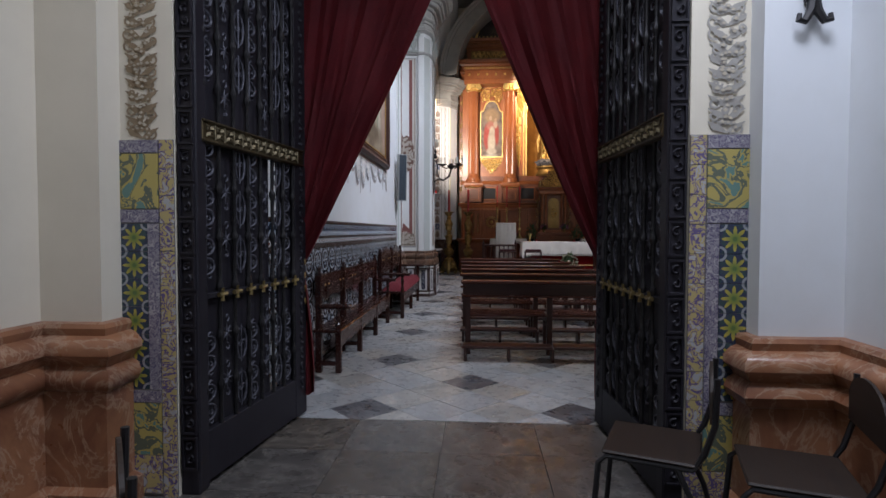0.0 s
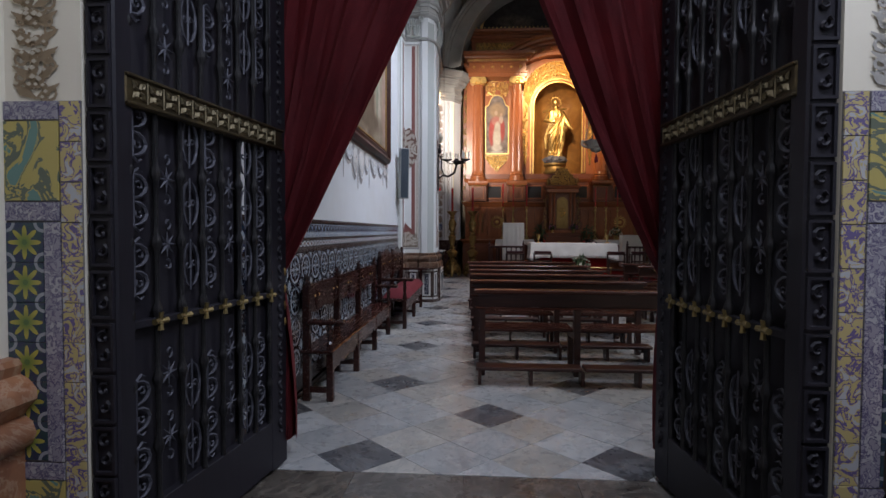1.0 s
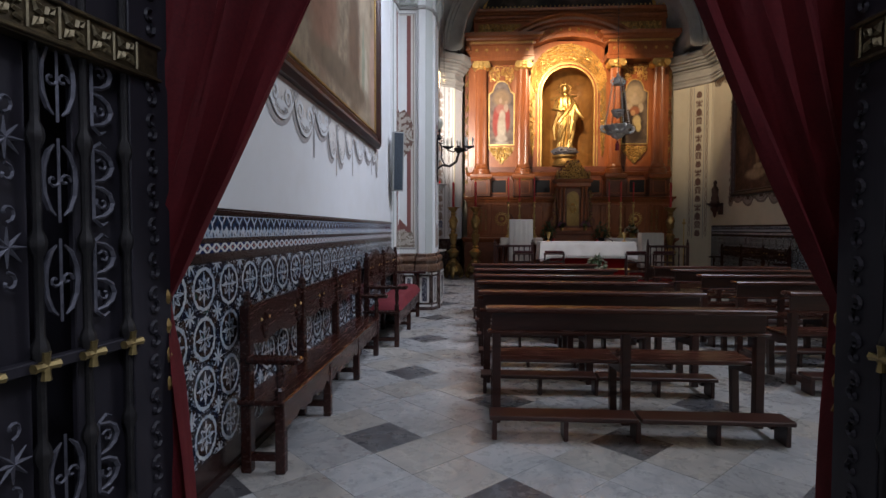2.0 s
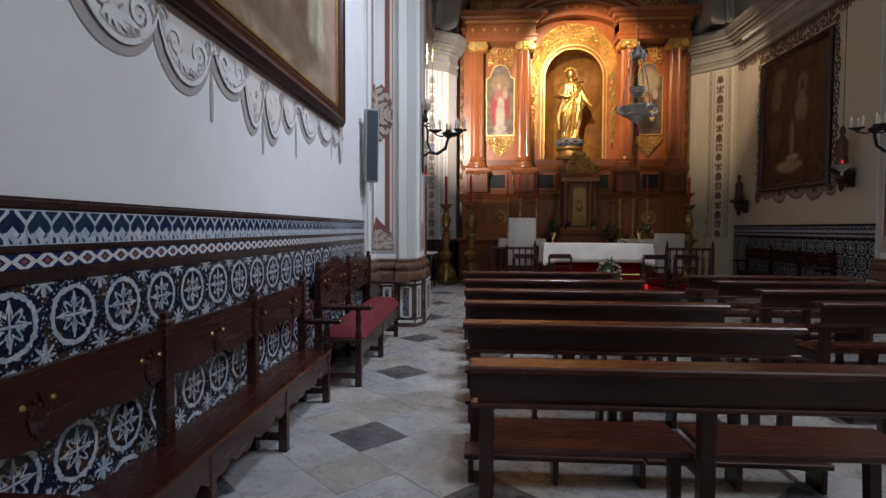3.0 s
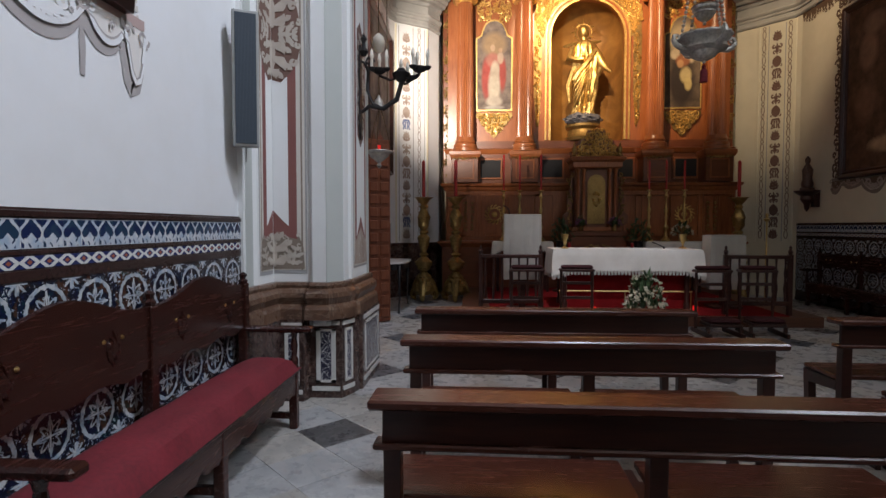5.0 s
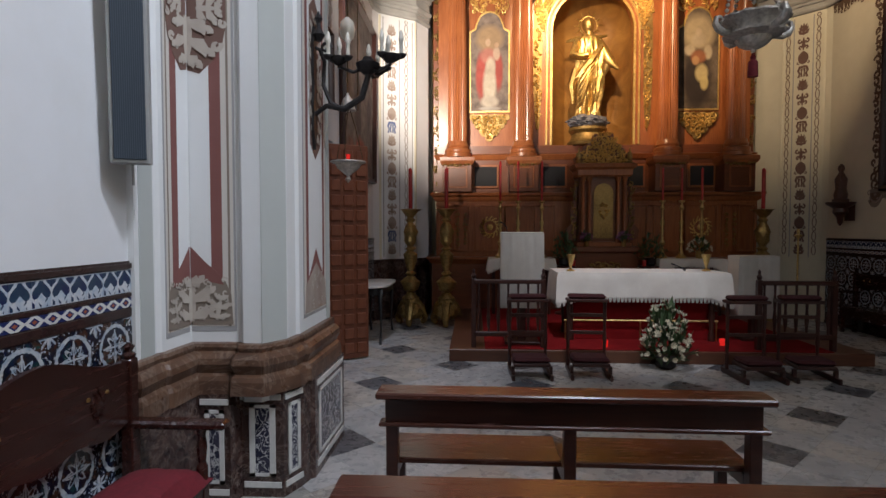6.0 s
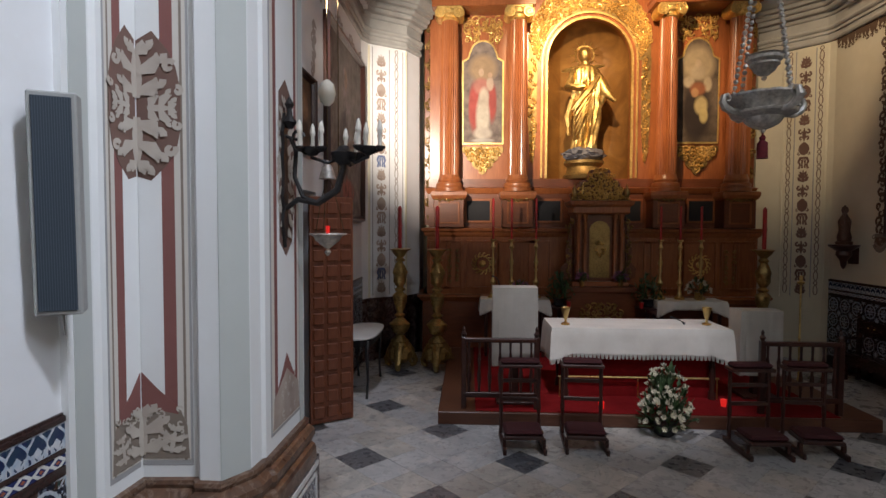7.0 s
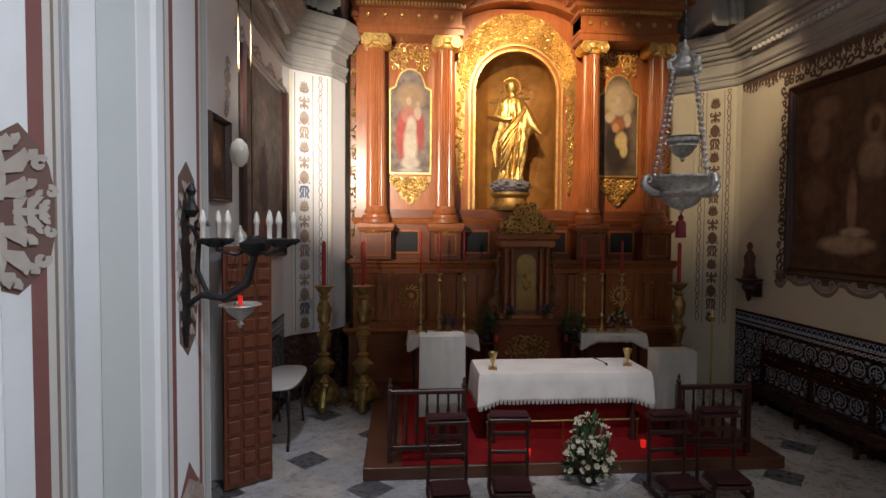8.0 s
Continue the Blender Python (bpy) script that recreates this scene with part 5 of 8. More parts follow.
def blank_picture(sg):
    """An arched picture between two columns, with its gilded carvings."""
    cxp = sg * 1.93
    b = BM()
    hw, z0, zs = 0.385, 3.84, 5.36
    out = [(cxp - hw, z0), (cxp + hw, z0), (cxp + hw, zs), (cxp + hw * 0.72, zs + 0.06), (cxp + hw * 0.66, zs + 0.15)] + arc(hw * 0.62, 0.25, math.pi - 0.25, 10, zs + 0.14, cxp) + [(cxp - hw * 0.66, zs + 0.15), (cxp - hw * 0.72, zs + 0.06), (cxp - hw, zs)]
    slab(b, out, YR - 0.035, YR + 0.002)
    fr = part("picture_frame", b, M["gold"], retable, "gilded arched picture frame")
    inn = [((x - cxp) * 0.92 + cxp, (z - 4.7) * 0.965 + 4.7) for x, z in out]
    b = BM()
    slab(b, inn, YR - 0.042, YR - 0.03)
    bmesh.ops.translate(b, verts=b.verts, vec=(-cxp, 0, -4.7))
    if sg < 0:
        mat = canvas("picture_red_robe", (0.17, 0.13, 0.105), [(0.0, 0.52, 0.30, 0.30, (0.40, 0.27, 0.15)), (-0.16, -0.18, 0.12, 0.52, (0.46, 0.09, 0.07)), (0.17, -0.10, 0.10, 0.42, (0.40, 0.08, 0.06)), (-0.03, 0.20, 0.17, 0.18, (0.50, 0.20, 0.15)), (0.0, -0.36, 0.15, 0.46, (0.60, 0.52, 0.40)), (0.0, -0.66, 0.20, 0.14, (0.56, 0.48, 0.38)), (0.02, -0.02, 0.11, 0.24, (0.58, 0.48, 0.36)), (0.13, 0.24, 0.08, 0.15, (0.58, 0.42, 0.30)), (0.13, 0.40, 0.05, 0.06, (0.56, 0.36, 0.22)), (-0.03, 0.45, 0.06, 0.085, (0.58, 0.40, 0.26)), (0.0, -0.79, 0.24, 0.05, (0.50, 0.45, 0.38))], 0.14, 0.62, 0.62)
    else:
        mat = canvas("picture_dark_robe", (0.10, 0.075, 0.055), [(0.0, 0.55, 0.34, 0.40, (0.42, 0.34, 0.22)), (-0.02, -0.30, 0.32, 0.68, (0.040, 0.030, 0.028)), (0.0, 0.42, 0.16, 0.16, (0.46, 0.38, 0.27)), (-0.16, 0.24, 0.12, 0.12, (0.50, 0.42, 0.30)), (0.17, 0.20, 0.09, 0.16, (0.48, 0.40, 0.28)), (0.0, 0.12, 0.17, 0.15, (0.30, 0.12, 0.06)), (-0.05, 0.05, 0.08, 0.10, (0.46, 0.26, 0.13)), (0.06, -0.18, 0.14, 0.20, (0.54, 0.44, 0.22)), (0.11, -0.36, 0.09, 0.16, (0.54, 0.44, 0.20)), (0.0, 0.57, 0.07, 0.09, (0.48, 0.38, 0.27))], 0.16, 0.62, 0.62)
    part("canvas", b, mat, fr, "dark oil picture of a robed figure", m=pose(cxp, 0, 4.7))
    relief("gilded_crest", [(cxp + x * 0.14, 5.83 + 0.085 * z) for x in range(-2, 3) for z in range(-1, 4) if abs(x) > 0 or z > 0], 0.085, retable, M["gold"], YR, "gilded carved crest", 0.013, 9 + sg)
    b = BM()
    half_ = [(0.37, 3.80), (0.39, 3.74), (0.36, 3.69), (0.31, 3.67), (0.30, 3.62), (0.27, 3.55), (0.20, 3.53), (0.19, 3.46), (0.14, 3.40), (0.08, 3.38), (0.06, 3.32), (0.0, 3.28)]
    slab(b, [(cxp + x, z) for x, z in half_] + [(cxp - x, z) for x, z in half_[-2::-1]], YR - 0.04, YR + 0.002)
    br = part("bracket", b, M["gold_dull"], retable, "gilded carved bracket")
    relief("bracket_relief", [(cxp + x * 0.095, 3.38 + 0.09 * z) for x in range(-3, 4) for z in range(0, 5) if abs(x) * 0.10 < 0.05 + z * 0.085], 0.055, br, M["gold"], YR - 0.035, "", 0.014, 20 + sg)


blank_picture(-1)
blank_picture(1)

# columns
for xc in (-2.53, -1.31, 1.31, 2.53):
    b = BM()
    box(b, xc - 0.27, xc + 0.27, 17.98, 18.40, 2.31, 2.86, 0.01)
    ped = part("pedestal", b, WD, retable)
    b = BM()
    sweep(b, [(xc - 0.27, 18.4), (xc - 0.27, 17.98), (xc + 0.27, 17.98), (xc + 0.27, 18.4)], [(0, 2.80), (0.03, 2.83), (0.05, 2.88), (0.05, 2.94), (0, 2.96)])
    box(b, xc - 0.29, xc + 0.29, 17.96, 18.4, 2.90, 2.955)
    part("pedestal_cap", b, W, ped, "moulded wooden cap")
    relief("pedestal_relief", [(xc + 0.075 * k, 2.80 + 0.012 * (k % 2)) for k in range(-3, 4)], 0.034, ped, M["gold_old"], 17.985, "gilded leaf band", 0.010, 60)
    b = BM()
    for x0, x1, z0, z1 in ((-0.19, 0.19, 2.38, 2.41), (-0.19, 0.19, 2.74, 2.77), (-0.19, -0.16, 2.41, 2.74), (0.16, 0.19, 2.41, 2.74)):
        box(b, xc + x0, xc + x1, 17.968, 17.99, z0, z1, 0.004)
    part("pedestal_panel", b, W, ped)
    b = BM()
    rings = []
    n = 48
    for k in range(9):
        z = 3.24 + (5.98 - 3.24) * k / 8
        r = 0.178 - 0.030 * (k / 8) ** 1.6
        rings.append([b.verts.new((xc + rr * math.cos(2 * math.pi * i / n), 18.16 + rr * math.sin(2 * math.pi * i / n), z)) for i in range(n) for rr in [r * (1.0 if i % 2 else 0.915)]])
    for p, q in zip(rings, rings[1:]):
        for i in range(n):
            b.faces.new((p[i], p[(i + 1) % n], q[(i + 1) % n], q[i]))
    col = part("column", b, W, retable, "fluted polished wood column")
    b = BM()
    lathe(b, [(0.25, 2.955), (0.25, 3.02), (0.235, 3.03), (0.245, 3.07), (0.235, 3.10), (0.195, 3.12), (0.21, 3.16), (0.19, 3.20), (0.18, 3.25)], 24, (xc, 18.16, 0))
    part("column_base", b, W, col, "", True)
    b = BM()
    lathe(b, [(0.15, 5.97), (0.17, 5.99), (0.155, 6.02), (0.16, 6.05), (0.20, 6.08), (0.20, 6.15)], 20, (xc, 18.16, 0))
    part("capital", b, M["gold"], col, "gilded capital", True)
    b = BM()
    box(b, xc - 0.22, xc + 0.22, 17.95, 18.38, 6.15, 6.19, 0.006)
    part("abacus", b, M["gold"], col, "gilded abacus")
    for sx in (-1, 1):
        b = BM()
        lathe(b, [(0.095, -0.20), (0.095, 0.14)], 16, m=Matrix.Translation((xc + sx * 0.165, 18.15, 6.08)) @ Matrix.Rotation(radians(-90), 4, 'X'))
        tube(b, [(p[0] + xc + sx * 0.165, 17.946, p[1] + 6.08) for p in spiral(0, 0, 0.085, 1.6, math.pi / 2, -sx, 22)], [0.014 - 0.0003 * k for k in range(23)], 5)
        part("volute", b, M["gold"], col, "gilded volute", True)

# entablature: straight wings and a bowed middle
ENTP = [(0, 6.19), (0.02, 6.20), (0.02, 6.30), (0.04, 6.32), (0.04, 6.36), (0.0, 6.37), (0.0, 6.62), (0.05, 6.64), (0.06, 6.70), (0.14, 6.74), (0.16, 6.80), (0.24, 6.83), (0.26, 6.92), (0, 6.94)]
for sg in (-1, 1):
    pl = [(sg * 2.95, 19.0), (sg * 2.95, 18.45), (sg * 2.82, 18.45), (sg * 2.82, 17.98), (sg * 1.05, 17.98), (sg * 1.05, 18.45)]
    if sg > 0:
        pl = pl[::-1]
    b = BM()
    sweep(b, pl, ENTP)
    prism(b, [(sg * 2.82, 19.0), (sg * 2.82, 17.985), (sg * 1.05, 17.985), (sg * 1.05, 19.0)][::sg], 6.19, 6.93)
    part("entablature", b, W, retable)
    b = BM()
    for k in range(30):
        box(b, sg * (1.08 + k * 0.06) - 0.018, sg * (1.08 + k * 0.06) + 0.018, 17.885, 17.95, 6.66, 6.71)
    tagged(part("dentil_course", b, M["gold"], retable, "gilded dentils"), kind="stuff")
    b = BM()
    for k in range(6):
        x = sg * (1.22 + k * 0.29)
        for j in range(6):
            a = j * math.pi / 3
            tube(b, [(x, 17.972, 6.495), (x + 0.03 * math.cos(a), 17.962, 6.495 + 0.03 * math.sin(a)), (x + 0.055 * math.cos(a), 17.975, 6.495 + 0.055 * math.sin(a))], [0.008, 0.014, 0.004], 4)
    tagged(part("rosette_row", b, M["gold"], retable, "gilded rosettes"), kind="stuff")
RA, ZA = 2.32, 6.35 + 0.55 - 2.32
BOW = [(0, 0.0), (0.03, 0.01), (0.04, 0.10), (0.0, 0.12), (0.0, 0.30), (0.06, 0.33), (0.08, 0.39), (0.18, 0.43), (0.20, 0.50), (0.28, 0.54), (0.28, 0.60), (0.0, 0.62)]
b = BM()
half = math.asin(1.40 / RA)
n = 24
rings = []
for i in range(n + 1):
    a = math.pi / 2 + half - 2 * half * i / n
    rings.append([b.verts.new(((RA + dz) * math.cos(a), 18.18 - o, ZA + (RA + dz) * math.sin(a))) for o, dz in BOW] + [b.verts.new(((RA + 0.62) * math.cos(a), 19.0, ZA + (RA + 0.62) * math.sin(a))), b.verts.new((RA * math.cos(a), 19.0, ZA + RA * math.sin(a)))])
for p, q in zip(rings, rings[1:]):
    for k in range(len(p)):
        b.faces.new((p[k], p[(k + 1) % len(p)], q[(k + 1) % len(p)], q[k]))
part("bowed_cornice", b, W, retable)
b = BM()
for i in range(13):
    a = math.pi / 2 + half * 0.92 - 2 * half * 0.92 * i / 12
    x, z = (RA + 0.21) * math.cos(a), ZA + (RA + 0.21) * math.sin(a)
    for j in range(6):
        t = j * math.pi / 3
        tube(b, [(x, 18.165, z), (x + 0.03 * math.cos(t), 18.155, z + 0.03 * math.sin(t)), (x + 0.055 * math.cos(t), 18.17, z + 0.055 * math.sin(t))], [0.008, 0.014, 0.004], 4)
tagged(part("rosette_row", b, M["gold"], retable, "gilded rosettes"), kind="stuff")
# attic with a gilded frieze, its cornice and a dark lunette picture
b = BM()
box(b, -2.75, 2.75, 18.30, 19.1, 6.9, 7.62)
part("attic", b, W, retable)
for sg in (-1, 1):
    b = BM()
    box(b, sg * 2.0 - 0.62, sg * 2.0 + 0.62, 18.27, 18.31, 7.10, 7.34, 0.004)
    fg = part("frieze_ground", b, M["gold_dull"], retable, "gilded frieze ground")
    relief("attic_frieze", [(sg * (1.44 + 0.085 * k), 7.17 + 0.09 * (k % 2)) for k in range(14)], 0.062, fg, M["gold"], 18.27, "gilded carved frieze", 0.015, 30)
b = BM()
sweep(b, [(-2.75, 19.0), (-2.75, 18.30), (2.75, 18.30), (2.75, 19.0)], [(0, 7.40), (0.03, 7.41), (0.03, 7.47), (0.07, 7.49), (0.09, 7.54), (0.17, 7.56), (0.17, 7.60), (0.24, 7.63), (0.26, 7.70), (0.0, 7.72)])
part("attic_cornice", b, W, retable, "moulded cornice of the attic")
b = BM()
for k in range(44):
    x = -2.72 + k * 0.1265
    g = bmesh.ops.create_icosphere(b, subdivisions=1, radius=0.026)["verts"]
    bmesh.ops.translate(b, verts=g, vec=(x, 18.05, 7.735))
tagged(part("gilded_beads", b, M["gold"], retable, "row of gilded beads"), kind="stuff")
b = BM()
slab(b, [(2.42 * math.cos(math.pi * k / 30), 7.70 + 1.45 * math.sin(math.pi * k / 30)) for k in range(31)], 18.42, 18.46)
lun = part("lunette_picture", b, canvas("painting_lunette", (0.030, 0.028, 0.030), [(-1.4, 8.0, 0.7, 0.3, (0.16, 0.13, 0.11)), (0.3, 8.2, 0.8, 0.4, (0.13, 0.11, 0.10)), (1.5, 8.0, 0.5, 0.3, (0.12, 0.09, 0.08))]), retable, "darkened arched picture over the cornice")
b = BM()
for r0, r1, d in ((2.42, 2.50, 0.06),):
    vs = []
    for k in range(37):
        a = math.pi * k / 36
        vs.append([b.verts.new((r * math.cos(a), y, 7.70 + r * 0.6 * math.sin(a))) for r, y in ((r0, 18.38), (r1, 18.38), (r1, 18.60), (r0, 18.60))])
    for p, q in zip(vs, vs[1:]):
        for k in range(4):
            b.faces.new((p[k], p[(k + 1) % 4], q[(k + 1) % 4], q[k]))
part("lunette_rim", b, M["gold"], lun, "gilded rim")
# side pieces of scrollwork beyond the columns
for sg in (-1, 1):
    b = BM()
    box(b, sg * 2.88 - 0.13, sg * 2.88 + 0.13, 18.50, 18.56, 2.35, 6.15, 0.01)
    part("side_panel", b, WD, retable)
    relief("side_relief", [(sg * 2.90 + 0.06 * math.sin(k * 1.3), 2.5 + 0.075 * k) for k in range(48)], 0.06, retable, M["gold_dull"], 18.50, "dull gilded scrolls", 0.013, 40 + sg)

# tabernacle tower
tab = thing("tabernacle", "gilded wooden tabernacle tower with small columns and a door", "tabernacle", pose(CX + 0.06, 0, 0))
b = BM()
box(b, -0.58, 0.58, 17.55, 18.02, 0.15, 1.22, 0.008)
box(b, -0.62, 0.62, 17.50, 18.02, 1.22, 1.32, 0.012)
part("base", b, WD, tab)
relief("base_relief", [(x * 0.11, 0.78 + z * 0.10) for x in range(-3, 4) for z in range(-1, 3) if abs(x) + abs(z - 0.5) < 3.6], 0.06, tab, M["gold_dull"], 17.55, "carved relief", 0.014, 51)
b = BM()
box(b, -0.42, 0.42, 17.72, 18.16, 1.32, 2.78, 0.008)
part("body", b, WD, tab)
b = BM()
slab(b, [(-0.17, 1.46), (0.17, 1.46), (0.17, 2.26)] + arc(0.17, 0, math.pi, 12, 2.26) + [(-0.17, 2.26)], 17.69, 17.73)
dr = part("door", b, M["gold_dull"], tab, "gilded arched tabernacle door")
relief("door_relief", [(0.06 * math.cos(k * 0.8), 1.95 + 0.12 * math.sin(k * 0.8)) for k in range(8)], 0.035, dr, M["gold"], 17.69, "", 0.008, 52)
for x in (-0.36, -0.25, 0.25, 0.36):
    b = BM()
    lathe(b, [(0.048, 1.40), (0.048, 1.45), (0.030, 1.47), (0.033, 1.9), (0.027, 2.45), (0.040, 2.48), (0.05, 2.54)], 12, (x, 17.66, 0))
    part("column", b, W, tab, "small polished wood column", True)
b = BM()
sweep(b, [(-0.44, 18.1), (-0.44, 17.60), (0.44, 17.60), (0.44, 18.1)], [(0, 2.54), (0.03, 2.57), (0.03, 2.66), (0.08, 2.70), (0.10, 2.76), (0, 2.78)])
box(b, -0.44, 0.44, 17.60, 18.1, 2.54, 2.775)
part("cornice", b, W, tab)
b = BM()
box(b, -0.48, 0.48, 17.58, 18.1, 1.32, 1.40, 0.01)
part("step", b, W, tab)
b = BM()
slab(b, [(-0.46, 2.78), (0.46, 2.78), (0.50, 2.88), (0.40, 2.96), (0.33, 3.10), (0.20, 3.16), (0.16, 3.30), (-0.16, 3.30), (-0.20, 3.16), (-0.33, 3.10), (-0.40, 2.96), (-0.50, 2.88)], 17.72, 17.90)
crest = part("crest", b, WD, tab, "carved dark wood crest")
relief("crest_relief", [(x * 0.085, 2.83 + 0.075 * z) for x in range(-5, 6) for z in range(0, 7) if abs(x) < 5.6 - z * 0.65], 0.055, crest, M["gold"], 17.71, "carved gilded scrolls", 0.014, 53)
for sg in (-1, 1):
    b = BM()
    lathe(b, [(0.05, 0.0), (0.055, 0.03), (0.03, 0.05), (0.05, 0.10), (0.045, 0.16), (0.02, 0.20), (0.012, 0.26), (0.002, 0.28)], 10, (sg * 0.44, 17.66, 2.78))
    part("finial", b, M["gold_old"], tab, "gilded finial", True)
    b = BM()
    out = [(sg * 0.46, 1.40), (sg * 0.62, 1.46), (sg * 0.64, 1.62), (sg * 0.54, 1.72), (sg * 0.56, 1.95), (sg * 0.50, 2.20), (sg * 0.46, 2.50)]
    slab(b, out, 17.74, 17.80)
    wg = part("side_wing", b, WD, tab, "carved scroll wing")
    relief("wing_relief", [(sg * (0.50 + 0.03 * math.sin(k * 2.1)), 1.48 + 0.085 * k) for k in range(12)], 0.045, wg, M["gold_old"], 17.74, "gilded scrolls", 0.010, 55)

# the statue in the niche, one plain mesh
b = BM()
n = 72
rings = []
prof = [(0.00, 0.20, 0.17), (0.10, 0.195, 0.17), (0.35, 0.21, 0.175), (0.65, 0.235, 0.18), (0.90, 0.245, 0.18), (1.10, 0.235, 0.165), (1.28, 0.250, 0.16), (1.42, 0.25, 0.14), (1.50, 0.17, 0.12), (1.54, 0.075, 0.075), (1.60, 0.070, 0.075), (1.64, 0.095, 0.105), (1.70, 0.110, 0.12), (1.77, 0.105, 0.115), (1.83, 0.07, 0.08), (1.85, 0.01, 0.01)]
fine = []
for (h0, a0, c0), (h1, a1, c1) in zip(prof, prof[1:]):
    fine += [(h0 + (h1 - h0) * q / 3, a0 + (a1 - a0) * q / 3, c0 + (c1 - c0) * q / 3) for q in range(3)]
for h, rx, ry in fine + [prof[-1]]:
    ring_ = []
    for i in range(n):
        a = 2 * math.pi * i / n
        fold = 1 + (0.20 * (abs(math.sin(4.5 * a + h * 2.2 + 0.8 * math.sin(h * 5))) - 0.5) + 0.11 * math.sin(15 * a - h * 5) + 0.09 * noise.noise((math.cos(a) * 3, math.sin(a) * 3, h * 5))) * (1 if h < 1.25 else 0.35 if h < 1.50 else 0.06)
        sway = 0.05 * math.sin(h * 1.9)
        ring_.append(b.verts.new((sway + rx * fold * math.cos(a), ry * fold * math.sin(a), h)))
    rings.append(ring_)
for p, q in zip(rings, rings[1:]):
    for i in range(n):
        b.faces.new((p[i], p[(i + 1) % n], q[(i + 1) % n], q[i]))
b.faces.new(rings[-1])
tube(b, [(0.20, 0, 1.40), (0.30, -0.04, 1.20), (0.36, -0.10, 1.02), (0.46, -0.16, 0.90), (0.52, -0.18, 0.84)], [0.08, 0.095, 0.11, 0.045, 0.03], 10)
tube(b, [(0.34, -0.08, 1.04), (0.32, -0.06, 0.90), (0.30, -0.05, 0.78)], [0.10, 0.075, 0.02], 8)
tube(b, [(-0.20, 0, 1.38), (-0.30, -0.08, 1.14), (-0.14, -0.22, 1.08), (-0.04, -0.24, 1.10)], [0.085, 0.08, 0.055, 0.04], 8)
tube(b, [(0.22, -0.10, 1.30), (0.05, -0.20, 1.05), (-0.12, -0.20, 0.85), (-0.24, -0.12, 0.70)], [0.05, 0.06, 0.06, 0.03], 6)
for q in range(5):
    tube(b, [(0.20 - 0.03 * q, -0.15, 1.16 - 0.09 * q), (0.02 - 0.02 * q, -0.23, 0.98 - 0.10 * q), (-0.16, -0.20, 0.76 - 0.12 * q), (-0.22, -0.12, 0.62 - 0.12 * q)], [0.012, 0.026, 0.026, 0.010], 6)
tube(b, [(-0.22, -0.06, 0.9), (-0.30, -0.02, 0.6), (-0.28, -0.02, 0.25)], [0.06, 0.07, 0.03], 6)
tube(b, [(-0.40, 0.12, 1.46), (-0.2, 0.10, 1.50), (0.15, 0.10, 1.52), (0.38, 0.12, 1.56)], [0.02, 0.05, 0.05, 0.02], 6)
for k in range(24):
    a0, a1 = 2 * math.pi * k / 24, 2 * math.pi * (k + 1) / 24
    tube(b, [(0.01 + 0.17 * math.cos(a0), 0.08, 1.74 + 0.17 * math.sin(a0)), (0.01 + 0.17 * math.cos(a1), 0.08, 1.74 + 0.17 * math.sin(a1))], 0.014, 5)
    if k % 2 == 0:
        tube(b, [(0.01 + 0.18 * math.cos(a0), 0.08, 1.74 + 0.18 * math.sin(a0)), (0.01 + 0.27 * math.cos(a0), 0.08, 1.74 + 0.27 * math.sin(a0))], [0.018, 0.004], 4)
st_ = part("statue", b, M["gold_statue"], None, "", True, pose(CX - 0.06, 18.52, 3.76))
tagged(st_, "gilded standing robed statue with a halo in the niche", "statue")
b = BM()
lathe(b, [(0.36, 0.0), (0.38, 0.06), (0.33, 0.10), (0.30, 0.22), (0.36, 0.28), (0.36, 0.33)], 20)
tagged(part("statue_pedestal", b, M["gold_dull"], None, "", True, pose(CX - 0.06, 18.52, 3.205)), "round gilded pedestal under the statue", "pedestal")
b = BM()
bmesh.ops.create_icosphere(b, subdivisions=4, radius=0.40)
for v in b.verts:
    d = v.co.normalized()
    f = 1 + 0.30 * abs(noise.noise(d * 3.2)) + 0.14 * noise.noise(d * 8)
    v.co = Vector((d.x * 0.36 * f, d.y * 0.28 * f, 0.12 + d.z * 0.13 * f))
tagged(part("carved_cloud", b, plain("cloud_grey", (0.10, 0.105, 0.13), 0.5, 0, 0.3).m, None, "", True, pose(CX - 0.06, 18.52, 3.53)), "grey carved cloud under the statue's feet", "carving")

# ---- the altar and its surroundings ----
b = BM()
box(b, -0.14, 4.90, 14.58, 18.02, 0.0, 0.15, 0.008)
plat = structure("platform", b, M["wood_platform"], "low wooden altar platform covered with red carpet", "platform")
b = BM()
box(b, 0.30, 4.46, 14.62, 18.0, 0.15, 0.158)
part("carpet", b, M["carpet"], plat, "red carpet")

altar = thing("altar_table", "dark wooden altar table with a red frontal and brass rail", "altar", pose(2.36, 15.48, 0.158))
b = BM()
box(b, -1.05, 1.05, -0.34, 0.34, 0.84, 0.90, 0.006)
part("tabletop", b, M["wood_dark"], altar)
for x in (-0.95, 0.88):
    for y in (-0.30, 0.23):
        b = BM()
        lathe(b, [(0.045, 0), (0.045, 0.08), (0.028, 0.12), (0.04, 0.3), (0.03, 0.5), (0.045, 0.7), (0.045, 0.84)], 10, (x + 0.035, y + 0.035, 0))
        part("leg", b, M["wood_dark"], altar, "", True)
b = BM()
box(b, -0.92, 0.92, -0.20, 0.26, 0.0, 0.84, 0.004)
part("frontal", b, M["carpet"], altar, "red cloth frontal")
b = BM()
tube(b, [(-1.0, -0.26, 0.26), (1.0, -0.26, 0.26)], 0.014, 8)
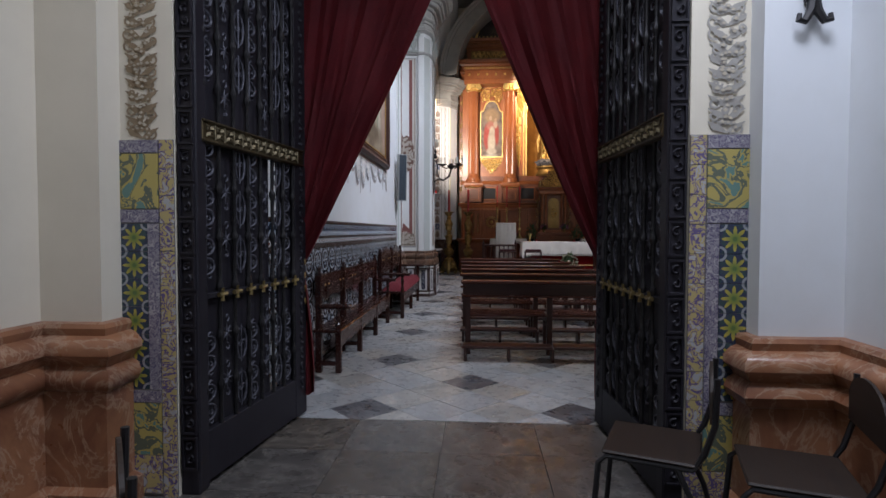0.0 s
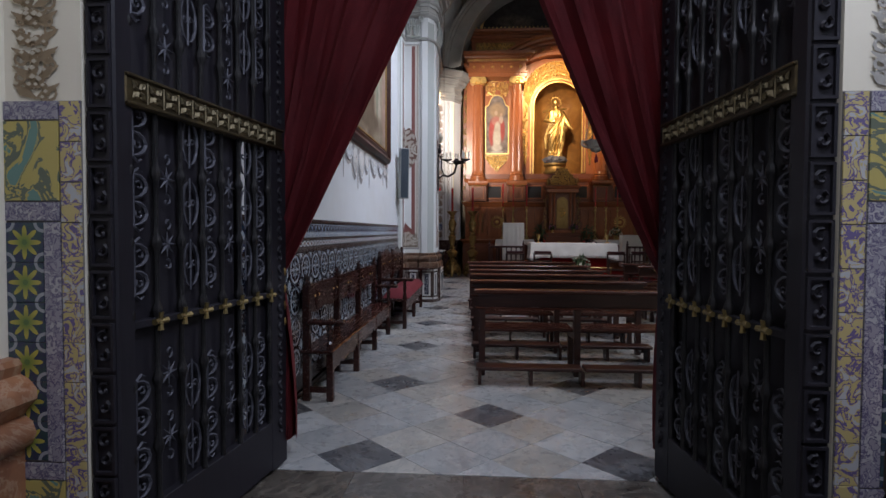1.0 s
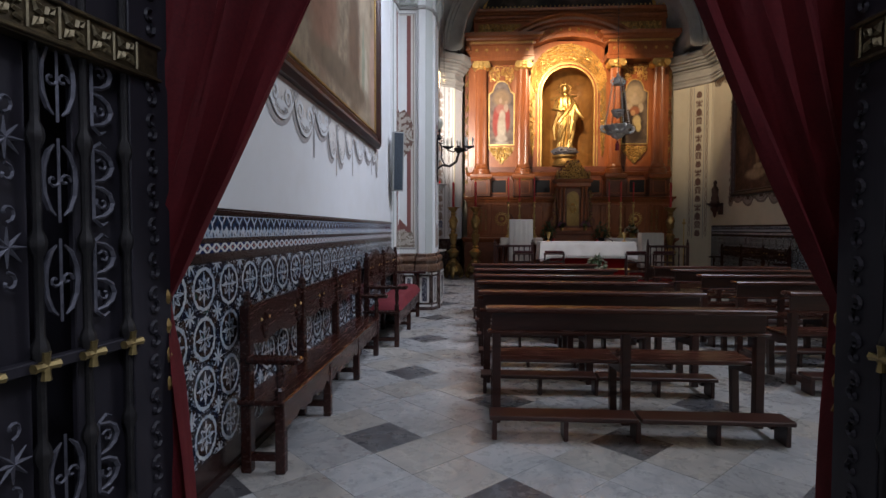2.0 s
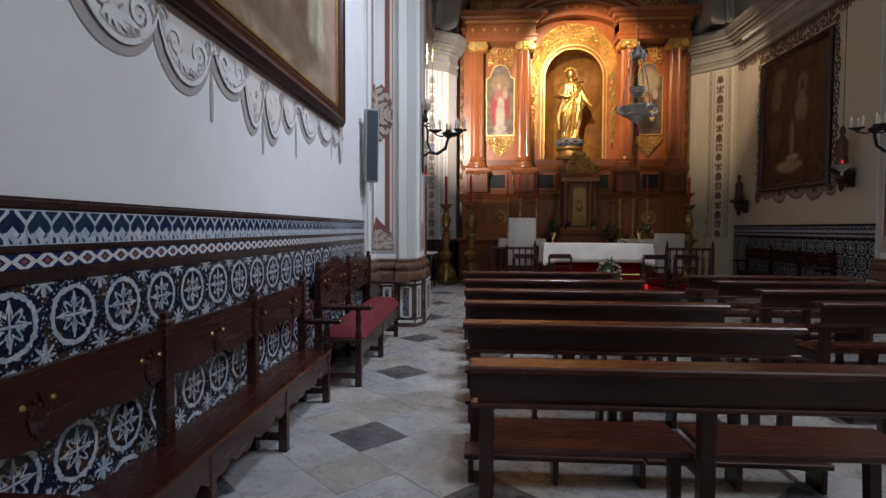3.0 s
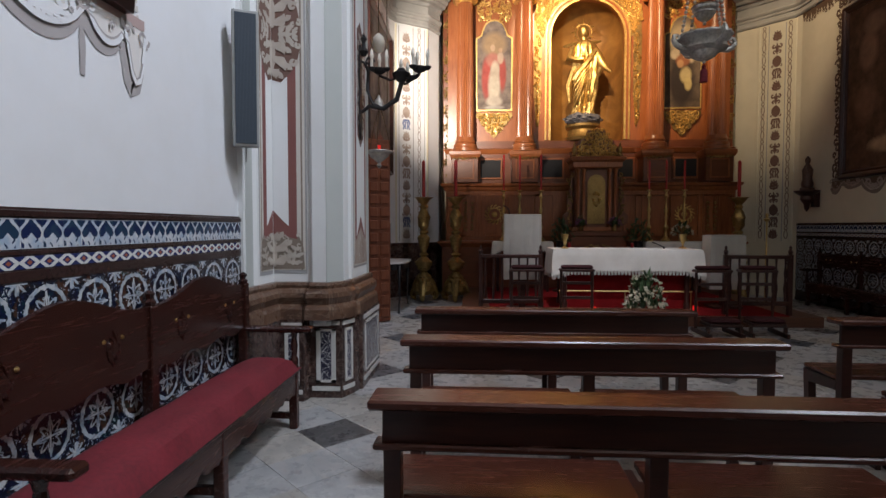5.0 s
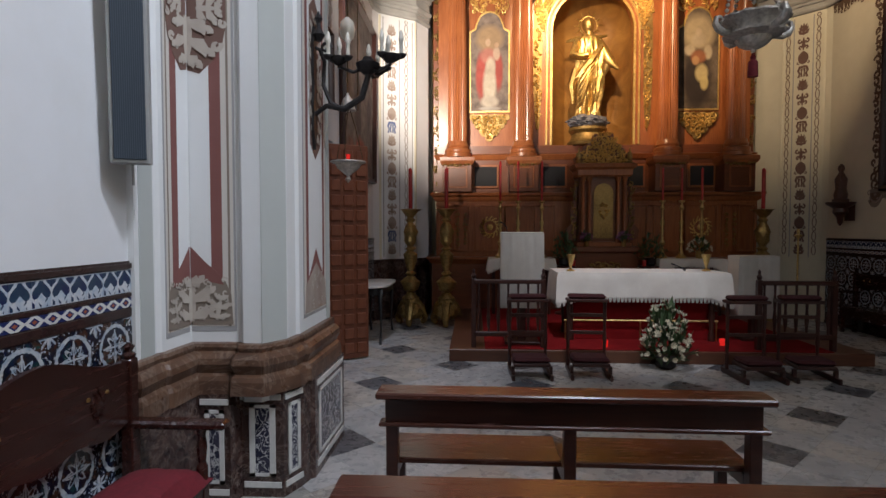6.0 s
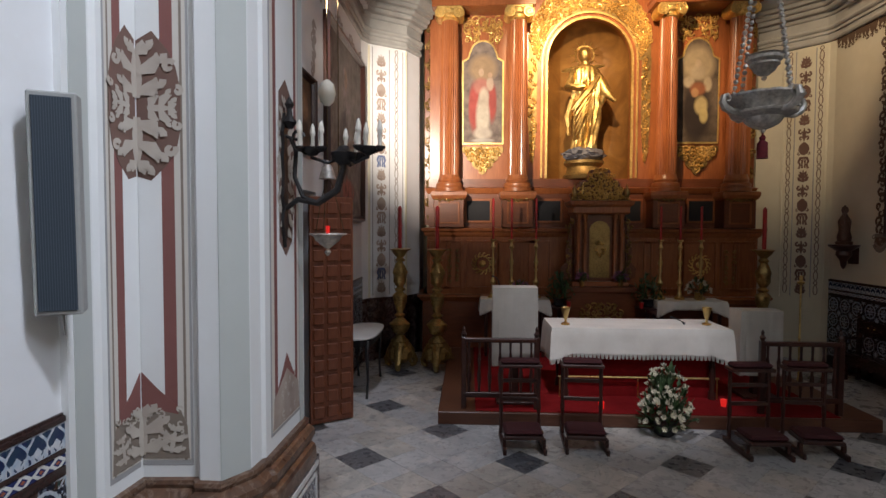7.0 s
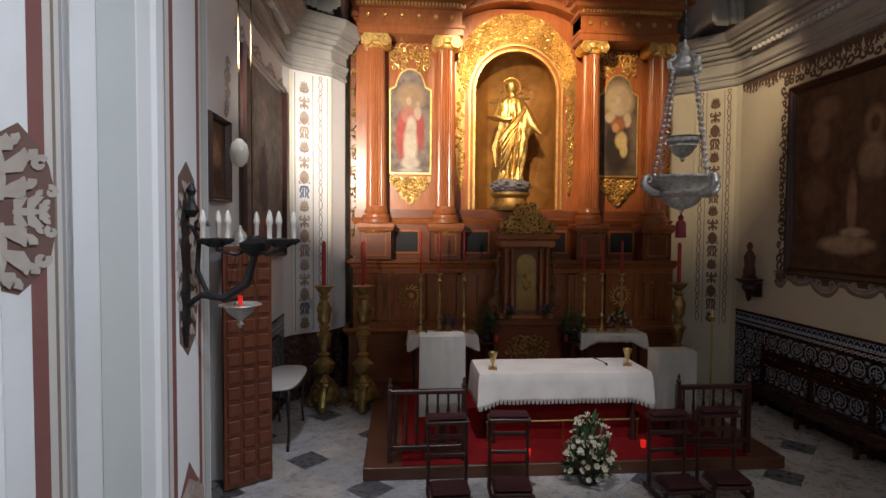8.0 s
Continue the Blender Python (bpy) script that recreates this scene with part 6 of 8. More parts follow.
for x in (-0.98, 0, 0.98):
    tube(b, [(x, -0.26, 0.0), (x, -0.26, 0.26)], 0.010, 6)
part("rail", b, M["brass"], altar, "polished brass rail")


def cloth(name, label, x0, x1, y0, y1, z, drop_front, drop_side, m, lace=0.065):
    """A linen cloth over a table, with a scalloped lace hem."""
    root = thing(name, label, "tablecloth", m)
    b = BM()
    nx, ny, nd = 44, 12, 6
    top = [[b.verts.new((x0 + (x1 - x0) * i / nx, y0 + (y1 - y0) * j / ny, z + 0.0025 * noise.noise((i * 0.4, j * 0.4, z)))) for j in range(ny + 1)] for i in range(nx + 1)]
    for i in range(nx):
        for j in range(ny):
            b.faces.new((top[i][j], top[i + 1][j], top[i + 1][j + 1], top[i][j + 1]))
    rim = [top[i][0] for i in range(nx + 1)] + [top[nx][j] for j in range(1, ny + 1)] + [top[i][ny] for i in range(nx - 1, -1, -1)] + [top[0][j] for j in range(ny - 1, 0, -1)]
    cx_, cy_ = (x0 + x1) / 2, (y0 + y1) / 2
    prev = rim
    hem = None
    for k in range(1, nd + 1):
        cur = []
        for q, v in enumerate(rim):
            side = abs(v.co.x - x0) < 1e-4 or abs(v.co.x - x1) < 1e-4
            near = max(0, 1 - min(abs(v.co.x - x0), abs(v.co.x - x1)) / 0.25) if not side else 1 - 0.3 * min(1, min(abs(v.co.y - y0), abs(v.co.y - y1)) / 0.2)
            drop = drop_front + (drop_side - drop_front) * near
            f = k / nd
            wave = 0.012 * math.sin(q * 0.9) * f + 0.02 * near * f
            dx = (1 if v.co.x > cx_ else -1) * (0.012 + wave) if side else 0
            dy = (1 if v.co.y > cy_ else -1) * (0.010 + wave) if abs(v.co.y - y0) < 1e-4 or abs(v.co.y - y1) < 1e-4 else 0
            cur.append(b.verts.new((v.co.x + dx, v.co.y + dy, z - drop * f)))
        for q in range(len(rim)):
            r_ = (q + 1) % len(rim)
            b.faces.new((prev[q], prev[r_], cur[r_], cur[q]))
        prev = cur
    hem = [v.co.copy() for v in prev]
    part("cloth", b, M["linen"], root, "", True)
    b = BM()
    for q in range(len(hem)):
        a, c = hem[q], hem[(q + 1) % len(hem)]
        for t in (0,):
            p, r_ = a, c
            mid = (p + r_) / 2 - Vector((0, 0, lace))
            b.faces.new([b.verts.new(v) for v in (p, r_, mid + (r_ - p) * 0.25, mid - (r_ - p) * 0.25)])
    bmesh.ops.solidify(b, geom=list(b.faces), thickness=0.003)
    tagged(part("lace", b, M["linen"], root, "white scalloped lace"), kind="stuff")
    return root


cloth("altar_cloth", "white linen altar cloth with a lace hem", 1.26, 3.46, 15.10, 15.86, 1.062, 0.32, 0.40, None)


def side_table(x0, x1):
    root = thing("side_table", "small dark wooden side table before the altarpiece", "table", pose((x0 + x1) / 2, 17.5, 0.158), "side tables")
    hw = (x1 - x0) / 2 - 0.04
    b = BM()
    box(b, -hw, hw, -0.20, 0.22, 0.92, 0.96, 0.004)
    part("tabletop", b, M["wood_dark"], root)
    for x in (-hw + 0.02, hw - 0.07):
        for y in (-0.18, 0.15):
            b = BM()
            box(b, x, x + 0.05, y, y + 0.05, 0, 0.92, 0.004)
            part("leg", b, M["wood_dark"], root)
    cloth("side_cloth", "white linen cloth on a side table", x0, x1, 17.27, 17.75, 1.122, 0.12, 0.24, None, 0.03)


side_table(0.42, 1.54)
side_table(3.30, 4.40)


def candlestick(x, y, z, h, candle, group="brass altar candlesticks"):
    root = thing("candlestick", "tall turned brass candlestick with a red candle", "candlestick", pose(x, y, z), group)
    b = BM()
    s = h
    lathe(b, [(0.085, 0), (0.088, 0.03), (0.05, 0.06), (0.036, 0.10 * s), (0.022, 0.2 * s), (0.050, 0.27 * s), (0.022, 0.33 * s), (0.019, 0.44 * s), (0.032, 0.48 * s), (0.019, 0.52 * s), (0.040, 0.62 * s), (0.018, 0.68 * s), (0.018, 0.82 * s), (0.042, 0.87 * s), (0.020, 0.92 * s), (0.022, 0.96 * s), (0.050, 0.98 * s), (0.050, s)], 14)
    part("stem", b, M["brass"], root, "", True)
    b = BM()
    lathe(b, [(0.019, s), (0.019, s + candle - 0.01), (0.012, s + candle), (0.002, s + candle + 0.012)], 10)
    part("candle", b, M["candle_red"], root, "red wax candle", True)
    return root


for x in (0.62, 0.93, 1.34):
    candlestick(x, 17.5, 1.126, 0.99, 0.68)
for x in (3.40, 3.72, 4.06):
    candlestick(x, 17.5, 1.126, 0.99, 0.55)


def lobed(bm, prof, n, lobes, amp):
    """A turned body whose rings swell in lobes, as carved leaves do."""
    rings = []
    for k, (r, z) in enumerate(prof):
        rings.append([bm.verts.new((q * math.cos(2 * math.pi * i / n), q * math.sin(2 * math.pi * i / n), z)) for i in range(n) for q in [r * (1 + amp * (abs(math.sin(lobes * math.pi * i / n + 0.9 * k)) - 0.5))]])
    for p_, q_ in zip(rings, rings[1:]):
        for i in range(n):
            bm.faces.new((p_[i], p_[(i + 1) % n], q_[(i + 1) % n], q_[i]))
    bm.faces.new(rings[0][::-1])
    bm.faces.new(rings[-1])


def torch(x, y, mat, label):
    """A floor candlestick on three scrolled feet."""
    root = thing("floor_candlestick", label, "candlestick", pose(x, y, 0), "floor candlesticks")
    b = BM()
    lobed(b, [(0.05, 0.10), (0.13, 0.12), (0.19, 0.20), (0.17, 0.30), (0.10, 0.38), (0.13, 0.46), (0.06, 0.54)], 36, 6, 0.35)
    part("base", b, mat, root, "carved gilded base", True)
    for k in range(3):
        a = radians(-90 + 120 * k)
        b = BM()
        pts = [(0.20, 0.03), (0.26, 0.06), (0.28, 0.12), (0.23, 0.18), (0.17, 0.17), (0.16, 0.12), (0.20, 0.10)]
        up = [(0.02, 0.52), (0.06, 0.42), (0.13, 0.36), (0.19, 0.28), (0.23, 0.18)]
        tube(b, [(r * math.cos(a), r * math.sin(a), z) for r, z in up + pts[2::-1]], [0.05, 0.065, 0.075, 0.07, 0.06, 0.052, 0.045, 0.035], 8)
        tube(b, [(r * math.cos(a), r * math.sin(a), z) for r, z in pts[3:]], 0.034, 6)
        part("foot", b, mat, root, "gilded scrolled foot", True)
    b = BM()
    lobed(b, [(r_ * 1.5, z_) for r_, z_ in ((0.05, 0.25), (0.09, 0.40), (0.06, 0.50), (0.035, 0.56), (0.075, 0.60), (0.085, 0.66), (0.10, 0.74), (0.06, 0.80), (0.03, 0.84), (0.055, 0.88), (0.03, 0.92), (0.045, 1.00), (0.06, 1.08), (0.07, 1.20), (0.035, 1.26), (0.055, 1.30), (0.03, 1.34), (0.06, 1.42), (0.06, 1.50), (0.075, 1.58), (0.05, 1.68), (0.03, 1.74), (0.05, 1.78), (0.03, 1.82), (0.06, 1.88), (0.08, 1.93), (0.11, 1.955), (0.04, 1.97))], 30, 5, 0.40)
    part("stem", b, mat, root, "", True)
    b = BM()
    lathe(b, [(0.032, 1.97), (0.032, 2.62), (0.02, 2.64), (0.003, 2.66)], 10)
    part("candle", b, M["candle_red"], root, "thick red candle", True)


torch(-0.91, 17.08, M["gold_old"], "gilded carved floor candlestick with a red candle")
torch(-0.30, 17.05, M["gold_old"], "gilded carved floor candlestick with a red candle")
torch(5.05, 17.45, M["gold_old"], "dull gilded floor candlestick with a red candle")


def prie_dieu(x, y, r=0):
    root = thing("prie_dieu", "dark wooden kneeling desk with a red velvet pad", "kneeler", pose(x, y, 0, 0, 0, r), "kneeling desks")
    b = BM()
    box(b, -0.20, 0.20, -0.02, 0.30, 0.14, 0.18, 0.008)
    kb = part("kneeling_board", b, M["wood_dark"], root)
    for sx in (-0.22, 0.19):
        b = BM()
        box(b, sx, sx + 0.035, -0.06, 0.50, 0.0, 0.06, 0.006)
        part("runner", b, M["wood_dark"], root)
        for y0 in (0.02, 0.38):
            b = BM()
            hh = 0.14 if y0 < 0.1 else 0.82
            if hh < 0.2:
                box(b, sx, sx + 0.035, y0, y0 + 0.04, 0.06, hh)
            else:
                lathe(b, [(0.02, 0.06), (0.022, 0.2), (0.016, 0.24), (0.024, 0.36), (0.016, 0.5), (0.022, 0.62), (0.02, 0.82)], 8, (sx + 0.018, y0 + 0.02, 0))
            part("post", b, M["wood_dark"], root)
    b = BM()
    box(b, -0.23, 0.23, 0.30, 0.48, 0.80, 0.835, 0.008)
    part("desk", b, M["wood_dark"], root)
    b = BM()
    box(b, -0.21, 0.21, 0.31, 0.47, 0.835, 0.885, 0.022)
    part("pad", b, M["velvet_dark"], root, "dark red velvet pad")
    b = BM()
    box(b, -0.20, 0.20, -0.01, 0.29, 0.18, 0.235, 0.025)
    part("knee_pad", b, M["velvet_dark"], root, "dark red velvet pad")
    for z in (0.42, 0.62):
        b = BM()
        box(b, -0.20, 0.20, 0.39, 0.42, z, z + 0.04, 0.004)
        part("rail", b, M["wood_dark"], root)


prie_dieu(0.79, 13.80, 2)
prie_dieu(1.43, 13.84, -3)
prie_dieu(3.22, 13.78, 2)
prie_dieu(3.78, 13.84, -4)


def balustrade(x0, x1, y):
    root = thing("altar_rail", "short dark wooden altar rail with turned balusters", "railing", pose(x0, y, 0.15), "altar rails")
    w_ = x1 - x0
    b = BM()
    box(b, 0, w_, -0.04, 0.04, 0.80, 0.85, 0.008)
    part("top_rail", b, M["wood_dark"], root)
    b = BM()
    box(b, 0, w_, -0.03, 0.03, 0.14, 0.20, 0.006)
    part("bottom_rail", b, M["wood_dark"], root)
    n = max(4, int(w_ / 0.12))
    for k in range(n):
        b = BM()
        lathe(b, [(0.014, 0.20), (0.016, 0.28), (0.026, 0.38), (0.014, 0.5), (0.022, 0.60), (0.012, 0.68), (0.016, 0.80)], 8, ((k + 0.5) * w_ / n, 0, 0))
        part("baluster", b, M["wood_dark"], root, "", True)
    for x in (0.0, w_):
        b = BM()
        box(b, x - 0.03, x + 0.03, -0.03, 0.03, 0.0, 0.86, 0.004)
        lathe(b, [(0.02, 0.86), (0.035, 0.90), (0.015, 0.93), (0.02, 0.96), (0.003, 0.99)], 8, (x, 0, 0))
        part("post", b, M["wood_dark"], root)


balustrade(0.16, 1.02, 14.72)
balustrade(3.62, 4.50, 14.72)


def lectern(x, y, w_, top, low, label):
    root = thing("lectern", label, "lectern", pose(x, y, 0.158), "covered lecterns")
    b = BM()
    box(b, -0.05, 0.05, 0.06, 0.16, 0.03, top - 0.25, 0.005)
    part("post", b, M["wood_dark"], root)
    b = BM()
    box(b, -0.22, 0.22, -0.06, 0.30, 0.0, 0.035, 0.006)
    part("foot", b, M["wood_dark"], root)
    b = BM()
    nx, nz = 14, 14
    g = []
    for i in range(nx + 1):
        u = i / nx - 0.5
        col_ = []
        for j in range(nz + 1):
            v = j / nz
            zz = low + (top - low) * v - 0.158
            yy = -0.02 + 0.010 * math.sin(u * 16 + 1) * (1 - v) + 0.008 * math.sin(u * 31)
            col_.append(b.verts.new((u * w_ * (1 - 0.04 * v), yy, zz)))
        for yy, zz in ((0.16, top + 0.012), (0.30, top), (0.31, (top + low) / 2), (0.32, low)):
            col_.append(b.verts.new((u * w_ * 0.96, yy, zz - 0.158)))
        g.append(col_)
    for c0, c1 in zip(g, g[1:]):
        for j in range(len(c0) - 1):
            b.faces.new((c0[j], c1[j], c1[j + 1], c0[j + 1]))
    for col_ in (g[0], g[-1]):
        b.faces.new(col_ if col_ is g[0] else col_[::-1])
    bmesh.ops.solidify(b, geom=list(b.faces), thickness=0.006)
    part("cover", b, M["linen"], root, "white linen cover", True)
    return root


lectern(0.78, 14.90, 0.56, 1.58, 0.62, "lectern hung with a white linen cover")
lectern(3.90, 15.29, 0.54, 1.27, 0.45, "lectern hung with a white linen cover")

b = BM()
tube(b, [(0, 0, 0), (-0.02, -0.02, 0.08), (-0.06, -0.06, 0.13), (-0.10, -0.10, 0.14)], [0.008, 0.006, 0.006, 0.012], 8)
tagged(part("microphone", b, M["black"], None, "", True, pose(0.60, 15.06, 1.575)), "black gooseneck microphone on the covered lectern", "microphone")

# flowers before the altar


def bouquet(x, y, z, r, h, petal, leafmat, nf, label, pot):
    root = thing("flower_arrangement", label, "flowers", pose(x, y, z))
    rnd = random.Random(int(x * 100))
    b = BM()
    lathe(b, [(r * 0.30, 0), (r * 0.42, 0.03), (r * 0.38, 0.10), (r * 0.45, 0.13)], 12)
    part("bowl", b, pot, root, "", True)
    fl, lf = BM(), BM()
    for k in range(nf):
        a, e = rnd.uniform(0, 6.283), math.acos(1 - rnd.uniform(0.0, 0.95))
        rr = rnd.uniform(0.6, 1.15)
        c = Vector((r * rr * math.sin(e) * math.cos(a), r * rr * math.sin(e) * math.sin(a), 0.12 + (h - 0.15) * rr * math.cos(e) * (1.0 if math.sin(e) > 0.3 else 1.05)))
        d = (c - Vector((0, 0, 0.1))).normalized()
        q = d.to_track_quat('Z', 'Y').to_matrix().to_4x4()
        s = rnd.uniform(0.020, 0.034)
        for p in range(6):
            t = p * 2 * math.pi / 6
            pts = [(0, 0, 0), (s * math.cos(t - 0.45), s * math.sin(t - 0.45), s * 0.9), (s * 1.05 * math.cos(t), s * 1.05 * math.sin(t), s * 1.5), (s * math.cos(t + 0.45), s * math.sin(t + 0.45), s * 0.9)]
            fl.faces.new([fl.verts.new(c + q.to_3x3() @ Vector(v)) for v in pts])
    for k in range(int(nf * 1.6)):
        a, e = rnd.uniform(0, 6.283), math.acos(1 - rnd.uniform(0.0, 1.0))
        rr = rnd.uniform(0.55, 1.12)
        c = Vector((r * rr * math.sin(e) * math.cos(a), r * rr * math.sin(e) * math.sin(a), 0.10 + (h - 0.12) * rr * math.cos(e)))
        d = (c - Vector((0, 0, 0.05))).normalized()
        q = (d + Vector((rnd.uniform(-0.5, 0.5), rnd.uniform(-0.5, 0.5), rnd.uniform(-0.3, 0.5)))).to_track_quat('Y', 'Z').to_matrix()
        s = rnd.uniform(0.05, 0.10)
        lf.faces.new([lf.verts.new(c + q @ Vector(v)) for v in ((0, -s, 0), (s * 0.28, 0, 0.01), (0, s, 0), (-s * 0.28, 0, 0.01))])
    tagged(part("blossoms", fl, petal, root, "blossoms"), kind="stuff")
    tagged(part("leaves", lf, leafmat, root, "green leaves"), kind="stuff")
    return root


LEAF = plain("leaf_green", (0.045, 0.085, 0.028), 0.5, 0, 0.4).m
PETAL = plain("white_petal", (0.66, 0.62, 0.48), 0.7, 0, 0.12).m
PINK = plain("violet_petal", (0.30, 0.12, 0.22), 0.7, 0, 0.3).m
bouquet(2.41, 14.40, 0.0, 0.28, 0.74, PETAL, LEAF, 150, "white flower arrangement on the floor before the altar", M["black"])
bouquet(4.00, 17.42, 1.126, 0.16, 0.36, PETAL, LEAF, 24, "small vase of white flowers on a side table", M["brass"])
bouquet(1.08, 17.42, 1.126, 0.14, 0.30, PINK, LEAF, 20, "small vase of violet flowers on a side table", M["brass"])
bouquet(1.72, 17.42, 1.00, 0.22, 0.52, LEAF, LEAF, 40, "leafy green pot plant on a stand", M["black"])
bouquet(3.18, 17.42, 1.00, 0.22, 0.52, LEAF, LEAF, 40, "leafy green pot plant on a stand", M["black"])
for x in (CX - 0.26, CX + 0.38):
    bouquet(x, 17.54, 1.322, 0.10, 0.26, PINK, LEAF, 22, "small bunch of pink flowers before the tabernacle", M["brass"])
for x in (1.72, 3.18):
    root = thing("plant_stand", "slim dark wooden plant stand", "stand", pose(x, 17.42, 0.158), "plant stands")
    b = BM()
    lathe(b, [(0.16, 0), (0.15, 0.03), (0.03, 0.06), (0.025, 0.4), (0.04, 0.5), (0.025, 0.6), (0.03, 0.80), (0.20, 0.815), (0.20, 0.84)], 14)
    part("column", b, M["wood_dark"], root, "", True)
    b = BM()
    lathe(b, [(0.03, 0), (0.035, 0.09), (0.03, 0.10)], 10)
    tagged(part("votive_glass", b, M["candle_red"], None, "", True, pose(x + (0.14 if x < 2 else -0.14), 17.30, 0.998)), "small red votive candle glass", "candle")
for x, y in ((1.46, 15.32), (3.28, 15.42)):
    b = BM()
    lathe(b, [(0.055, 0), (0.057, 0.012), (0.016, 0.03), (0.014, 0.06), (0.024, 0.08), (0.045, 0.16), (0.062, 0.22), (0.058, 0.222), (0.04, 0.17)], 14)
    tagged(part("brass_vase", b, M["brass"], None, "", True, pose(x, y, 1.068)), "flared brass vase on the altar cloth", "vase", "altar vases")
b = BM()
tube(b, [(0, 0, 0), (0.02, 0, 0.012), (-0.10, 0.02, 0.07), (-0.16, 0.03, 0.09)], [0.03, 0.008, 0.006, 0.012], 8)
tagged(part("microphone", b, M["black"], None, "", True, pose(3.0, 15.45, 1.068)), "small black table microphone on a short neck", "microphone")

# slim brass processional stand near the east corner
ps = thing("processional_stand", "slim brass processional candle stand on a round foot", "candle stand", pose(5.03, 16.4, 0))
b = BM()
lathe(b, [(0.14, 0), (0.145, 0.02), (0.06, 0.05), (0.025, 0.10), (0.018, 0.14)], 16)
part("foot", b, M["brass"], ps, "", True)
b = BM()
lathe(b, [(0.014, 0.14), (0.014, 0.70), (0.024, 0.72), (0.014, 0.74), (0.013, 1.49)], 10)
part("pole", b, M["brass"], ps, "", True)
b = BM()
lathe(b, [(0.02, 0.0), (0.05, 0.03), (0.055, 0.05), (0.022, 0.06), (0.024, 0.13), (0.018, 0.14)], 12, (0, 0, 1.49))
part("cup", b, M["brass"], ps, "flared brass cup", True)

# marble side table by the west wall
tb = thing("console_table", "oval marble-topped console table with curved black legs", "table", pose(-1.32, 16.02, 0))


def oval(rx, ry, n=36):
    return [(rx * math.copysign(abs(math.cos(2 * math.pi * k / n)) ** 0.6, math.cos(2 * math.pi * k / n)), ry * math.copysign(abs(math.sin(2 * math.pi * k / n)) ** 0.6, math.sin(2 * math.pi * k / n))) for k in range(n)]


b = BM()
prism(b, oval(0.27, 0.62), 0.80, 0.825)
bmesh.ops.bevel(b, geom=[e for e in b.edges if abs(e.verts[0].co.z - e.verts[1].co.z) < 0.001], offset=0.006, segments=1, affect='EDGES')
part("tabletop", b, M["white_stone"], tb, "white marble top")
b = BM()
prism(b, oval(0.23, 0.57), 0.70, 0.80)
part("apron", b, M["black"], tb)
for sx in (-1, 1):
    for sy in (-1, 1):
        b = BM()
        tube(b, [(sx * 0.17, sy * r, z) for r, z in ((0.48, 0.76), (0.55, 0.62), (0.50, 0.40), (0.48, 0.22), (0.56, 0.0))], [0.032, 0.028, 0.018, 0.015, 0.020], 8)
        part("leg", b, M["black"], tb, "curved black leg", True)

# ---- painted decoration of the piers ----


def wing(p0, p1):
    """The frame of a flat face from p0 to p1: local x runs along it, -y looks out."""
    d = Vector((p1[0] - p0[0], p1[1] - p0[1]))
    return Matrix.Translation((p0[0], p0[1], 0)) @ Matrix.Rotation(math.atan2(d.y, d.x), 4, 'Z'), d.length


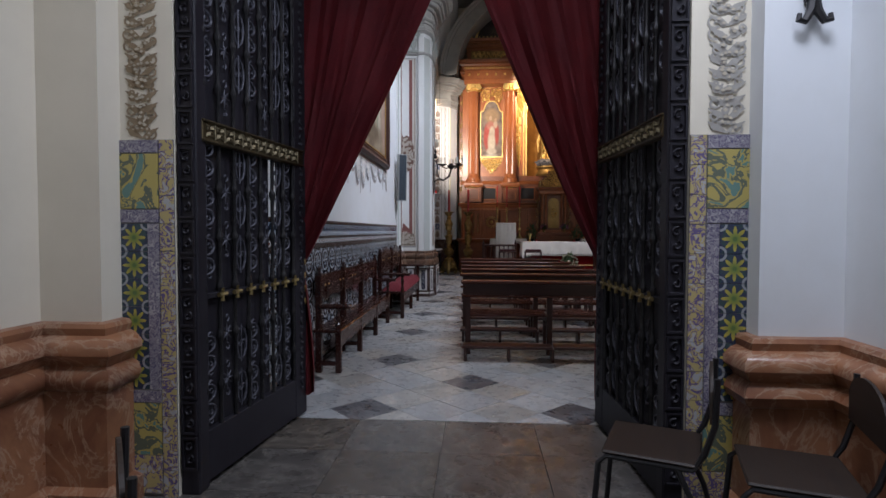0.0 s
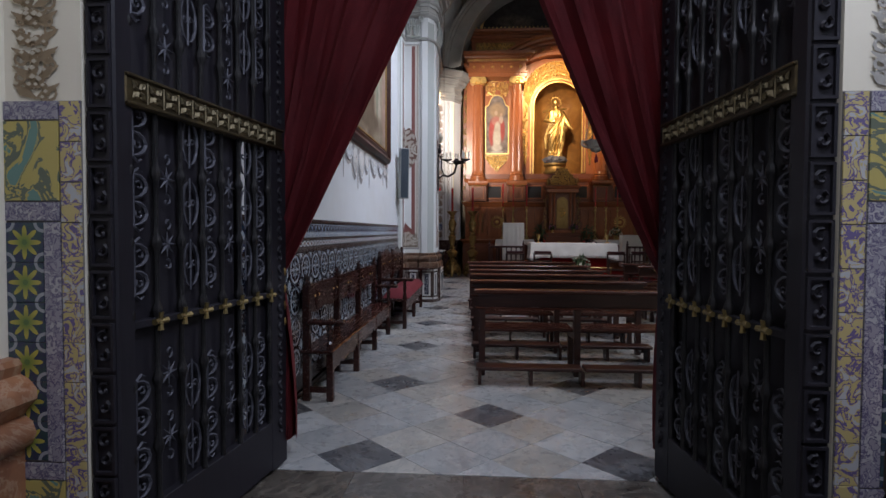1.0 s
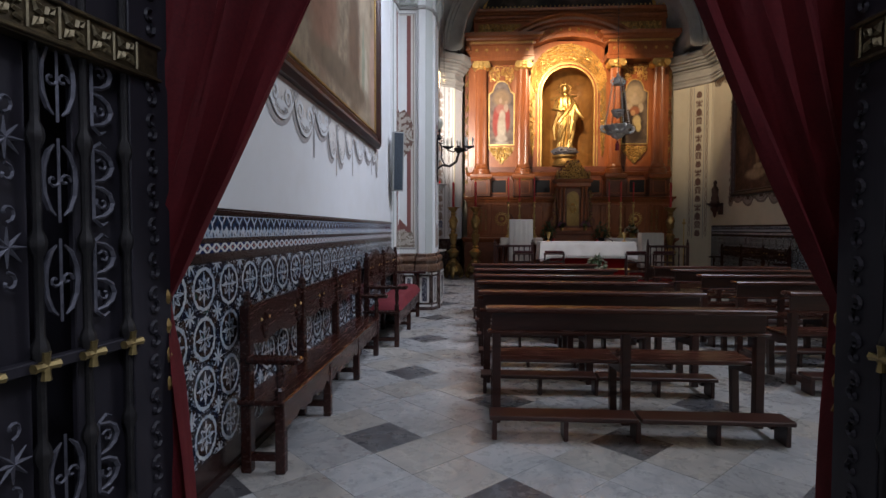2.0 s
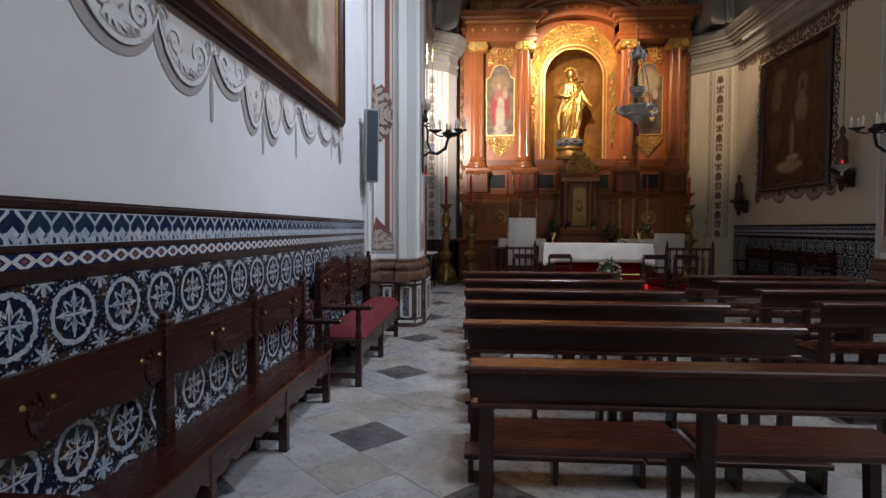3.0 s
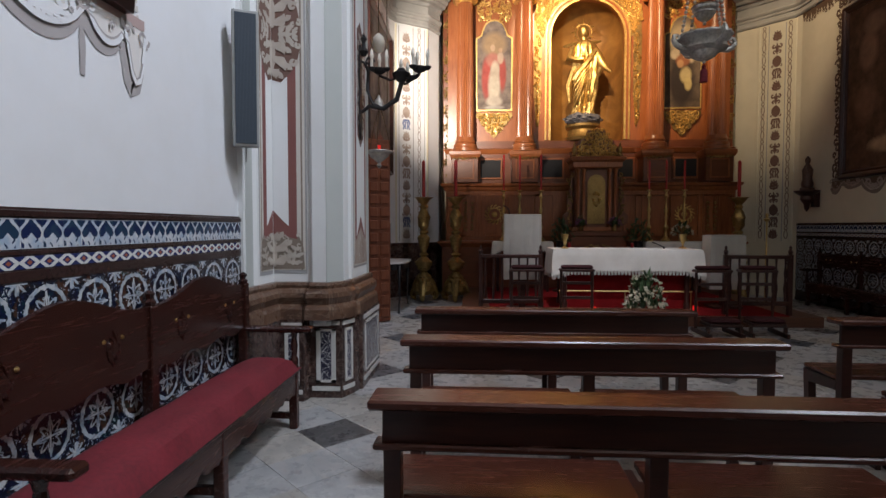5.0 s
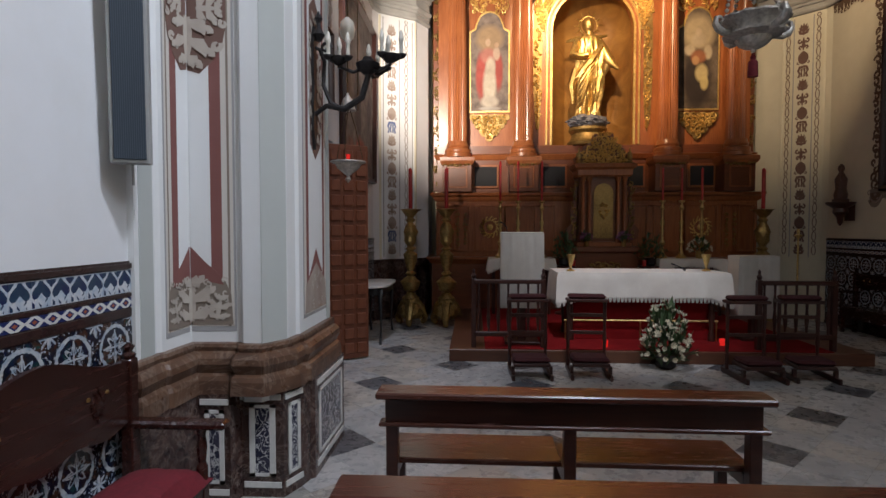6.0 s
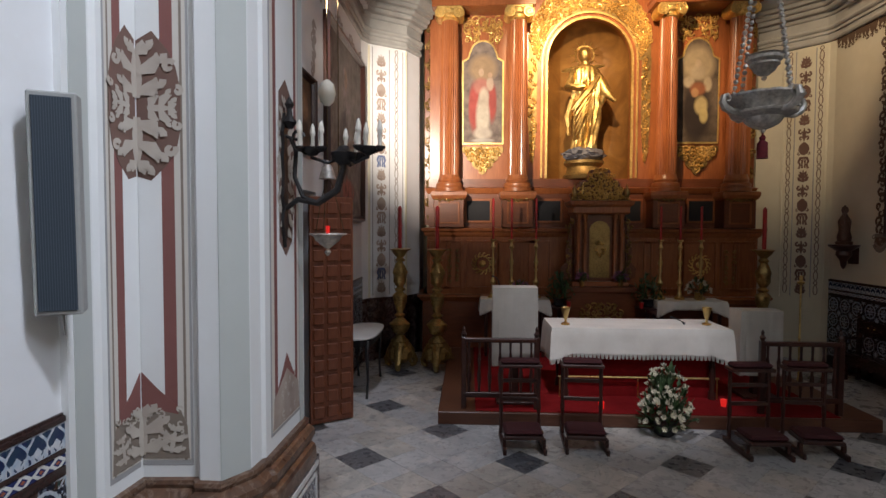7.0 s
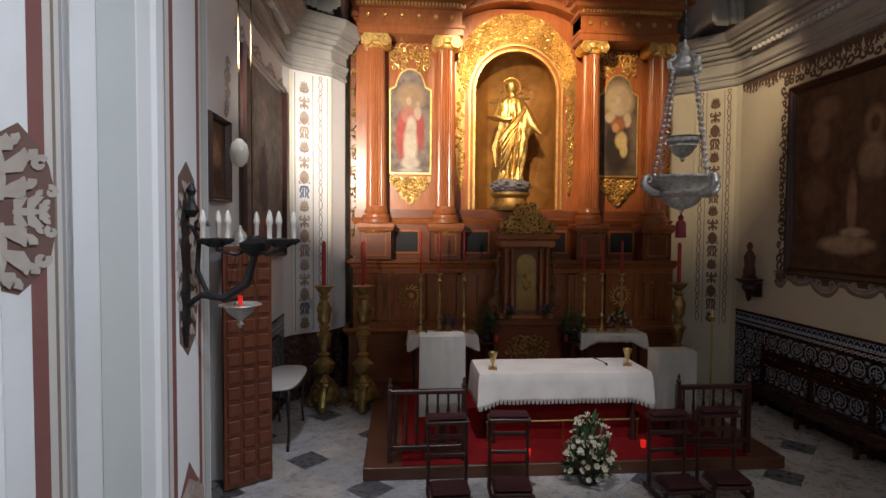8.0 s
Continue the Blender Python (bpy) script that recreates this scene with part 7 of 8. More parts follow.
def pier_panel(parent, p0, p1, fold_at_start, whole, seed):
    """Half of a folded painted panel (or a whole one) on a face of the pier."""
    m, w_ = wing(p0, p1)

    def fx(u):
        return u * w_ if fold_at_start else (1 - u) * w_

    def rect(name, u0, u1, z0, z1, mat, y, lab=""):
        b = BM()
        x0, x1 = sorted((fx(u0), fx(u1)))
        box(b, x0, x1, y, 0.0, z0, z1)
        part(name, b, mat, parent, lab, m=m)
    if whole:
        lay = (("painted_border", 0.06, 0.94, 1.04, 4.9, "paint_grey", -0.002), ("painted_ground", 0.09, 0.91, 1.06, 4.88, "paint_ivory", -0.003), ("painted_band", 0.16, 0.84, 1.25, 4.86, "paint_red", -0.004), ("painted_field", 0.24, 0.76, 1.30, 4.86, "pier_white", -0.005))
        mid = 0.5
    else:
        lay = (("painted_border", 0.0, 0.97, 1.02, 4.9, "paint_grey", -0.002), ("painted_ground", 0.0, 0.92, 1.05, 4.88, "paint_ivory", -0.003), ("painted_line", 0.80, 0.85, 1.05, 4.88, "paint_brown", -0.0035), ("painted_band", 0.0, 0.68, 1.25, 4.86, "paint_red", -0.004), ("painted_field", 0.0, 0.44, 1.34, 4.86, "pier_white", -0.005))
        mid = 0.0
    for nm, u0, u1, z0, z1, mat, y in lay:
        rect(nm, u0, u1, z0, z1, M[mat], y)
    e = 0.32 if whole else 0.86

    def tri(name, pts, mat, y):
        b = BM()
        slab(b, [(fx(u), z) for u, z in pts], y, 0.0)
        part(name, b, M[mat], parent, "painted ornament", m=m)
    # foot ornament
    if whole:
        tri("painted_foot", [(0.10, 1.07), (0.90, 1.07), (0.86, 1.26), (0.70, 1.32), (0.5, 1.40), (0.30, 1.32), (0.14, 1.26)], "paint_tan", -0.006)
        tri("painted_crest", [(0.16, 1.26), (0.84, 1.26), (0.66, 1.38), (0.5, 1.50), (0.34, 1.38)], "paint_red", -0.0055)
        mz, mh = 2.68, 0.46
        tri("painted_medallion", [(0.5 - e * 0.6, mz - mh), (0.5, mz - mh - 0.10), (0.5 + e * 0.6, mz - mh), (0.5 + e, mz), (0.5 + e * 0.6, mz + mh), (0.5, mz + mh + 0.10), (0.5 - e * 0.6, mz + mh)], "paint_maroon", -0.006)
    else:
        tri("painted_foot", [(0.0, 1.06), (0.90, 1.06), (0.86, 1.24), (0.74, 1.32), (0.36, 1.38), (0.0, 1.42)], "paint_brown", -0.006)
        tri("painted_crest", [(0.0, 1.34), (0.70, 1.30), (0.62, 1.36), (0.30, 1.44), (0.0, 1.53)], "paint_red", -0.0065)
        mz, mh = 2.93, 0.30
        tri("painted_medallion", [(0.0, mz - mh - 0.06), (0.25, mz - mh - 0.08), (0.55, mz - mh), (0.74, mz - mh * 0.7), (0.82, mz - 0.1), (0.82, mz + 0.1), (0.74, mz + mh * 0.7), (0.60, mz + mh), (0.30, mz + mh + 0.10), (0.0, mz + mh + 0.05)], "paint_maroon", -0.006)
    b = BM()
    rnd = random.Random(seed)
    sgn = 1 if fold_at_start else -1
    cx = fx(mid)

    def frond(ox, oz, ang, length, width, lobes_, sides):
        """A painted leaf: a rib with curled lobes on its sides."""
        ca, sa = math.cos(ang), math.sin(ang)
        ribbon(b, [(ox + ca * length * t, oz + sa * length * t) for t in (0.0, 0.35, 0.7, 1.0)], [width * 0.14, width * 0.24, width * 0.20, width * 0.04], -0.008)
        for q in range(lobes_):
            t = 0.12 + 0.80 * q / (lobes_ - 1)
            reach = width * (0.55 + 0.75 * math.sin(math.pi * min(1, t + 0.12)))
            for sd in sides:
                bx_, bz_ = ox + ca * length * t, oz + sa * length * t
                la = ang + sd * (1.15 - 0.35 * t)
                tip = (bx_ + math.cos(la) * reach, bz_ + math.sin(la) * reach)
                ribbon(b, [(bx_, bz_), (bx_ + math.cos(la + sd * 0.25) * reach * 0.55, bz_ + math.sin(la + sd * 0.25) * reach * 0.55), tip], [width * 0.13, width * 0.33, width * 0.19], -0.0085)
                ribbon(b, spiral(tip[0], tip[1], width * 0.24, 0.75, la, sd, 7), width * 0.17, -0.0095)
    if whole:
        for up in (1, -1):
            frond(cx, mz + up * 0.06, up * math.pi / 2, 0.36, 0.10, 4, (1, -1))
        for s2 in (-1, 1):
            frond(cx + s2 * 0.03, mz, 0 if s2 > 0 else math.pi, 0.10, 0.07, 3, (1, -1))
            for up in (1, -1):
                ribbon(b, spiral(cx + s2 * 0.11, mz + up * 0.20, 0.045, 0.9, 1.0, s2 * up, 10), 0.014, -0.008)
    else:
        for up in (1, -1):
            frond(cx + sgn * 0.006, mz + up * 0.05, up * math.pi / 2, mh * 0.86, w_ * 0.42, 3, (-sgn * up,))
            ribbon(b, spiral(cx + sgn * w_ * 0.62, mz + up * mh * 0.72, w_ * 0.12, 0.9, 0.5, up * sgn, 9), w_ * 0.055, -0.008)
        frond(cx + sgn * w_ * 0.20, mz, 0 if sgn > 0 else math.pi, w_ * 0.46, w_ * 0.26, 3, (1, -1))
        for up in (1, -1):
            ribbon(b, spiral(cx + sgn * w_ * 0.78, mz + up * mh * 0.30, w_ * 0.09, 0.9, 2.0, -up * sgn, 9), w_ * 0.045, -0.008)
        # the feet of the panel: a leaf rising from the fold
        frond(cx + sgn * 0.004, 1.08, math.pi / 2, 0.24, w_ * 0.38, 3, (-sgn,))
        frond(cx + sgn * w_ * 0.55, 1.09, math.pi / 2 - sgn * 0.2, 0.14, w_ * 0.20, 3, (1, -1))
    for _ in range(14):
        u = rnd.uniform(0.02, 0.75) if not whole else rnd.uniform(0.2, 0.8)
        ribbon(b, spiral(fx(u), rnd.uniform(1.10, 1.34), 0.022, 0.7, rnd.uniform(0, 6), rnd.choice((1, -1)), 7), 0.005, -0.008)
    tagged(part("painted_leaves", b, M["paint_leaf"], parent, "ivory painted acanthus leaves", m=m), kind="stuff")


pier_panel(pier_w, (-1.553, 10.85), (-1.537, 11.08), False, False, 1)
pier_panel(pier_w, (-1.533, 11.10), (-1.255, 11.119), True, False, 2)
pier_panel(pier_w, (-0.964, 11.42), (-0.956, 12.02), True, True, 3)
fl_ = lambda p: (2 * CX - p[0], p[1])
pier_panel(pier_e, fl_((-0.956, 12.02)), fl_((-0.964, 11.42)), True, True, 4)

# leafy capitals on the west pier
for p0, p1 in (((-1.54, 11.09), (-1.24, 11.12)), ((-0.966, 11.40), (-0.956, 12.04))):
    m, w_ = wing(p0, p1)
    b = BM()
    box(b, 0.0, w_, -0.03, 0.0, 5.02, 5.06, 0.01)
    part("astragal", b, M["pier_grey"], pier_w, "plaster astragal", m=m)
    n = max(2, int(w_ / 0.13))
    for row, (z0, hh) in enumerate(((5.06, 0.20), (5.16, 0.22))):
        for k in range(n + row):
            cx = (k + (0.5 if not row else 0.0)) * w_ / n
            if not 0.02 < cx < w_ - 0.02:
                continue
            b = BM()
            for q in (-1, 0, 1):
                tube(b, [(cx + q * 0.012, -0.012, z0), (cx + q * 0.034, -0.03, z0 + hh * 0.5), (cx + q * 0.045, -0.06, z0 + hh * (0.95 - 0.12 * abs(q))), (cx + q * 0.05, -0.085, z0 + hh * (0.84 - 0.12 * abs(q)))], [0.012, 0.024, 0.020, 0.010], 5)
            part("capital_leaf", b, M["pier_grey"], pier_w, "plaster acanthus leaf", True, m=m)
    for sx in (0.0, w_):
        b = BM()
        tube(b, [(sx + q[0], -0.05, q[1] + 5.36) for q in spiral(0, 0, 0.055, 1.4, -math.pi / 2, 1 if sx else -1, 16)], [0.022 - 0.0008 * k for k in range(17)], 6)
        part("capital_scroll", b, M["pier_grey"], pier_w, "plaster scroll", True, m=m)

# painted strips on the slanting apse corners


def strips(parent, p0, p1, ink, blue, flip, both):
    """A painted pilaster: a row of motifs between chains."""
    m, w_ = wing(p0, p1)
    fx = (lambda u: (1 - u) * w_) if flip else (lambda u: u * w_)
    edges = (0.02, 0.26, 0.72, 0.98) if both else (0.10, 0.55, 0.92)
    mid = 0.49 if both else 0.33
    if not both:
        b = BM()
        x0, x1 = sorted((fx(edges[0]), fx(edges[1])))
        box(b, x0, x1, -0.002, 0, 1.12, 5.40)
        part("painted_strip", b, M["plaster"], parent, "white painted strip", m=m)
    for u in edges:
        b = BM()
        box(b, fx(u) - 0.008, fx(u) + 0.008, -0.004, 0, 1.12, 5.40)
        part("painted_line", b, M["paint_grey"], parent, m=m)
    # a raised fillet along each side of the pilaster
    for u in (0.0, 1.0):
        b = BM()
        box(b, fx(u) - 0.022, fx(u) + 0.022, -0.018, 0, 1.08, 5.42, 0.006)
        part("fillet", b, M["plaster_apse"], parent, m=m)
    cx = fx(mid)
    z, k = 1.25, 0
    while z < 5.30:
        b = BM()
        kind = k % 4
        if kind == 0:
            for s in (-1, 1):
                for q, rr in enumerate((0.085, 0.07, 0.05)):
                    ribbon(b, [(0, -0.07 + 0.05 * q), (s * rr * 0.6, -0.05 + 0.05 * q), (s * rr, 0.0 + 0.05 * q)], [0.012, 0.026, 0.006], -0.004)
            ribbon(b, [(0, -0.09), (0, 0.02), (0, 0.12)], [0.014, 0.024, 0.006], -0.004)
        elif kind == 1:
            for s in (-1, 1):
                ribbon(b, [(0, 0.085), (s * 0.05, 0.085), (s * 0.075, 0.02), (s * 0.05, -0.03), (s * 0.07, -0.10)], [0.022, 0.022, 0.018, 0.014, 0.018], -0.004)
                ribbon(b, [(s * 0.02, 0.06), (s * 0.025, -0.02), (s * 0.02, -0.09)], [0.018, 0.012, 0.016], -0.004)
        elif kind == 2:
            ribbon(b, [(0, -0.115), (0, -0.085), (0, -0.02), (0, 0.05), (0, 0.085), (0, 0.115)], [0.01, 0.055, 0.085, 0.075, 0.045, 0.012], -0.004)
            for s in (-1, 1):
                ribbon(b, spiral(s * 0.075, -0.09, 0.026, 0.8, math.pi / 2, -s, 8), 0.009, -0.0045)
        else:
            for s in (-1, 1):
                ribbon(b, spiral(s * 0.05, 0.045, 0.042, 0.9, math.pi / 2, -s, 10), 0.015, -0.004)
                ribbon(b, spiral(s * 0.04, -0.055, 0.034, 0.9, -math.pi / 2, s, 10), 0.014, -0.004)
            ribbon(b, [(0, -0.11), (0, 0.0), (0, 0.11)], [0.008, 0.03, 0.008], -0.004)
        part("painted_motif", b, M["paint_blue"] if (kind == 1 and blue and k % 8 == 1) else M[ink], parent, m=m @ pose(cx, 0, z))
        z += 0.245
        k += 1
    for u in ((0.14, 0.85) if both else (0.74,)):
        b = BM()
        cx = fx(u)
        z = 1.25
        while z < 5.3:
            for c0, hh, ww in ((z, 0.085, 0.032), (z + 0.125, 0.032, 0.028)):
                pts = [(cx + ww * math.cos(t * math.pi / 4 + 0.39), c0 + hh * math.sin(t * math.pi / 4 + 0.39)) for t in range(9)]
                ribbon(b, pts, 0.007, -0.003)
            z += 0.25
        tagged(part("painted_chain", b, M["paint_maroon"] if both else M["paint_brown"], parent, "painted chain border", m=m), kind="stuff")


strips(corner_w, CORNER_W[1], CORNER_W[2], "paint_tan", True, False, False)
strips(corner_e, CORNER_E[2], CORNER_E[1], "paint_maroon", False, True, True)
b = BM()
for a, c in zip(CORNER_W[:3], CORNER_W[1:4]):
    m, w_ = wing(a, c)
    box(b, 0, w_, -0.015, 0, 0, 1.08, 0, m)
part("painted_dado", b, M["dark_stone"], corner_w, "dark stone foot")

# ---- paintings ----


def painting(name, label, m, w_, h_, frame_w, frame_mat, canvas_mat, inner_mat=None, group=""):
    """A framed canvas whose lower middle stands at the local origin, looking to -y."""
    root = thing(name, label, "painting", m, group)
    b = BM()
    o = [(-w_ / 2, 0), (w_ / 2, 0), (w_ / 2, h_), (-w_ / 2, h_)]
    prof = [(0, 0.0), (0, 0.05), (0.25, 0.085), (0.45, 0.07), (0.6, 0.045), (0.8, 0.055), (1.0, 0.03), (1.0, 0.0)]
    rings = []
    for t, d in prof:
        f = t * frame_w
        rings.append([b.verts.new((x - math.copysign(f, x), -d, z + (f if z < h_ / 2 else -f))) for x, z in o])
    for p, q in zip(rings, rings[1:]):
        for i in range(4):
            b.faces.new((p[i], p[(i + 1) % 4], q[(i + 1) % 4], q[i]))
    part("frame", b, frame_mat, root)
    if inner_mat:
        b = BM()
        f = frame_w
        for x0, x1, z0, z1 in ((-w_ / 2 + f, w_ / 2 - f, f, f + 0.03), (-w_ / 2 + f, w_ / 2 - f, h_ - f - 0.03, h_ - f), (-w_ / 2 + f, -w_ / 2 + f + 0.03, f + 0.03, h_ - f - 0.03), (w_ / 2 - f - 0.03, w_ / 2 - f, f + 0.03, h_ - f - 0.03)):
            box(b, x0, x1, -0.04, -0.004, z0, z1, 0.006)
        part("slip", b, inner_mat, root, "gilded inner slip")
    b = BM()
    box(b, -w_ / 2 + frame_w * 0.9, w_ / 2 - frame_w * 0.9, -0.022, -0.002, frame_w * 0.9, h_ - frame_w * 0.9)
    bmesh.ops.translate(b, verts=b.verts, vec=(0, 0, -h_ / 2))
    part("canvas", b, canvas_mat, root, m=pose(0, 0, h_ / 2))
    return root


nave_canvas = canvas("painting_nave", (0.24, 0.19, 0.13), [(1.1, -0.4, 0.5, 1.1, (0.46, 0.38, 0.27)), (1.62, -0.6, 0.26, 0.8, (0.50, 0.34, 0.26)), (0.6, -0.5, 0.35, 0.9, (0.18, 0.12, 0.08)), (1.20, -0.75, 0.13, 0.42, (0.58, 0.52, 0.40)), (1.05, -0.55, 0.10, 0.5, (0.34, 0.36, 0.26)), (-0.6, -0.3, 0.6, 1.0, (0.30, 0.17, 0.11)), (0.2, -1.0, 1.4, 0.2, (0.20, 0.15, 0.10))], 0.6, 0.6, 0.6)
painting("painting", "large oil painting in a heavy dark and gilded frame", pose(XW + 0.006, 7.45, 2.43, 0, 0, 90), 3.86, 2.9, 0.17, M["wood_dark"], nave_canvas, M["gold_dull"])
east_canvas = canvas("painting_east", (0.10, 0.055, 0.036), [(-0.62, 0.55, 0.24, 0.36, (0.34, 0.20, 0.13)), (-0.50, 0.95, 0.30, 0.20, (0.32, 0.20, 0.13)), (0.30, 0.62, 0.20, 0.26, (0.40, 0.26, 0.15)), (0.30, 0.60, 0.09, 0.14, (0.16, 0.09, 0.06)), (0.28, 0.15, 0.26, 0.34, (0.44, 0.29, 0.19)), (0.28, -0.50, 0.24, 0.55, (0.17, 0.09, 0.06)), (-0.02, -0.40, 0.10, 0.5, (0.42, 0.26, 0.17)), (-0.10, -0.95, 0.52, 0.16, (0.56, 0.40, 0.25)), (0.02, -0.78, 0.26, 0.08, (0.62, 0.46, 0.30)), (-0.66, -0.25, 0.30, 0.34, (0.25, 0.14, 0.09)), (0.85, 0.0, 0.20, 0.9, (0.15, 0.075, 0.05))], 0.45, 0.6, 0.55)
pe = painting("painting", "dark oil painting in a brown frame", pose(XE - 0.006, 15.26, 2.20, 0, 0, -90), 2.45, 2.86, 0.14, M["wood_dark"], east_canvas)
painting("painting", "small oil portrait in a dark frame", pose(XW + 0.006, 14.18, 3.12, 0, 0, 90), 0.62, 0.86, 0.06, M["wood_dark"], canvas("portrait_small", (0.10, 0.07, 0.05), [(0, 0.05, 0.14, 0.2, (0.4, 0.25, 0.15)), (0, -0.2, 0.2, 0.18, (0.05, 0.035, 0.03))]))
painting("painting", "tall dark oil painting in a thin frame", pose(XW + 0.006, 16.18, 2.40, 0, 0, 90), 2.3, 2.60, 0.09, M["wood_dark"], canvas("painting_west", (0.15, 0.14, 0.135), [(0, 0.3, 0.35, 0.8, (0.36, 0.33, 0.33)), (0, 0.75, 0.12, 0.18, (0.50, 0.38, 0.3)), (-0.1, -0.2, 0.3, 0.6, (0.06, 0.055, 0.065)), (0.1, -0.85, 0.5, 0.2, (0.42, 0.14, 0.11)), (-0.6, -0.9, 0.3, 0.2, (0.26, 0.13, 0.10)), (0.75, -0.2, 0.2, 0.5, (0.13, 0.12, 0.14))]))


def wall_scrolls(parent, m, x0, x1, ztop, lobes, seed, shade, light, rim, ground, tassels=()):
    """A painted baroque border below a frame; lobes are (centre, half width, depth)."""
    rnd = random.Random(seed)

    def low(x):
        return max([0.10] + [d * max(0.0, 1 - ((x - c) / h) ** 2) ** 0.6 for c, h, d in lobes])
    n = 150
    xs = [x0 + (x1 - x0) * k / n for k in range(n + 1)]
    edge = [(x, ztop - low(x)) for x in xs]
    # cast shade of the painted relief, first and lowest
    b = BM()
    ribbon(b, [(x - 0.02, z - 0.026) for x, z in edge], [0.030 + 0.008 * math.sin(k * 0.35) for k in range(n + 1)], -0.0012)
    for x, d in tassels:
        ribbon(b, [(x - 0.02, ztop - d + 0.16), (x - 0.015, ztop - d), (x - 0.018, ztop - d - 0.13)], [0.008, 0.020, 0.014], -0.0012)
    part("painted_shadow", b, shade, parent, "painted shadow line", m=m)
    b = BM()
    for (ax, az_), (cx, cz) in zip(edge, edge[1:]):
        b.faces.new([b.verts.new(p) for p in ((ax, -0.008, ztop), (ax, -0.008, az_), (cx, -0.008, cz), (cx, -0.008, ztop))])
    part("painted_border", b, light, parent, "painted scroll border", m=m)
    b = BM()
    for (ax, az_), (cx, cz) in zip(edge, edge[1:]):
        da, dc = min(0.055, (ztop - az_) * 0.5), min(0.055, (ztop - cz) * 0.5)
        b.faces.new([b.verts.new(p) for p in ((ax, -0.0095, ztop), (ax, -0.0095, ztop - da), (cx, -0.0095, ztop - dc), (cx, -0.0095, ztop))])
    part("painted_ground", b, ground, parent, "dull red painted ground", m=m)
    wht, drk = BM(), BM()
    ribbon(wht, [(x, z + 0.014) for x, z in edge], 0.013, -0.011)
    ribbon(drk, [(x, z + 0.036) for x, z in edge if ztop - z > 0.12], 0.005, -0.011)
    for c, h, d in lobes:
        for sg in (-1, 1):
            if h > 0.2:
                sp = spiral(c + sg * h * 0.42, ztop - d * 0.50, d * 0.26, 1.35, -math.pi / 2, sg, 20)
                ribbon(wht, sp, [0.022 - 0.0007 * k for k in range(21)], -0.012)
                ribbon(drk, [(x + 0.012, z - 0.012) for x, z in sp], [0.010 - 0.0003 * k for k in range(21)], -0.0105)
                for q in range(5):
                    t = radians(-150 + 30 * q) if sg < 0 else radians(-150 + 30 * q)
                    ribbon(wht, [(c + sg * h * 0.12, ztop - d * 0.60), (c + sg * h * 0.12 + 0.06 * math.cos(t), ztop - d * 0.60 + 0.05 * math.sin(t)), (c + sg * h * 0.12 + 0.11 * math.cos(t + 0.2), ztop - d * 0.60 + 0.09 * math.sin(t + 0.2))], [0.006, 0.016, 0.004], -0.0125)
            sp = spiral(c + sg * h * 0.82, ztop - d * 0.26, min(0.05, d * 0.2), 1.1, 0, -sg, 14)
            ribbon(drk, sp, 0.008, -0.0115)
        for _ in range(int(26 * h)):
            x = c + rnd.uniform(-0.8, 0.8) * h
            zz = ztop - rnd.uniform(0.3, 0.85) * low(x)
            (ribbon)(drk if rnd.random() < 0.5 else wht, spiral(x, zz, rnd.uniform(0.015, 0.032), 0.9, rnd.uniform(0, 6.3), rnd.choice((1, -1)), 9), 0.006, -0.013)
    part("painted_highlight", wht, rim, parent, "painted white scrolls", m=m)
    part("painted_scrolls", drk, shade, parent, "painted scrolls", m=m)


deco_w = thing("painted_surround", "grey and white painted scrollwork under the large painting", "wall painting", None, "", "structure")
WEST_LOBES = [(-1.60, 0.30, 0.32), (-1.08, 0.27, 0.36), (-0.58, 0.24, 0.27), (-0.25, 0.17, 0.42), (0.09, 0.18, 0.43), (0.42, 0.17, 0.30), (0.92, 0.26, 0.29), (1.42, 0.26, 0.24), (1.80, 0.15, 0.21), (2.01, 0.075, 0.35)]
wall_scrolls(deco_w, pose(XW, 7.45, 0, 0, 0, 90), -1.95, 2.085, 2.45, WEST_LOBES, 3, M["paint_shade"], M["paint_pale"], M["plaster"], M["paint_rose"], ((-0.80, 0.36), (-0.08, 0.44), (0.60, 0.38), (1.66, 0.26)))
b = BM()
for z in [2.2 + 0.085 * k for k in range(32)]:
    ribbon(b, spiral(2.02 + 0.02 * math.sin(z * 9), z, 0.045, 0.9, z * 3, 1, 9), 0.014, -0.006)
tagged(part("painted_edge", b, M["paint_ivory"], deco_w, "painted scroll edge", m=pose(XW, 7.45, 0, 0, 0, 90)), kind="stuff")
deco_e = thing("painted_surround", "brown painted scrollwork round the dark painting", "wall painting", None, "", "structure")
EAST_LOBES = [(-1.30, 0.16, 0.22), (-0.88, 0.26, 0.16), (-0.40, 0.28, 0.26), (0.22, 0.30, 0.20), (0.80, 0.28, 0.26), (1.28, 0.18, 0.20)]
wall_scrolls(deco_e, pose(XE, 15.30, 0, 0, 0, -90), -1.42, 1.42, 2.24, EAST_LOBES, 5, M["paint_brown"], M["paint_umber_dark"], M["paint_tan"], M["paint_brown"])
b = BM()
rnd = random.Random(12)
for sx in (-1, 1):
    z = 2.1
    while z < 5.2:
        ribbon(b, spiral(sx * (1.34 + rnd.uniform(-0.03, 0.03)), z, rnd.uniform(0.05, 0.09), 1.0, rnd.uniform(0, 6), sx, 12), 0.022, -0.004)
        z += 0.11
for k in range(25):
    ribbon(b, spiral(-1.3 + k * 0.108, 5.18 + rnd.uniform(-0.03, 0.05), rnd.uniform(0.05, 0.09), 1.0, rnd.uniform(0, 6), 1, 12), 0.022, -0.004)
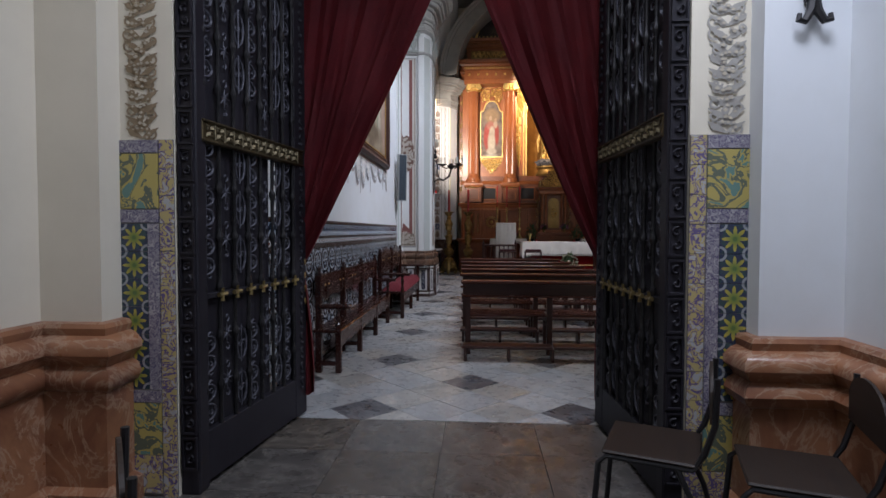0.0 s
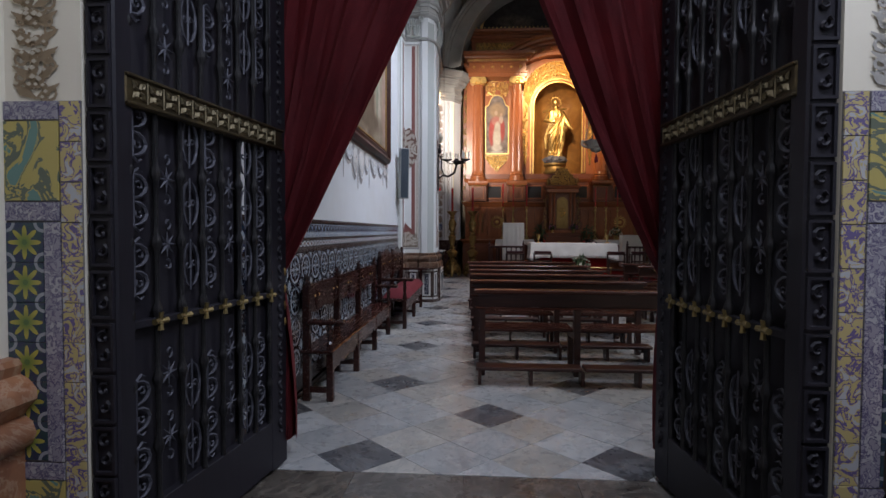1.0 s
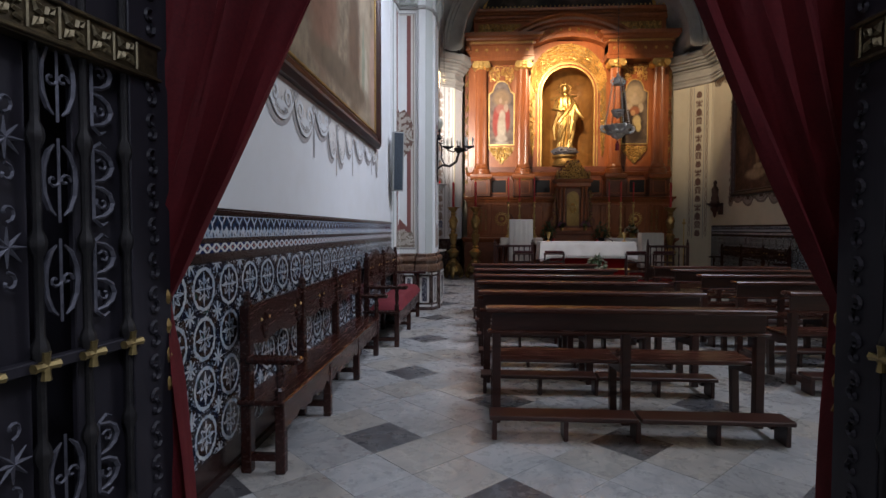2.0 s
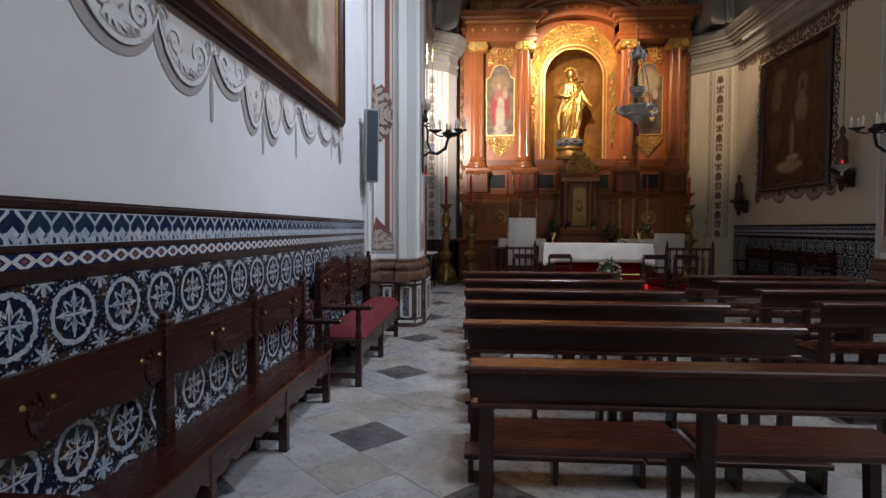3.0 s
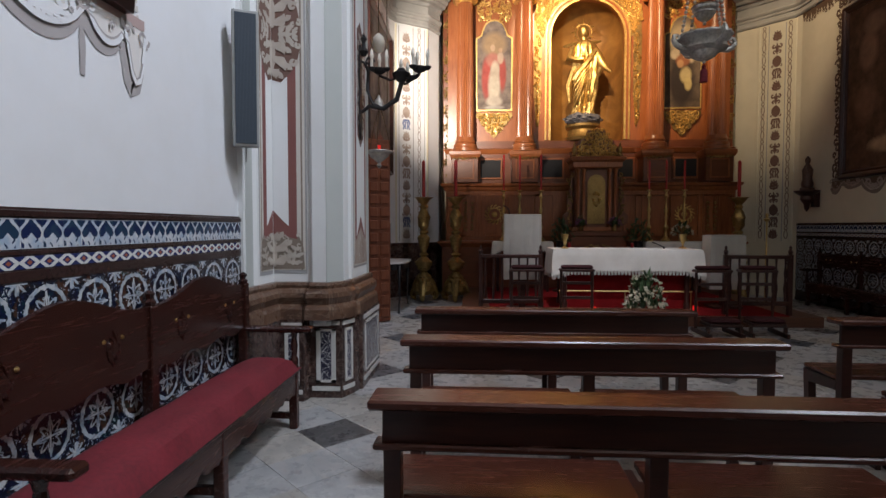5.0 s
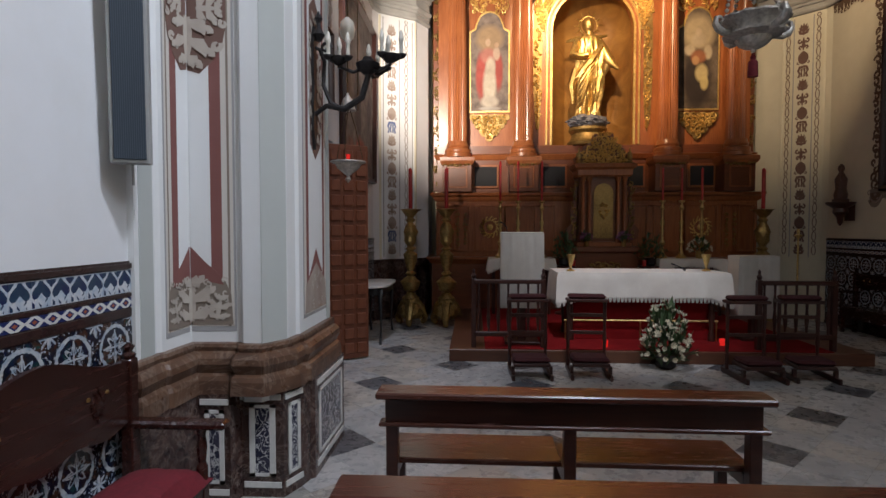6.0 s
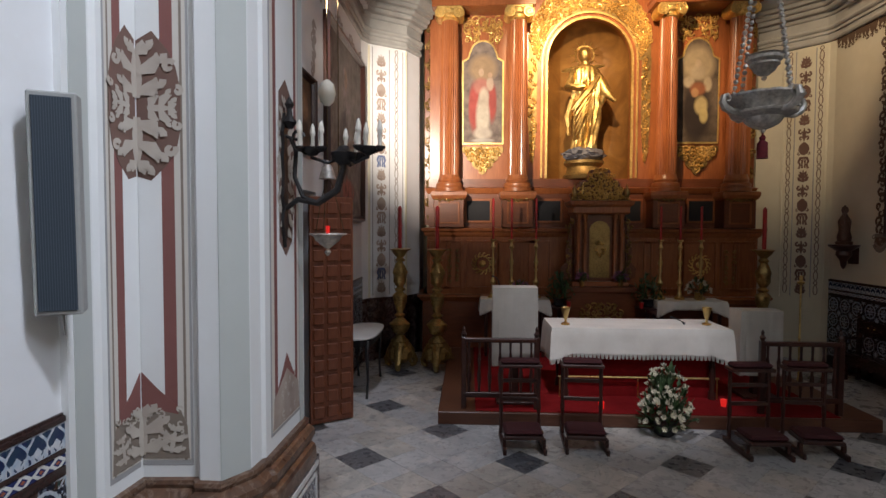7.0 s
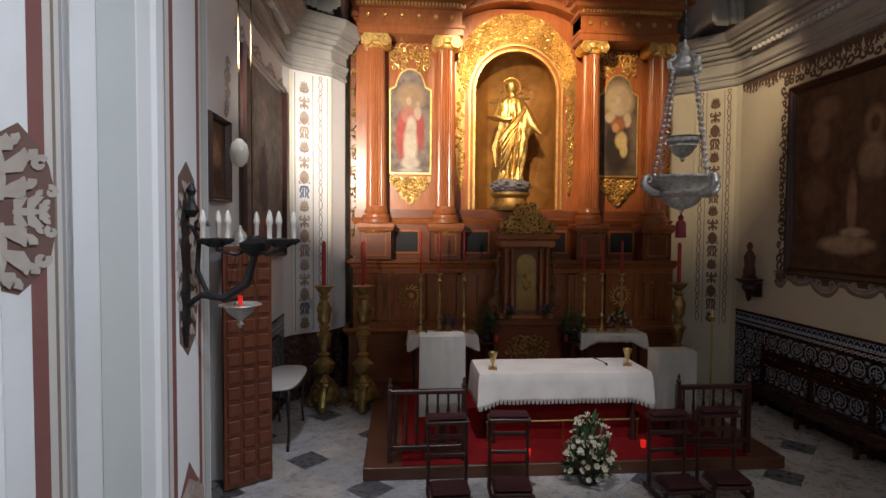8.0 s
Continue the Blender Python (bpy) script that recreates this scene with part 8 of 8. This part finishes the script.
part("painted_scrolls", b, M["paint_umber_dark"], deco_e, "painted scrolls", m=pose(XE, 15.30, 0, 0, 0, -90))
b = BM()
rnd = random.Random(31)
for k in range(64):
    x = -2.45 + k * 0.08
    drop = 0.10 + 0.08 * abs(math.sin(k * 0.55))
    ribbon(b, [(x, 5.44), (x + rnd.uniform(-0.02, 0.02), 5.44 - drop * 0.6), (x + rnd.uniform(-0.03, 0.03), 5.44 - drop)], [0.05, 0.040, 0.014], -0.002)
    ribbon(b, spiral(x, 5.42 - drop, 0.032, 0.9, rnd.uniform(0, 6), 1, 9), 0.014, -0.003)
tagged(part("painted_festoon", b, M["paint_umber_dark"], deco_e, "dark painted leaf festoon under the cornice", m=pose(XE, 15.2, 0, 0, 0, -90)), kind="stuff")
deco_a = thing("painted_surround", "faded painted scrollwork on the apse wall", "wall painting", None, "", "structure")
b = BM()
rnd = random.Random(14)
for k in range(30):
    ribbon(b, spiral(-1.25 + k * 0.086, 5.10 + 0.10 * math.sin(k * 0.7), rnd.uniform(0.05, 0.09), 1.0, rnd.uniform(0, 6), 1, 12), 0.018, -0.004)
for k in range(20):
    ribbon(b, spiral(-2.45 + rnd.uniform(-0.08, 0.08), 3.0 + k * 0.09, rnd.uniform(0.05, 0.09), 1.0, rnd.uniform(0, 6), 1, 12), 0.018, -0.004)
    ribbon(b, spiral(-1.55 + rnd.uniform(-0.06, 0.06), 4.1 + 0.03 * k, rnd.uniform(0.04, 0.08), 1.0, rnd.uniform(0, 6), 1, 12), 0.018, -0.004)
part("painted_scrolls", b, M["paint_shade"], deco_a, "painted scrolls", m=pose(XW, 16.18, 0, 0, 0, 90))

# ---- wall fittings ----
sp = thing("wall_speaker", "slim grey column loudspeaker with a dark blue grille", "loudspeaker", pose(-1.478, 10.47, 1.945, 3.0, 0, 26))
b = BM()
box(b, -0.085, 0.085, -0.05, 0.05, 0.0, 0.90, 0.006)
part("case", b, M["speaker_grey"], sp)
b = BM()
box(b, -0.068, 0.068, -0.058, -0.049, 0.02, 0.88, 0.002)
part("grille", b, M["grille"], sp, "dark blue ribbed grille")
b = BM()
box(b, -0.02, 0.02, 0.04, 0.16, 0.06, 0.12)
box(b, -0.02, 0.02, 0.04, 0.16, 0.80, 0.86)
tube(b, [(0, 0.02, 0.0), (0.0, 0.03, -0.10)], 0.006, 5)
part("bracket", b, M["speaker_grey"], sp)


def candelabrum(m, label):
    """A wall candelabrum; local +x points away from the wall."""
    root = thing("candelabrum", label, "candelabrum", m, "wall candelabra")
    b = BM()
    slab(b, [(-0.02, -0.36), (0.0, -0.44), (0.02, -0.36), (0.045, -0.28), (0.03, -0.2), (0.045, -0.12), (0.02, 0.0), (0.04, 0.12), (0.025, 0.2), (0.04, 0.28), (0.02, 0.34), (0.0, 0.40), (-0.02, 0.34), (-0.04, 0.28), (-0.025, 0.2), (-0.04, 0.12), (-0.02, 0.0), (-0.045, -0.12), (-0.03, -0.2), (-0.045, -0.28)], 0.0, 0.02)
    bmesh.ops.transform(b, matrix=pose(0.026, 0, 0, 0, 0, 90), verts=b.verts)
    lathe(b, [(0.02, 0.30), (0.045, 0.34), (0.02, 0.38), (0.015, 0.42), (0.03, 0.45), (0.003, 0.50)], 10, (0.05, 0, 0))
    part("back_plate", b, M["iron"], root, "cast iron back plate")
    b = BM()
    tube(b, [(0.02, 0, -0.20), (0.10, 0, -0.14), (0.22, 0.02, -0.16), (0.34, 0.03, -0.08), (0.38, 0.04, 0.06), (0.38, 0.05, 0.14)], [0.016, 0.018, 0.022, 0.024, 0.02, 0.028], 8)
    tube(b, [(0.02, 0, 0.26), (0.06, 0.0, 0.24), (0.09, 0, 0.16), (0.08, 0, 0.0), (0.13, 0, -0.12), (0.22, 0.02, -0.16)], [0.01, 0.014, 0.014, 0.014, 0.014, 0.012], 8)
    tube(b, [(p[0] + 0.10, 0.0, p[1] + 0.25) for p in spiral(0, 0, 0.045, 1.0, 0, 1, 10)], 0.010, 6)
    lathe(b, [(0.03, 0.08), (0.075, 0.12), (0.085, 0.155), (0.05, 0.17), (0.03, 0.20)], 12, (0.38, 0.05, 0))
    part("arm", b, M["iron"], root, "scrolled iron arm", True)
    for k, a in enumerate((200, 330, 80)):
        ca, sa = math.cos(radians(a)), math.sin(radians(a))
        cx, cy = 0.38 + 0.20 * ca, 0.05 + 0.20 * sa
        b = BM()
        tube(b, [(0.38, 0.05, 0.13), (0.38 + 0.1 * ca, 0.05 + 0.1 * sa, 0.09), (cx, cy, 0.12), (cx, cy, 0.16)], 0.012, 6)
        lathe(b, [(0.02, 0.13), (0.06, 0.16), (0.065, 0.18), (0.03, 0.185)], 10, (cx, cy, 0))
        br = part("branch", b, M["iron"], root, "iron branch", True)
        for j in range(3):
            t = radians(a + 120 * j + 20)
            x, y = cx + 0.075 * math.cos(t), cy + 0.075 * math.sin(t)
            b = BM()
            tube(b, [(cx, cy, 0.16), ((cx + x) / 2, (cy + y) / 2, 0.14), (x, y, 0.16)], 0.008, 5)
            lathe(b, [(0.012, 0.15), (0.034, 0.17), (0.036, 0.18), (0.016, 0.185)], 8, (x, y, 0))
            part("cup", b, M["iron"], br)
            b = BM()
            lathe(b, [(0.013, 0.182), (0.013, 0.262), (0.018, 0.268), (0.019, 0.285), (0.011, 0.325), (0.003, 0.342)], 8, (x, y, 0))
            part("bulb_candle", b, M["candle_white"], br, "white candle bulb", True)
    return root


candelabrum(pose(-0.956, 11.66, 2.62), "black wrought iron wall candelabrum with white candle bulbs")
candelabrum(pose(2 * CX + 0.956, 11.66, 2.62, 0, 0, 180), "black wrought iron wall candelabrum with white candle bulbs")

# hanging lamps


def chain(b, p0, p1, r, step):
    p0, p1 = Vector(p0), Vector(p1)
    n = max(2, int((p1 - p0).length / step))
    for i in range(n):
        a, c = p0.lerp(p1, i / n), p0.lerp(p1, (i + 0.72) / n)
        tube(b, [a, a.lerp(c, 0.5), c], [r * 0.5, r, r * 0.5], 5)


lp = thing("sanctuary_lamp", "large tarnished silver hanging lamp on ornate chains", "lamp", pose(2.31, 12.32, 3.05))
b = BM()
prof = [(0.0, -0.06), (0.015, -0.055), (0.02, -0.035), (0.06, -0.02), (0.10, 0.005), (0.12, 0.035), (0.122, 0.05), (0.165, 0.058), (0.205, 0.075), (0.21, 0.09), (0.172, 0.10), (0.185, 0.125), (0.22, 0.165), (0.245, 0.19), (0.245, 0.205), (0.225, 0.205), (0.20, 0.17)]
n = 56
rings = []
for r, z in prof:
    rings.append([b.verts.new((r * (1 + (0.05 if i % 4 < 2 and r > 0.05 else 0)) * math.cos(2 * math.pi * i / n), r * (1 + (0.05 if i % 4 < 2 and r > 0.05 else 0)) * math.sin(2 * math.pi * i / n), z)) for i in range(n)])
for p, q in zip(rings, rings[1:]):
    for i in range(n):
        b.faces.new((p[i], p[(i + 1) % n], q[(i + 1) % n], q[i]))
bmesh.ops.remove_doubles(b, verts=b.verts, dist=0.0005)
part("bowl", b, M["silver"], lp, "ribbed silver bowl", True)
b = BM()
lathe(b, [(0.005, 0.31), (0.018, 0.325), (0.012, 0.34), (0.04, 0.355), (0.07, 0.38), (0.085, 0.41), (0.10, 0.42), (0.095, 0.435), (0.115, 0.455), (0.115, 0.48), (0.125, 0.49), (0.11, 0.495)], 20)
part("upper_cup", b, M["silver"], lp, "small silver cup", True)
b = BM()
lathe(b, [(0.09, 0.95), (0.10, 0.965), (0.095, 0.99), (0.08, 1.0), (0.085, 1.03), (0.06, 1.07), (0.03, 1.10), (0.035, 1.12), (0.015, 1.15), (0.005, 1.2)], 16)
part("crown", b, M["silver"], lp, "silver crown", True)
for k in range(4):
    a = radians(12 + 90 * k)
    b = BM()
    arm = [(0.17, 0.08), (0.25, 0.085), (0.30, 0.11), (0.325, 0.15), (0.315, 0.19), (0.285, 0.20), (0.265, 0.18), (0.275, 0.155), (0.295, 0.155)]
    tube(b, [(r * math.cos(a), r * math.sin(a), z) for r, z in arm], [0.022, 0.028, 0.028, 0.024, 0.020, 0.016, 0.013, 0.011, 0.014], 8)
    part("scroll_handle", b, M["silver"], lp, "", True)
    b = BM()
    tube(b, [(r * math.cos(a), r * math.sin(a), z) for r, z in ((0.09, 0.96), (0.13, 0.98), (0.135, 1.02), (0.10, 1.04), (0.085, 1.06), (0.10, 1.085))], [0.015, 0.02, 0.02, 0.016, 0.014, 0.01], 7)
    part("crown_scroll", b, M["silver"], lp, "", True)
    b = BM()
    chain(b, (0.24 * math.cos(a), 0.24 * math.sin(a), 0.19), (0.10 * math.cos(a), 0.10 * math.sin(a), 0.97), 0.019, 0.042)
    tagged(part("chain", b, M["silver"], lp, "silver chain"), kind="stuff")
b = BM()
chain(b, (0, 0, 1.18), (0, 0, 6.15), 0.012, 0.06)
tagged(part("chain", b, M["iron"], lp, "dark hanging chain"), kind="stuff")
b = BM()
tube(b, [(0.0, 0, -0.03), (0.0, 0, -0.07)], 0.006, 5)
lathe(b, [(0.038, -0.24), (0.035, -0.13), (0.016, -0.11), (0.022, -0.09), (0.008, -0.07)], 10)
part("tassel", b, M["velvet"], lp, "dark red tassel", True)

l2 = thing("votive_lamp", "small silver hanging lamp with a red glass and white counterweight", "lamp", pose(-1.0, 12.92, 2.12))
b = BM()
lathe(b, [(0.004, -0.06), (0.03, -0.03), (0.012, 0.0), (0.05, 0.03), (0.10, 0.07), (0.12, 0.11), (0.165, 0.125), (0.16, 0.135), (0.11, 0.12)], 18)
part("bowl", b, M["silver"], l2, "silver bowl", True)
RG = Mat("red_glass_lit", 0.1)
RG.color((0.5, 0.01, 0.01))
RG.b.inputs["Emission Color"].default_value = (1, 0.03, 0.02, 1)
RG.b.inputs["Emission Strength"].default_value = 0.5
b = BM()
lathe(b, [(0.015, 0.12), (0.018, 0.17), (0.020, 0.20)], 10)
part("glass", b, RG.m, l2, "glowing red oil glass", True)
b = BM()
for k in range(3):
    a = radians(30 + 120 * k)
    tube(b, [(0.15 * math.cos(a), 0.15 * math.sin(a), 0.13), (0.07 * math.cos(a), 0.07 * math.sin(a), 0.45), (0.01, 0, 0.64)], 0.004, 5)
tube(b, [(0, 0, 0.7), (0, 0, 1.25)], 0.006, 5)
tube(b, [(0, 0, 1.42), (0, 0, 7.08)], 0.006, 5)
tube(b, [(0.09, 0.02, 0.6), (0.09, 0.02, 7.08)], 0.005, 5)
part("cord", b, M["bronze"], l2)
b = BM()
lathe(b, [(0.075, 0.60), (0.06, 0.65), (0.045, 0.70), (0.02, 0.73), (0.01, 0.76)], 14)
part("bell_cap", b, M["silver"], l2, "silver bell-shaped cap", True)
b = BM()
lathe(b, [(0.02, 1.22), (0.06, 1.26), (0.075, 1.33), (0.06, 1.40), (0.02, 1.44)], 14)
part("counterweight", b, M["white_porcelain"], l2, "white egg-shaped counterweight", True)


def small_statue(x, y, z, h, m_rot, label):
    """A wall bracket with a small figure on it."""
    root = thing("wall_bracket", "carved wooden wall bracket holding a small statue", "bracket", pose(x, y, z, 0, 0, m_rot), "statue brackets")
    b = BM()
    lathe(b, [(0.01, -0.38), (0.04, -0.33), (0.05, -0.25), (0.11, -0.16), (0.10, -0.10), (0.19, -0.04), (0.21, -0.02), (0.21, 0.0)], 14, (0, -0.20, 0))
    box(b, -0.05, 0.05, -0.10, 0, -0.3, -0.02)
    part("console", b, M["wood_dark"], root, "", True)
    b = BM()
    lathe(b, [(0.11, 0), (0.12, 0.04), (0.09, 0.06), (0.10, 0.12), (0.075, 0.35 * h), (0.09, 0.6 * h), (0.05, 0.72 * h), (0.03, 0.78 * h), (0.05, 0.86 * h), (0.04, 0.94 * h), (0.005, h)], 14)
    tube(b, [(0.05, 0, 0.62 * h), (0.12, -0.05, 0.55 * h), (0.12, -0.08, 0.75 * h), (0.13, -0.06, 0.9 * h)], [0.03, 0.03, 0.02, 0.015], 6)
    o = part("small_statue", b, plain("statue_paint", (0.10, 0.05, 0.035), 0.5, 0.2, 0.5).m, None, "", True, pose(x, y, z, 0, 0, m_rot) @ pose(0, -0.20, 0.0))
    tagged(o, label, "statue")


small_statue(XE, 17.10, 2.06, 0.62, -90, "small dark painted statue on a wall bracket")
small_statue(XE, 13.45, 2.40, 0.75, -90, "small dark robed statue on a wall bracket")
l3 = thing("votive_lamp", "small hanging lamp with a red glowing glass", "lamp", pose(5.75, 12.92, 2.30))
b = BM()
lathe(b, [(0.004, -0.06), (0.03, -0.03), (0.012, 0.0), (0.05, 0.03), (0.10, 0.07), (0.12, 0.11), (0.165, 0.125), (0.11, 0.12)], 18)
part("bowl", b, M["silver"], l3, "silver bowl", True)
b = BM()
lathe(b, [(0.015, 0.12), (0.018, 0.17), (0.020, 0.20)], 10)
part("glass", b, RG.m, l3, "glowing red oil glass", True)
b = BM()
for k in range(3):
    a = radians(30 + 120 * k)
    tube(b, [(0.15 * math.cos(a), 0.15 * math.sin(a), 0.13), (0.07 * math.cos(a), 0.07 * math.sin(a), 0.45), (0.01, 0, 0.70)], 0.004, 5)
tube(b, [(0, 0, 0.7), (0, 0, 6.9)], 0.006, 5)
part("cord", b, M["bronze"], l3)

for x, y in ((1.80, 14.78), (3.30, 14.95)):
    b = BM()
    lathe(b, [(0.03, 0), (0.038, 0.07), (0.036, 0.085)], 10)
    tagged(part("votive_glass", b, RG.m, None, "", True, pose(x, y, 0.158)), "small glowing red votive glass before the altar", "candle", "votive glasses")

# ---- the entrance hall ----


def school_chair(x, y, r):
    root = thing("chair", "stacking chair with brown plywood seat and black tube legs", "chair", pose(x, y, 0, 0, 0, r), "stacking chairs")
    b = BM()
    box(b, -0.20, 0.20, -0.19, 0.19, 0.44, 0.455, 0.007)
    part("seat", b, M["chair_ply"], root, "varnished plywood seat")
    b = BM()
    n = 12
    out = [(-0.19, 0.62), (0.19, 0.62)] + [(0.19 * math.cos(t * math.pi / n) , 0.72 + 0.10 * math.sin(t * math.pi / n)) for t in range(n + 1)]
    slab(b, out, 0.215, 0.227)
    part("backrest", b, M["chair_ply"], root, "rounded plywood backrest")
    for sx in (-1, 1):
        b = BM()
        tube(b, [(sx * 0.19, 0.24, 0.80), (sx * 0.19, 0.235, 0.62), (sx * 0.19, 0.20, 0.50), (sx * 0.19, 0.16, 0.43), (sx * 0.19, -0.17, 0.43), (sx * 0.20, -0.20, 0.40), (sx * 0.21, -0.23, 0.0)], 0.012, 8)
        part("side_tube", b, M["black"], root, "", True)
        b = BM()
        tube(b, [(sx * 0.19, 0.10, 0.43), (sx * 0.20, 0.20, 0.22), (sx * 0.21, 0.26, 0.0)], 0.012, 8)
        part("rear_leg", b, M["black"], root, "", True)
    b = BM()
    tube(b, [(-0.19, 0.10, 0.425), (0.19, 0.10, 0.425)], 0.010, 6)
    tube(b, [(-0.19, -0.12, 0.425), (0.19, -0.12, 0.425)], 0.010, 6)
    part("cross_tube", b, M["black"], root)


school_chair(0.78, 2.32, -112)
school_chair(1.235, 2.07, -108)
school_chair(-1.08, 1.12, -54)

lb = thing("wall_lantern", "black wrought iron lantern bracket on the white wall", "lantern", pose(1.47, 2.46, 2.27))
b = BM()
for s in (-1, 1):
    tube(b, [(0, -0.03, 0.14), (s * 0.012, -0.035, 0.06), (s * 0.042, -0.04, 0.008), (s * 0.068, -0.04, 0.016), (s * 0.064, -0.04, 0.042)], [0.022, 0.02, 0.016, 0.014, 0.010], 6)
box(b, -0.03, 0.03, -0.03, 0.0, 0.10, 0.55, 0.006)
part("bracket", b, M["iron"], lb, "", True)
b = BM()
lathe(b, [(0.07, 0.50), (0.11, 0.56), (0.13, 0.85), (0.14, 0.88), (0.04, 1.0)], 6, (0, -0.14, 0))
part("housing", b, M["iron"], lb)

# ---- floor slabs ----


def clip_y(poly, ymin):
    out = []
    for i, p in enumerate(poly):
        q = poly[(i + 1) % len(poly)]
        if p[1] >= ymin:
            out.append(p)
        if (p[1] < ymin) != (q[1] < ymin):
            t = (ymin - p[1]) / (q[1] - p[1])
            out.append((p[0] + t * (q[0] - p[0]), ymin))
    return out


S = 0.8 * math.sqrt(2) / 3
H = S / math.sqrt(2)
G = 0.0016
rest = {True: ([], []), False: ([], [])}
src = {}
rnd = random.Random(21)


def slab_mesh(b, poly):
    top = [b.verts.new((x, y, 0.0)) for x, y in poly]
    low = [b.verts.new((x, y, -0.03)) for x, y in poly]
    b.faces.new(top)
    for i in range(len(top)):
        j = (i + 1) % len(top)
        b.faces.new((top[i], low[i], low[j], top[j]))


for i in range(-30, 60):
    for j in range(-40, 40):
        x, y = -0.85 + (i - j) * H, 4.0 + (i + j) * H
        if not (XW - 0.3 < x < XE + 0.3 and Y_OUT - 0.3 < y < Y_END):
            continue
        dark = i % 3 == 0 and j % 3 == 0
        k = H - G
        poly = [(x, y - k), (x + k, y), (x, y + k), (x - k, y)]
        cut = y - k < Y_OUT + 0.004
        if cut:
            poly = clip_y(poly, Y_OUT + 0.004)
            if len(poly) < 3:
                continue
        if -1.6 < x < 1.9 and y < 14.3:
            m = pose(x, y, rnd.uniform(-0.0006, 0.0006))
            if cut:
                b = BM()
                slab_mesh(b, [(px - x, py - y) for px, py in poly])
                part("slab", b, M["marble_dark" if dark else "marble_white"], floor, m=m)
            elif dark in src:
                again(src[dark], "slab", floor, m)
            else:
                b = BM()
                slab_mesh(b, [(px - x, py - y) for px, py in poly])
                src[dark] = part("slab", b, M["marble_dark" if dark else "marble_white"], floor, m=m)
        else:
            vs, fs = rest[dark]
            n0 = len(vs)
            vs += [(px, py, 0.0) for px, py in poly]
            fs.append(list(range(n0, n0 + len(poly))))
for dark, (vs, fs) in rest.items():
    me = bpy.data.meshes.new("slabs")
    me.from_pydata(vs, [], fs)
    me.materials.append(M["marble_dark" if dark else "marble_white"])
    o = new("slabs", me)
    o.parent = floor
    tagged(o, "dark grey marble slabs" if dark else "pale marble slabs", "", "", "stuff")
# threshold and hall slabs
for x0 in range(-4, 4):
    for y0 in range(-6, 7):
        ax, ay = x0 * 0.62 + 0.10, -2.904 + (y0 + 6) * 0.557
        if ay > 3.7:
            continue
        b = BM()
        if ay > 3.3:
            continue
        k = 0.0016
        slab_mesh(b, [(-0.31 + k, -0.2785 + k), (0.31 - k, -0.2785 + k), (0.31 - k, 0.2785 - k), (-0.31 + k, 0.2785 - k)])
        part("slab", b, M["marble_grey"], floor, "brown grey marble slab", m=pose(ax, ay + 0.2785, rnd.uniform(-0.0005, 0.0005)))
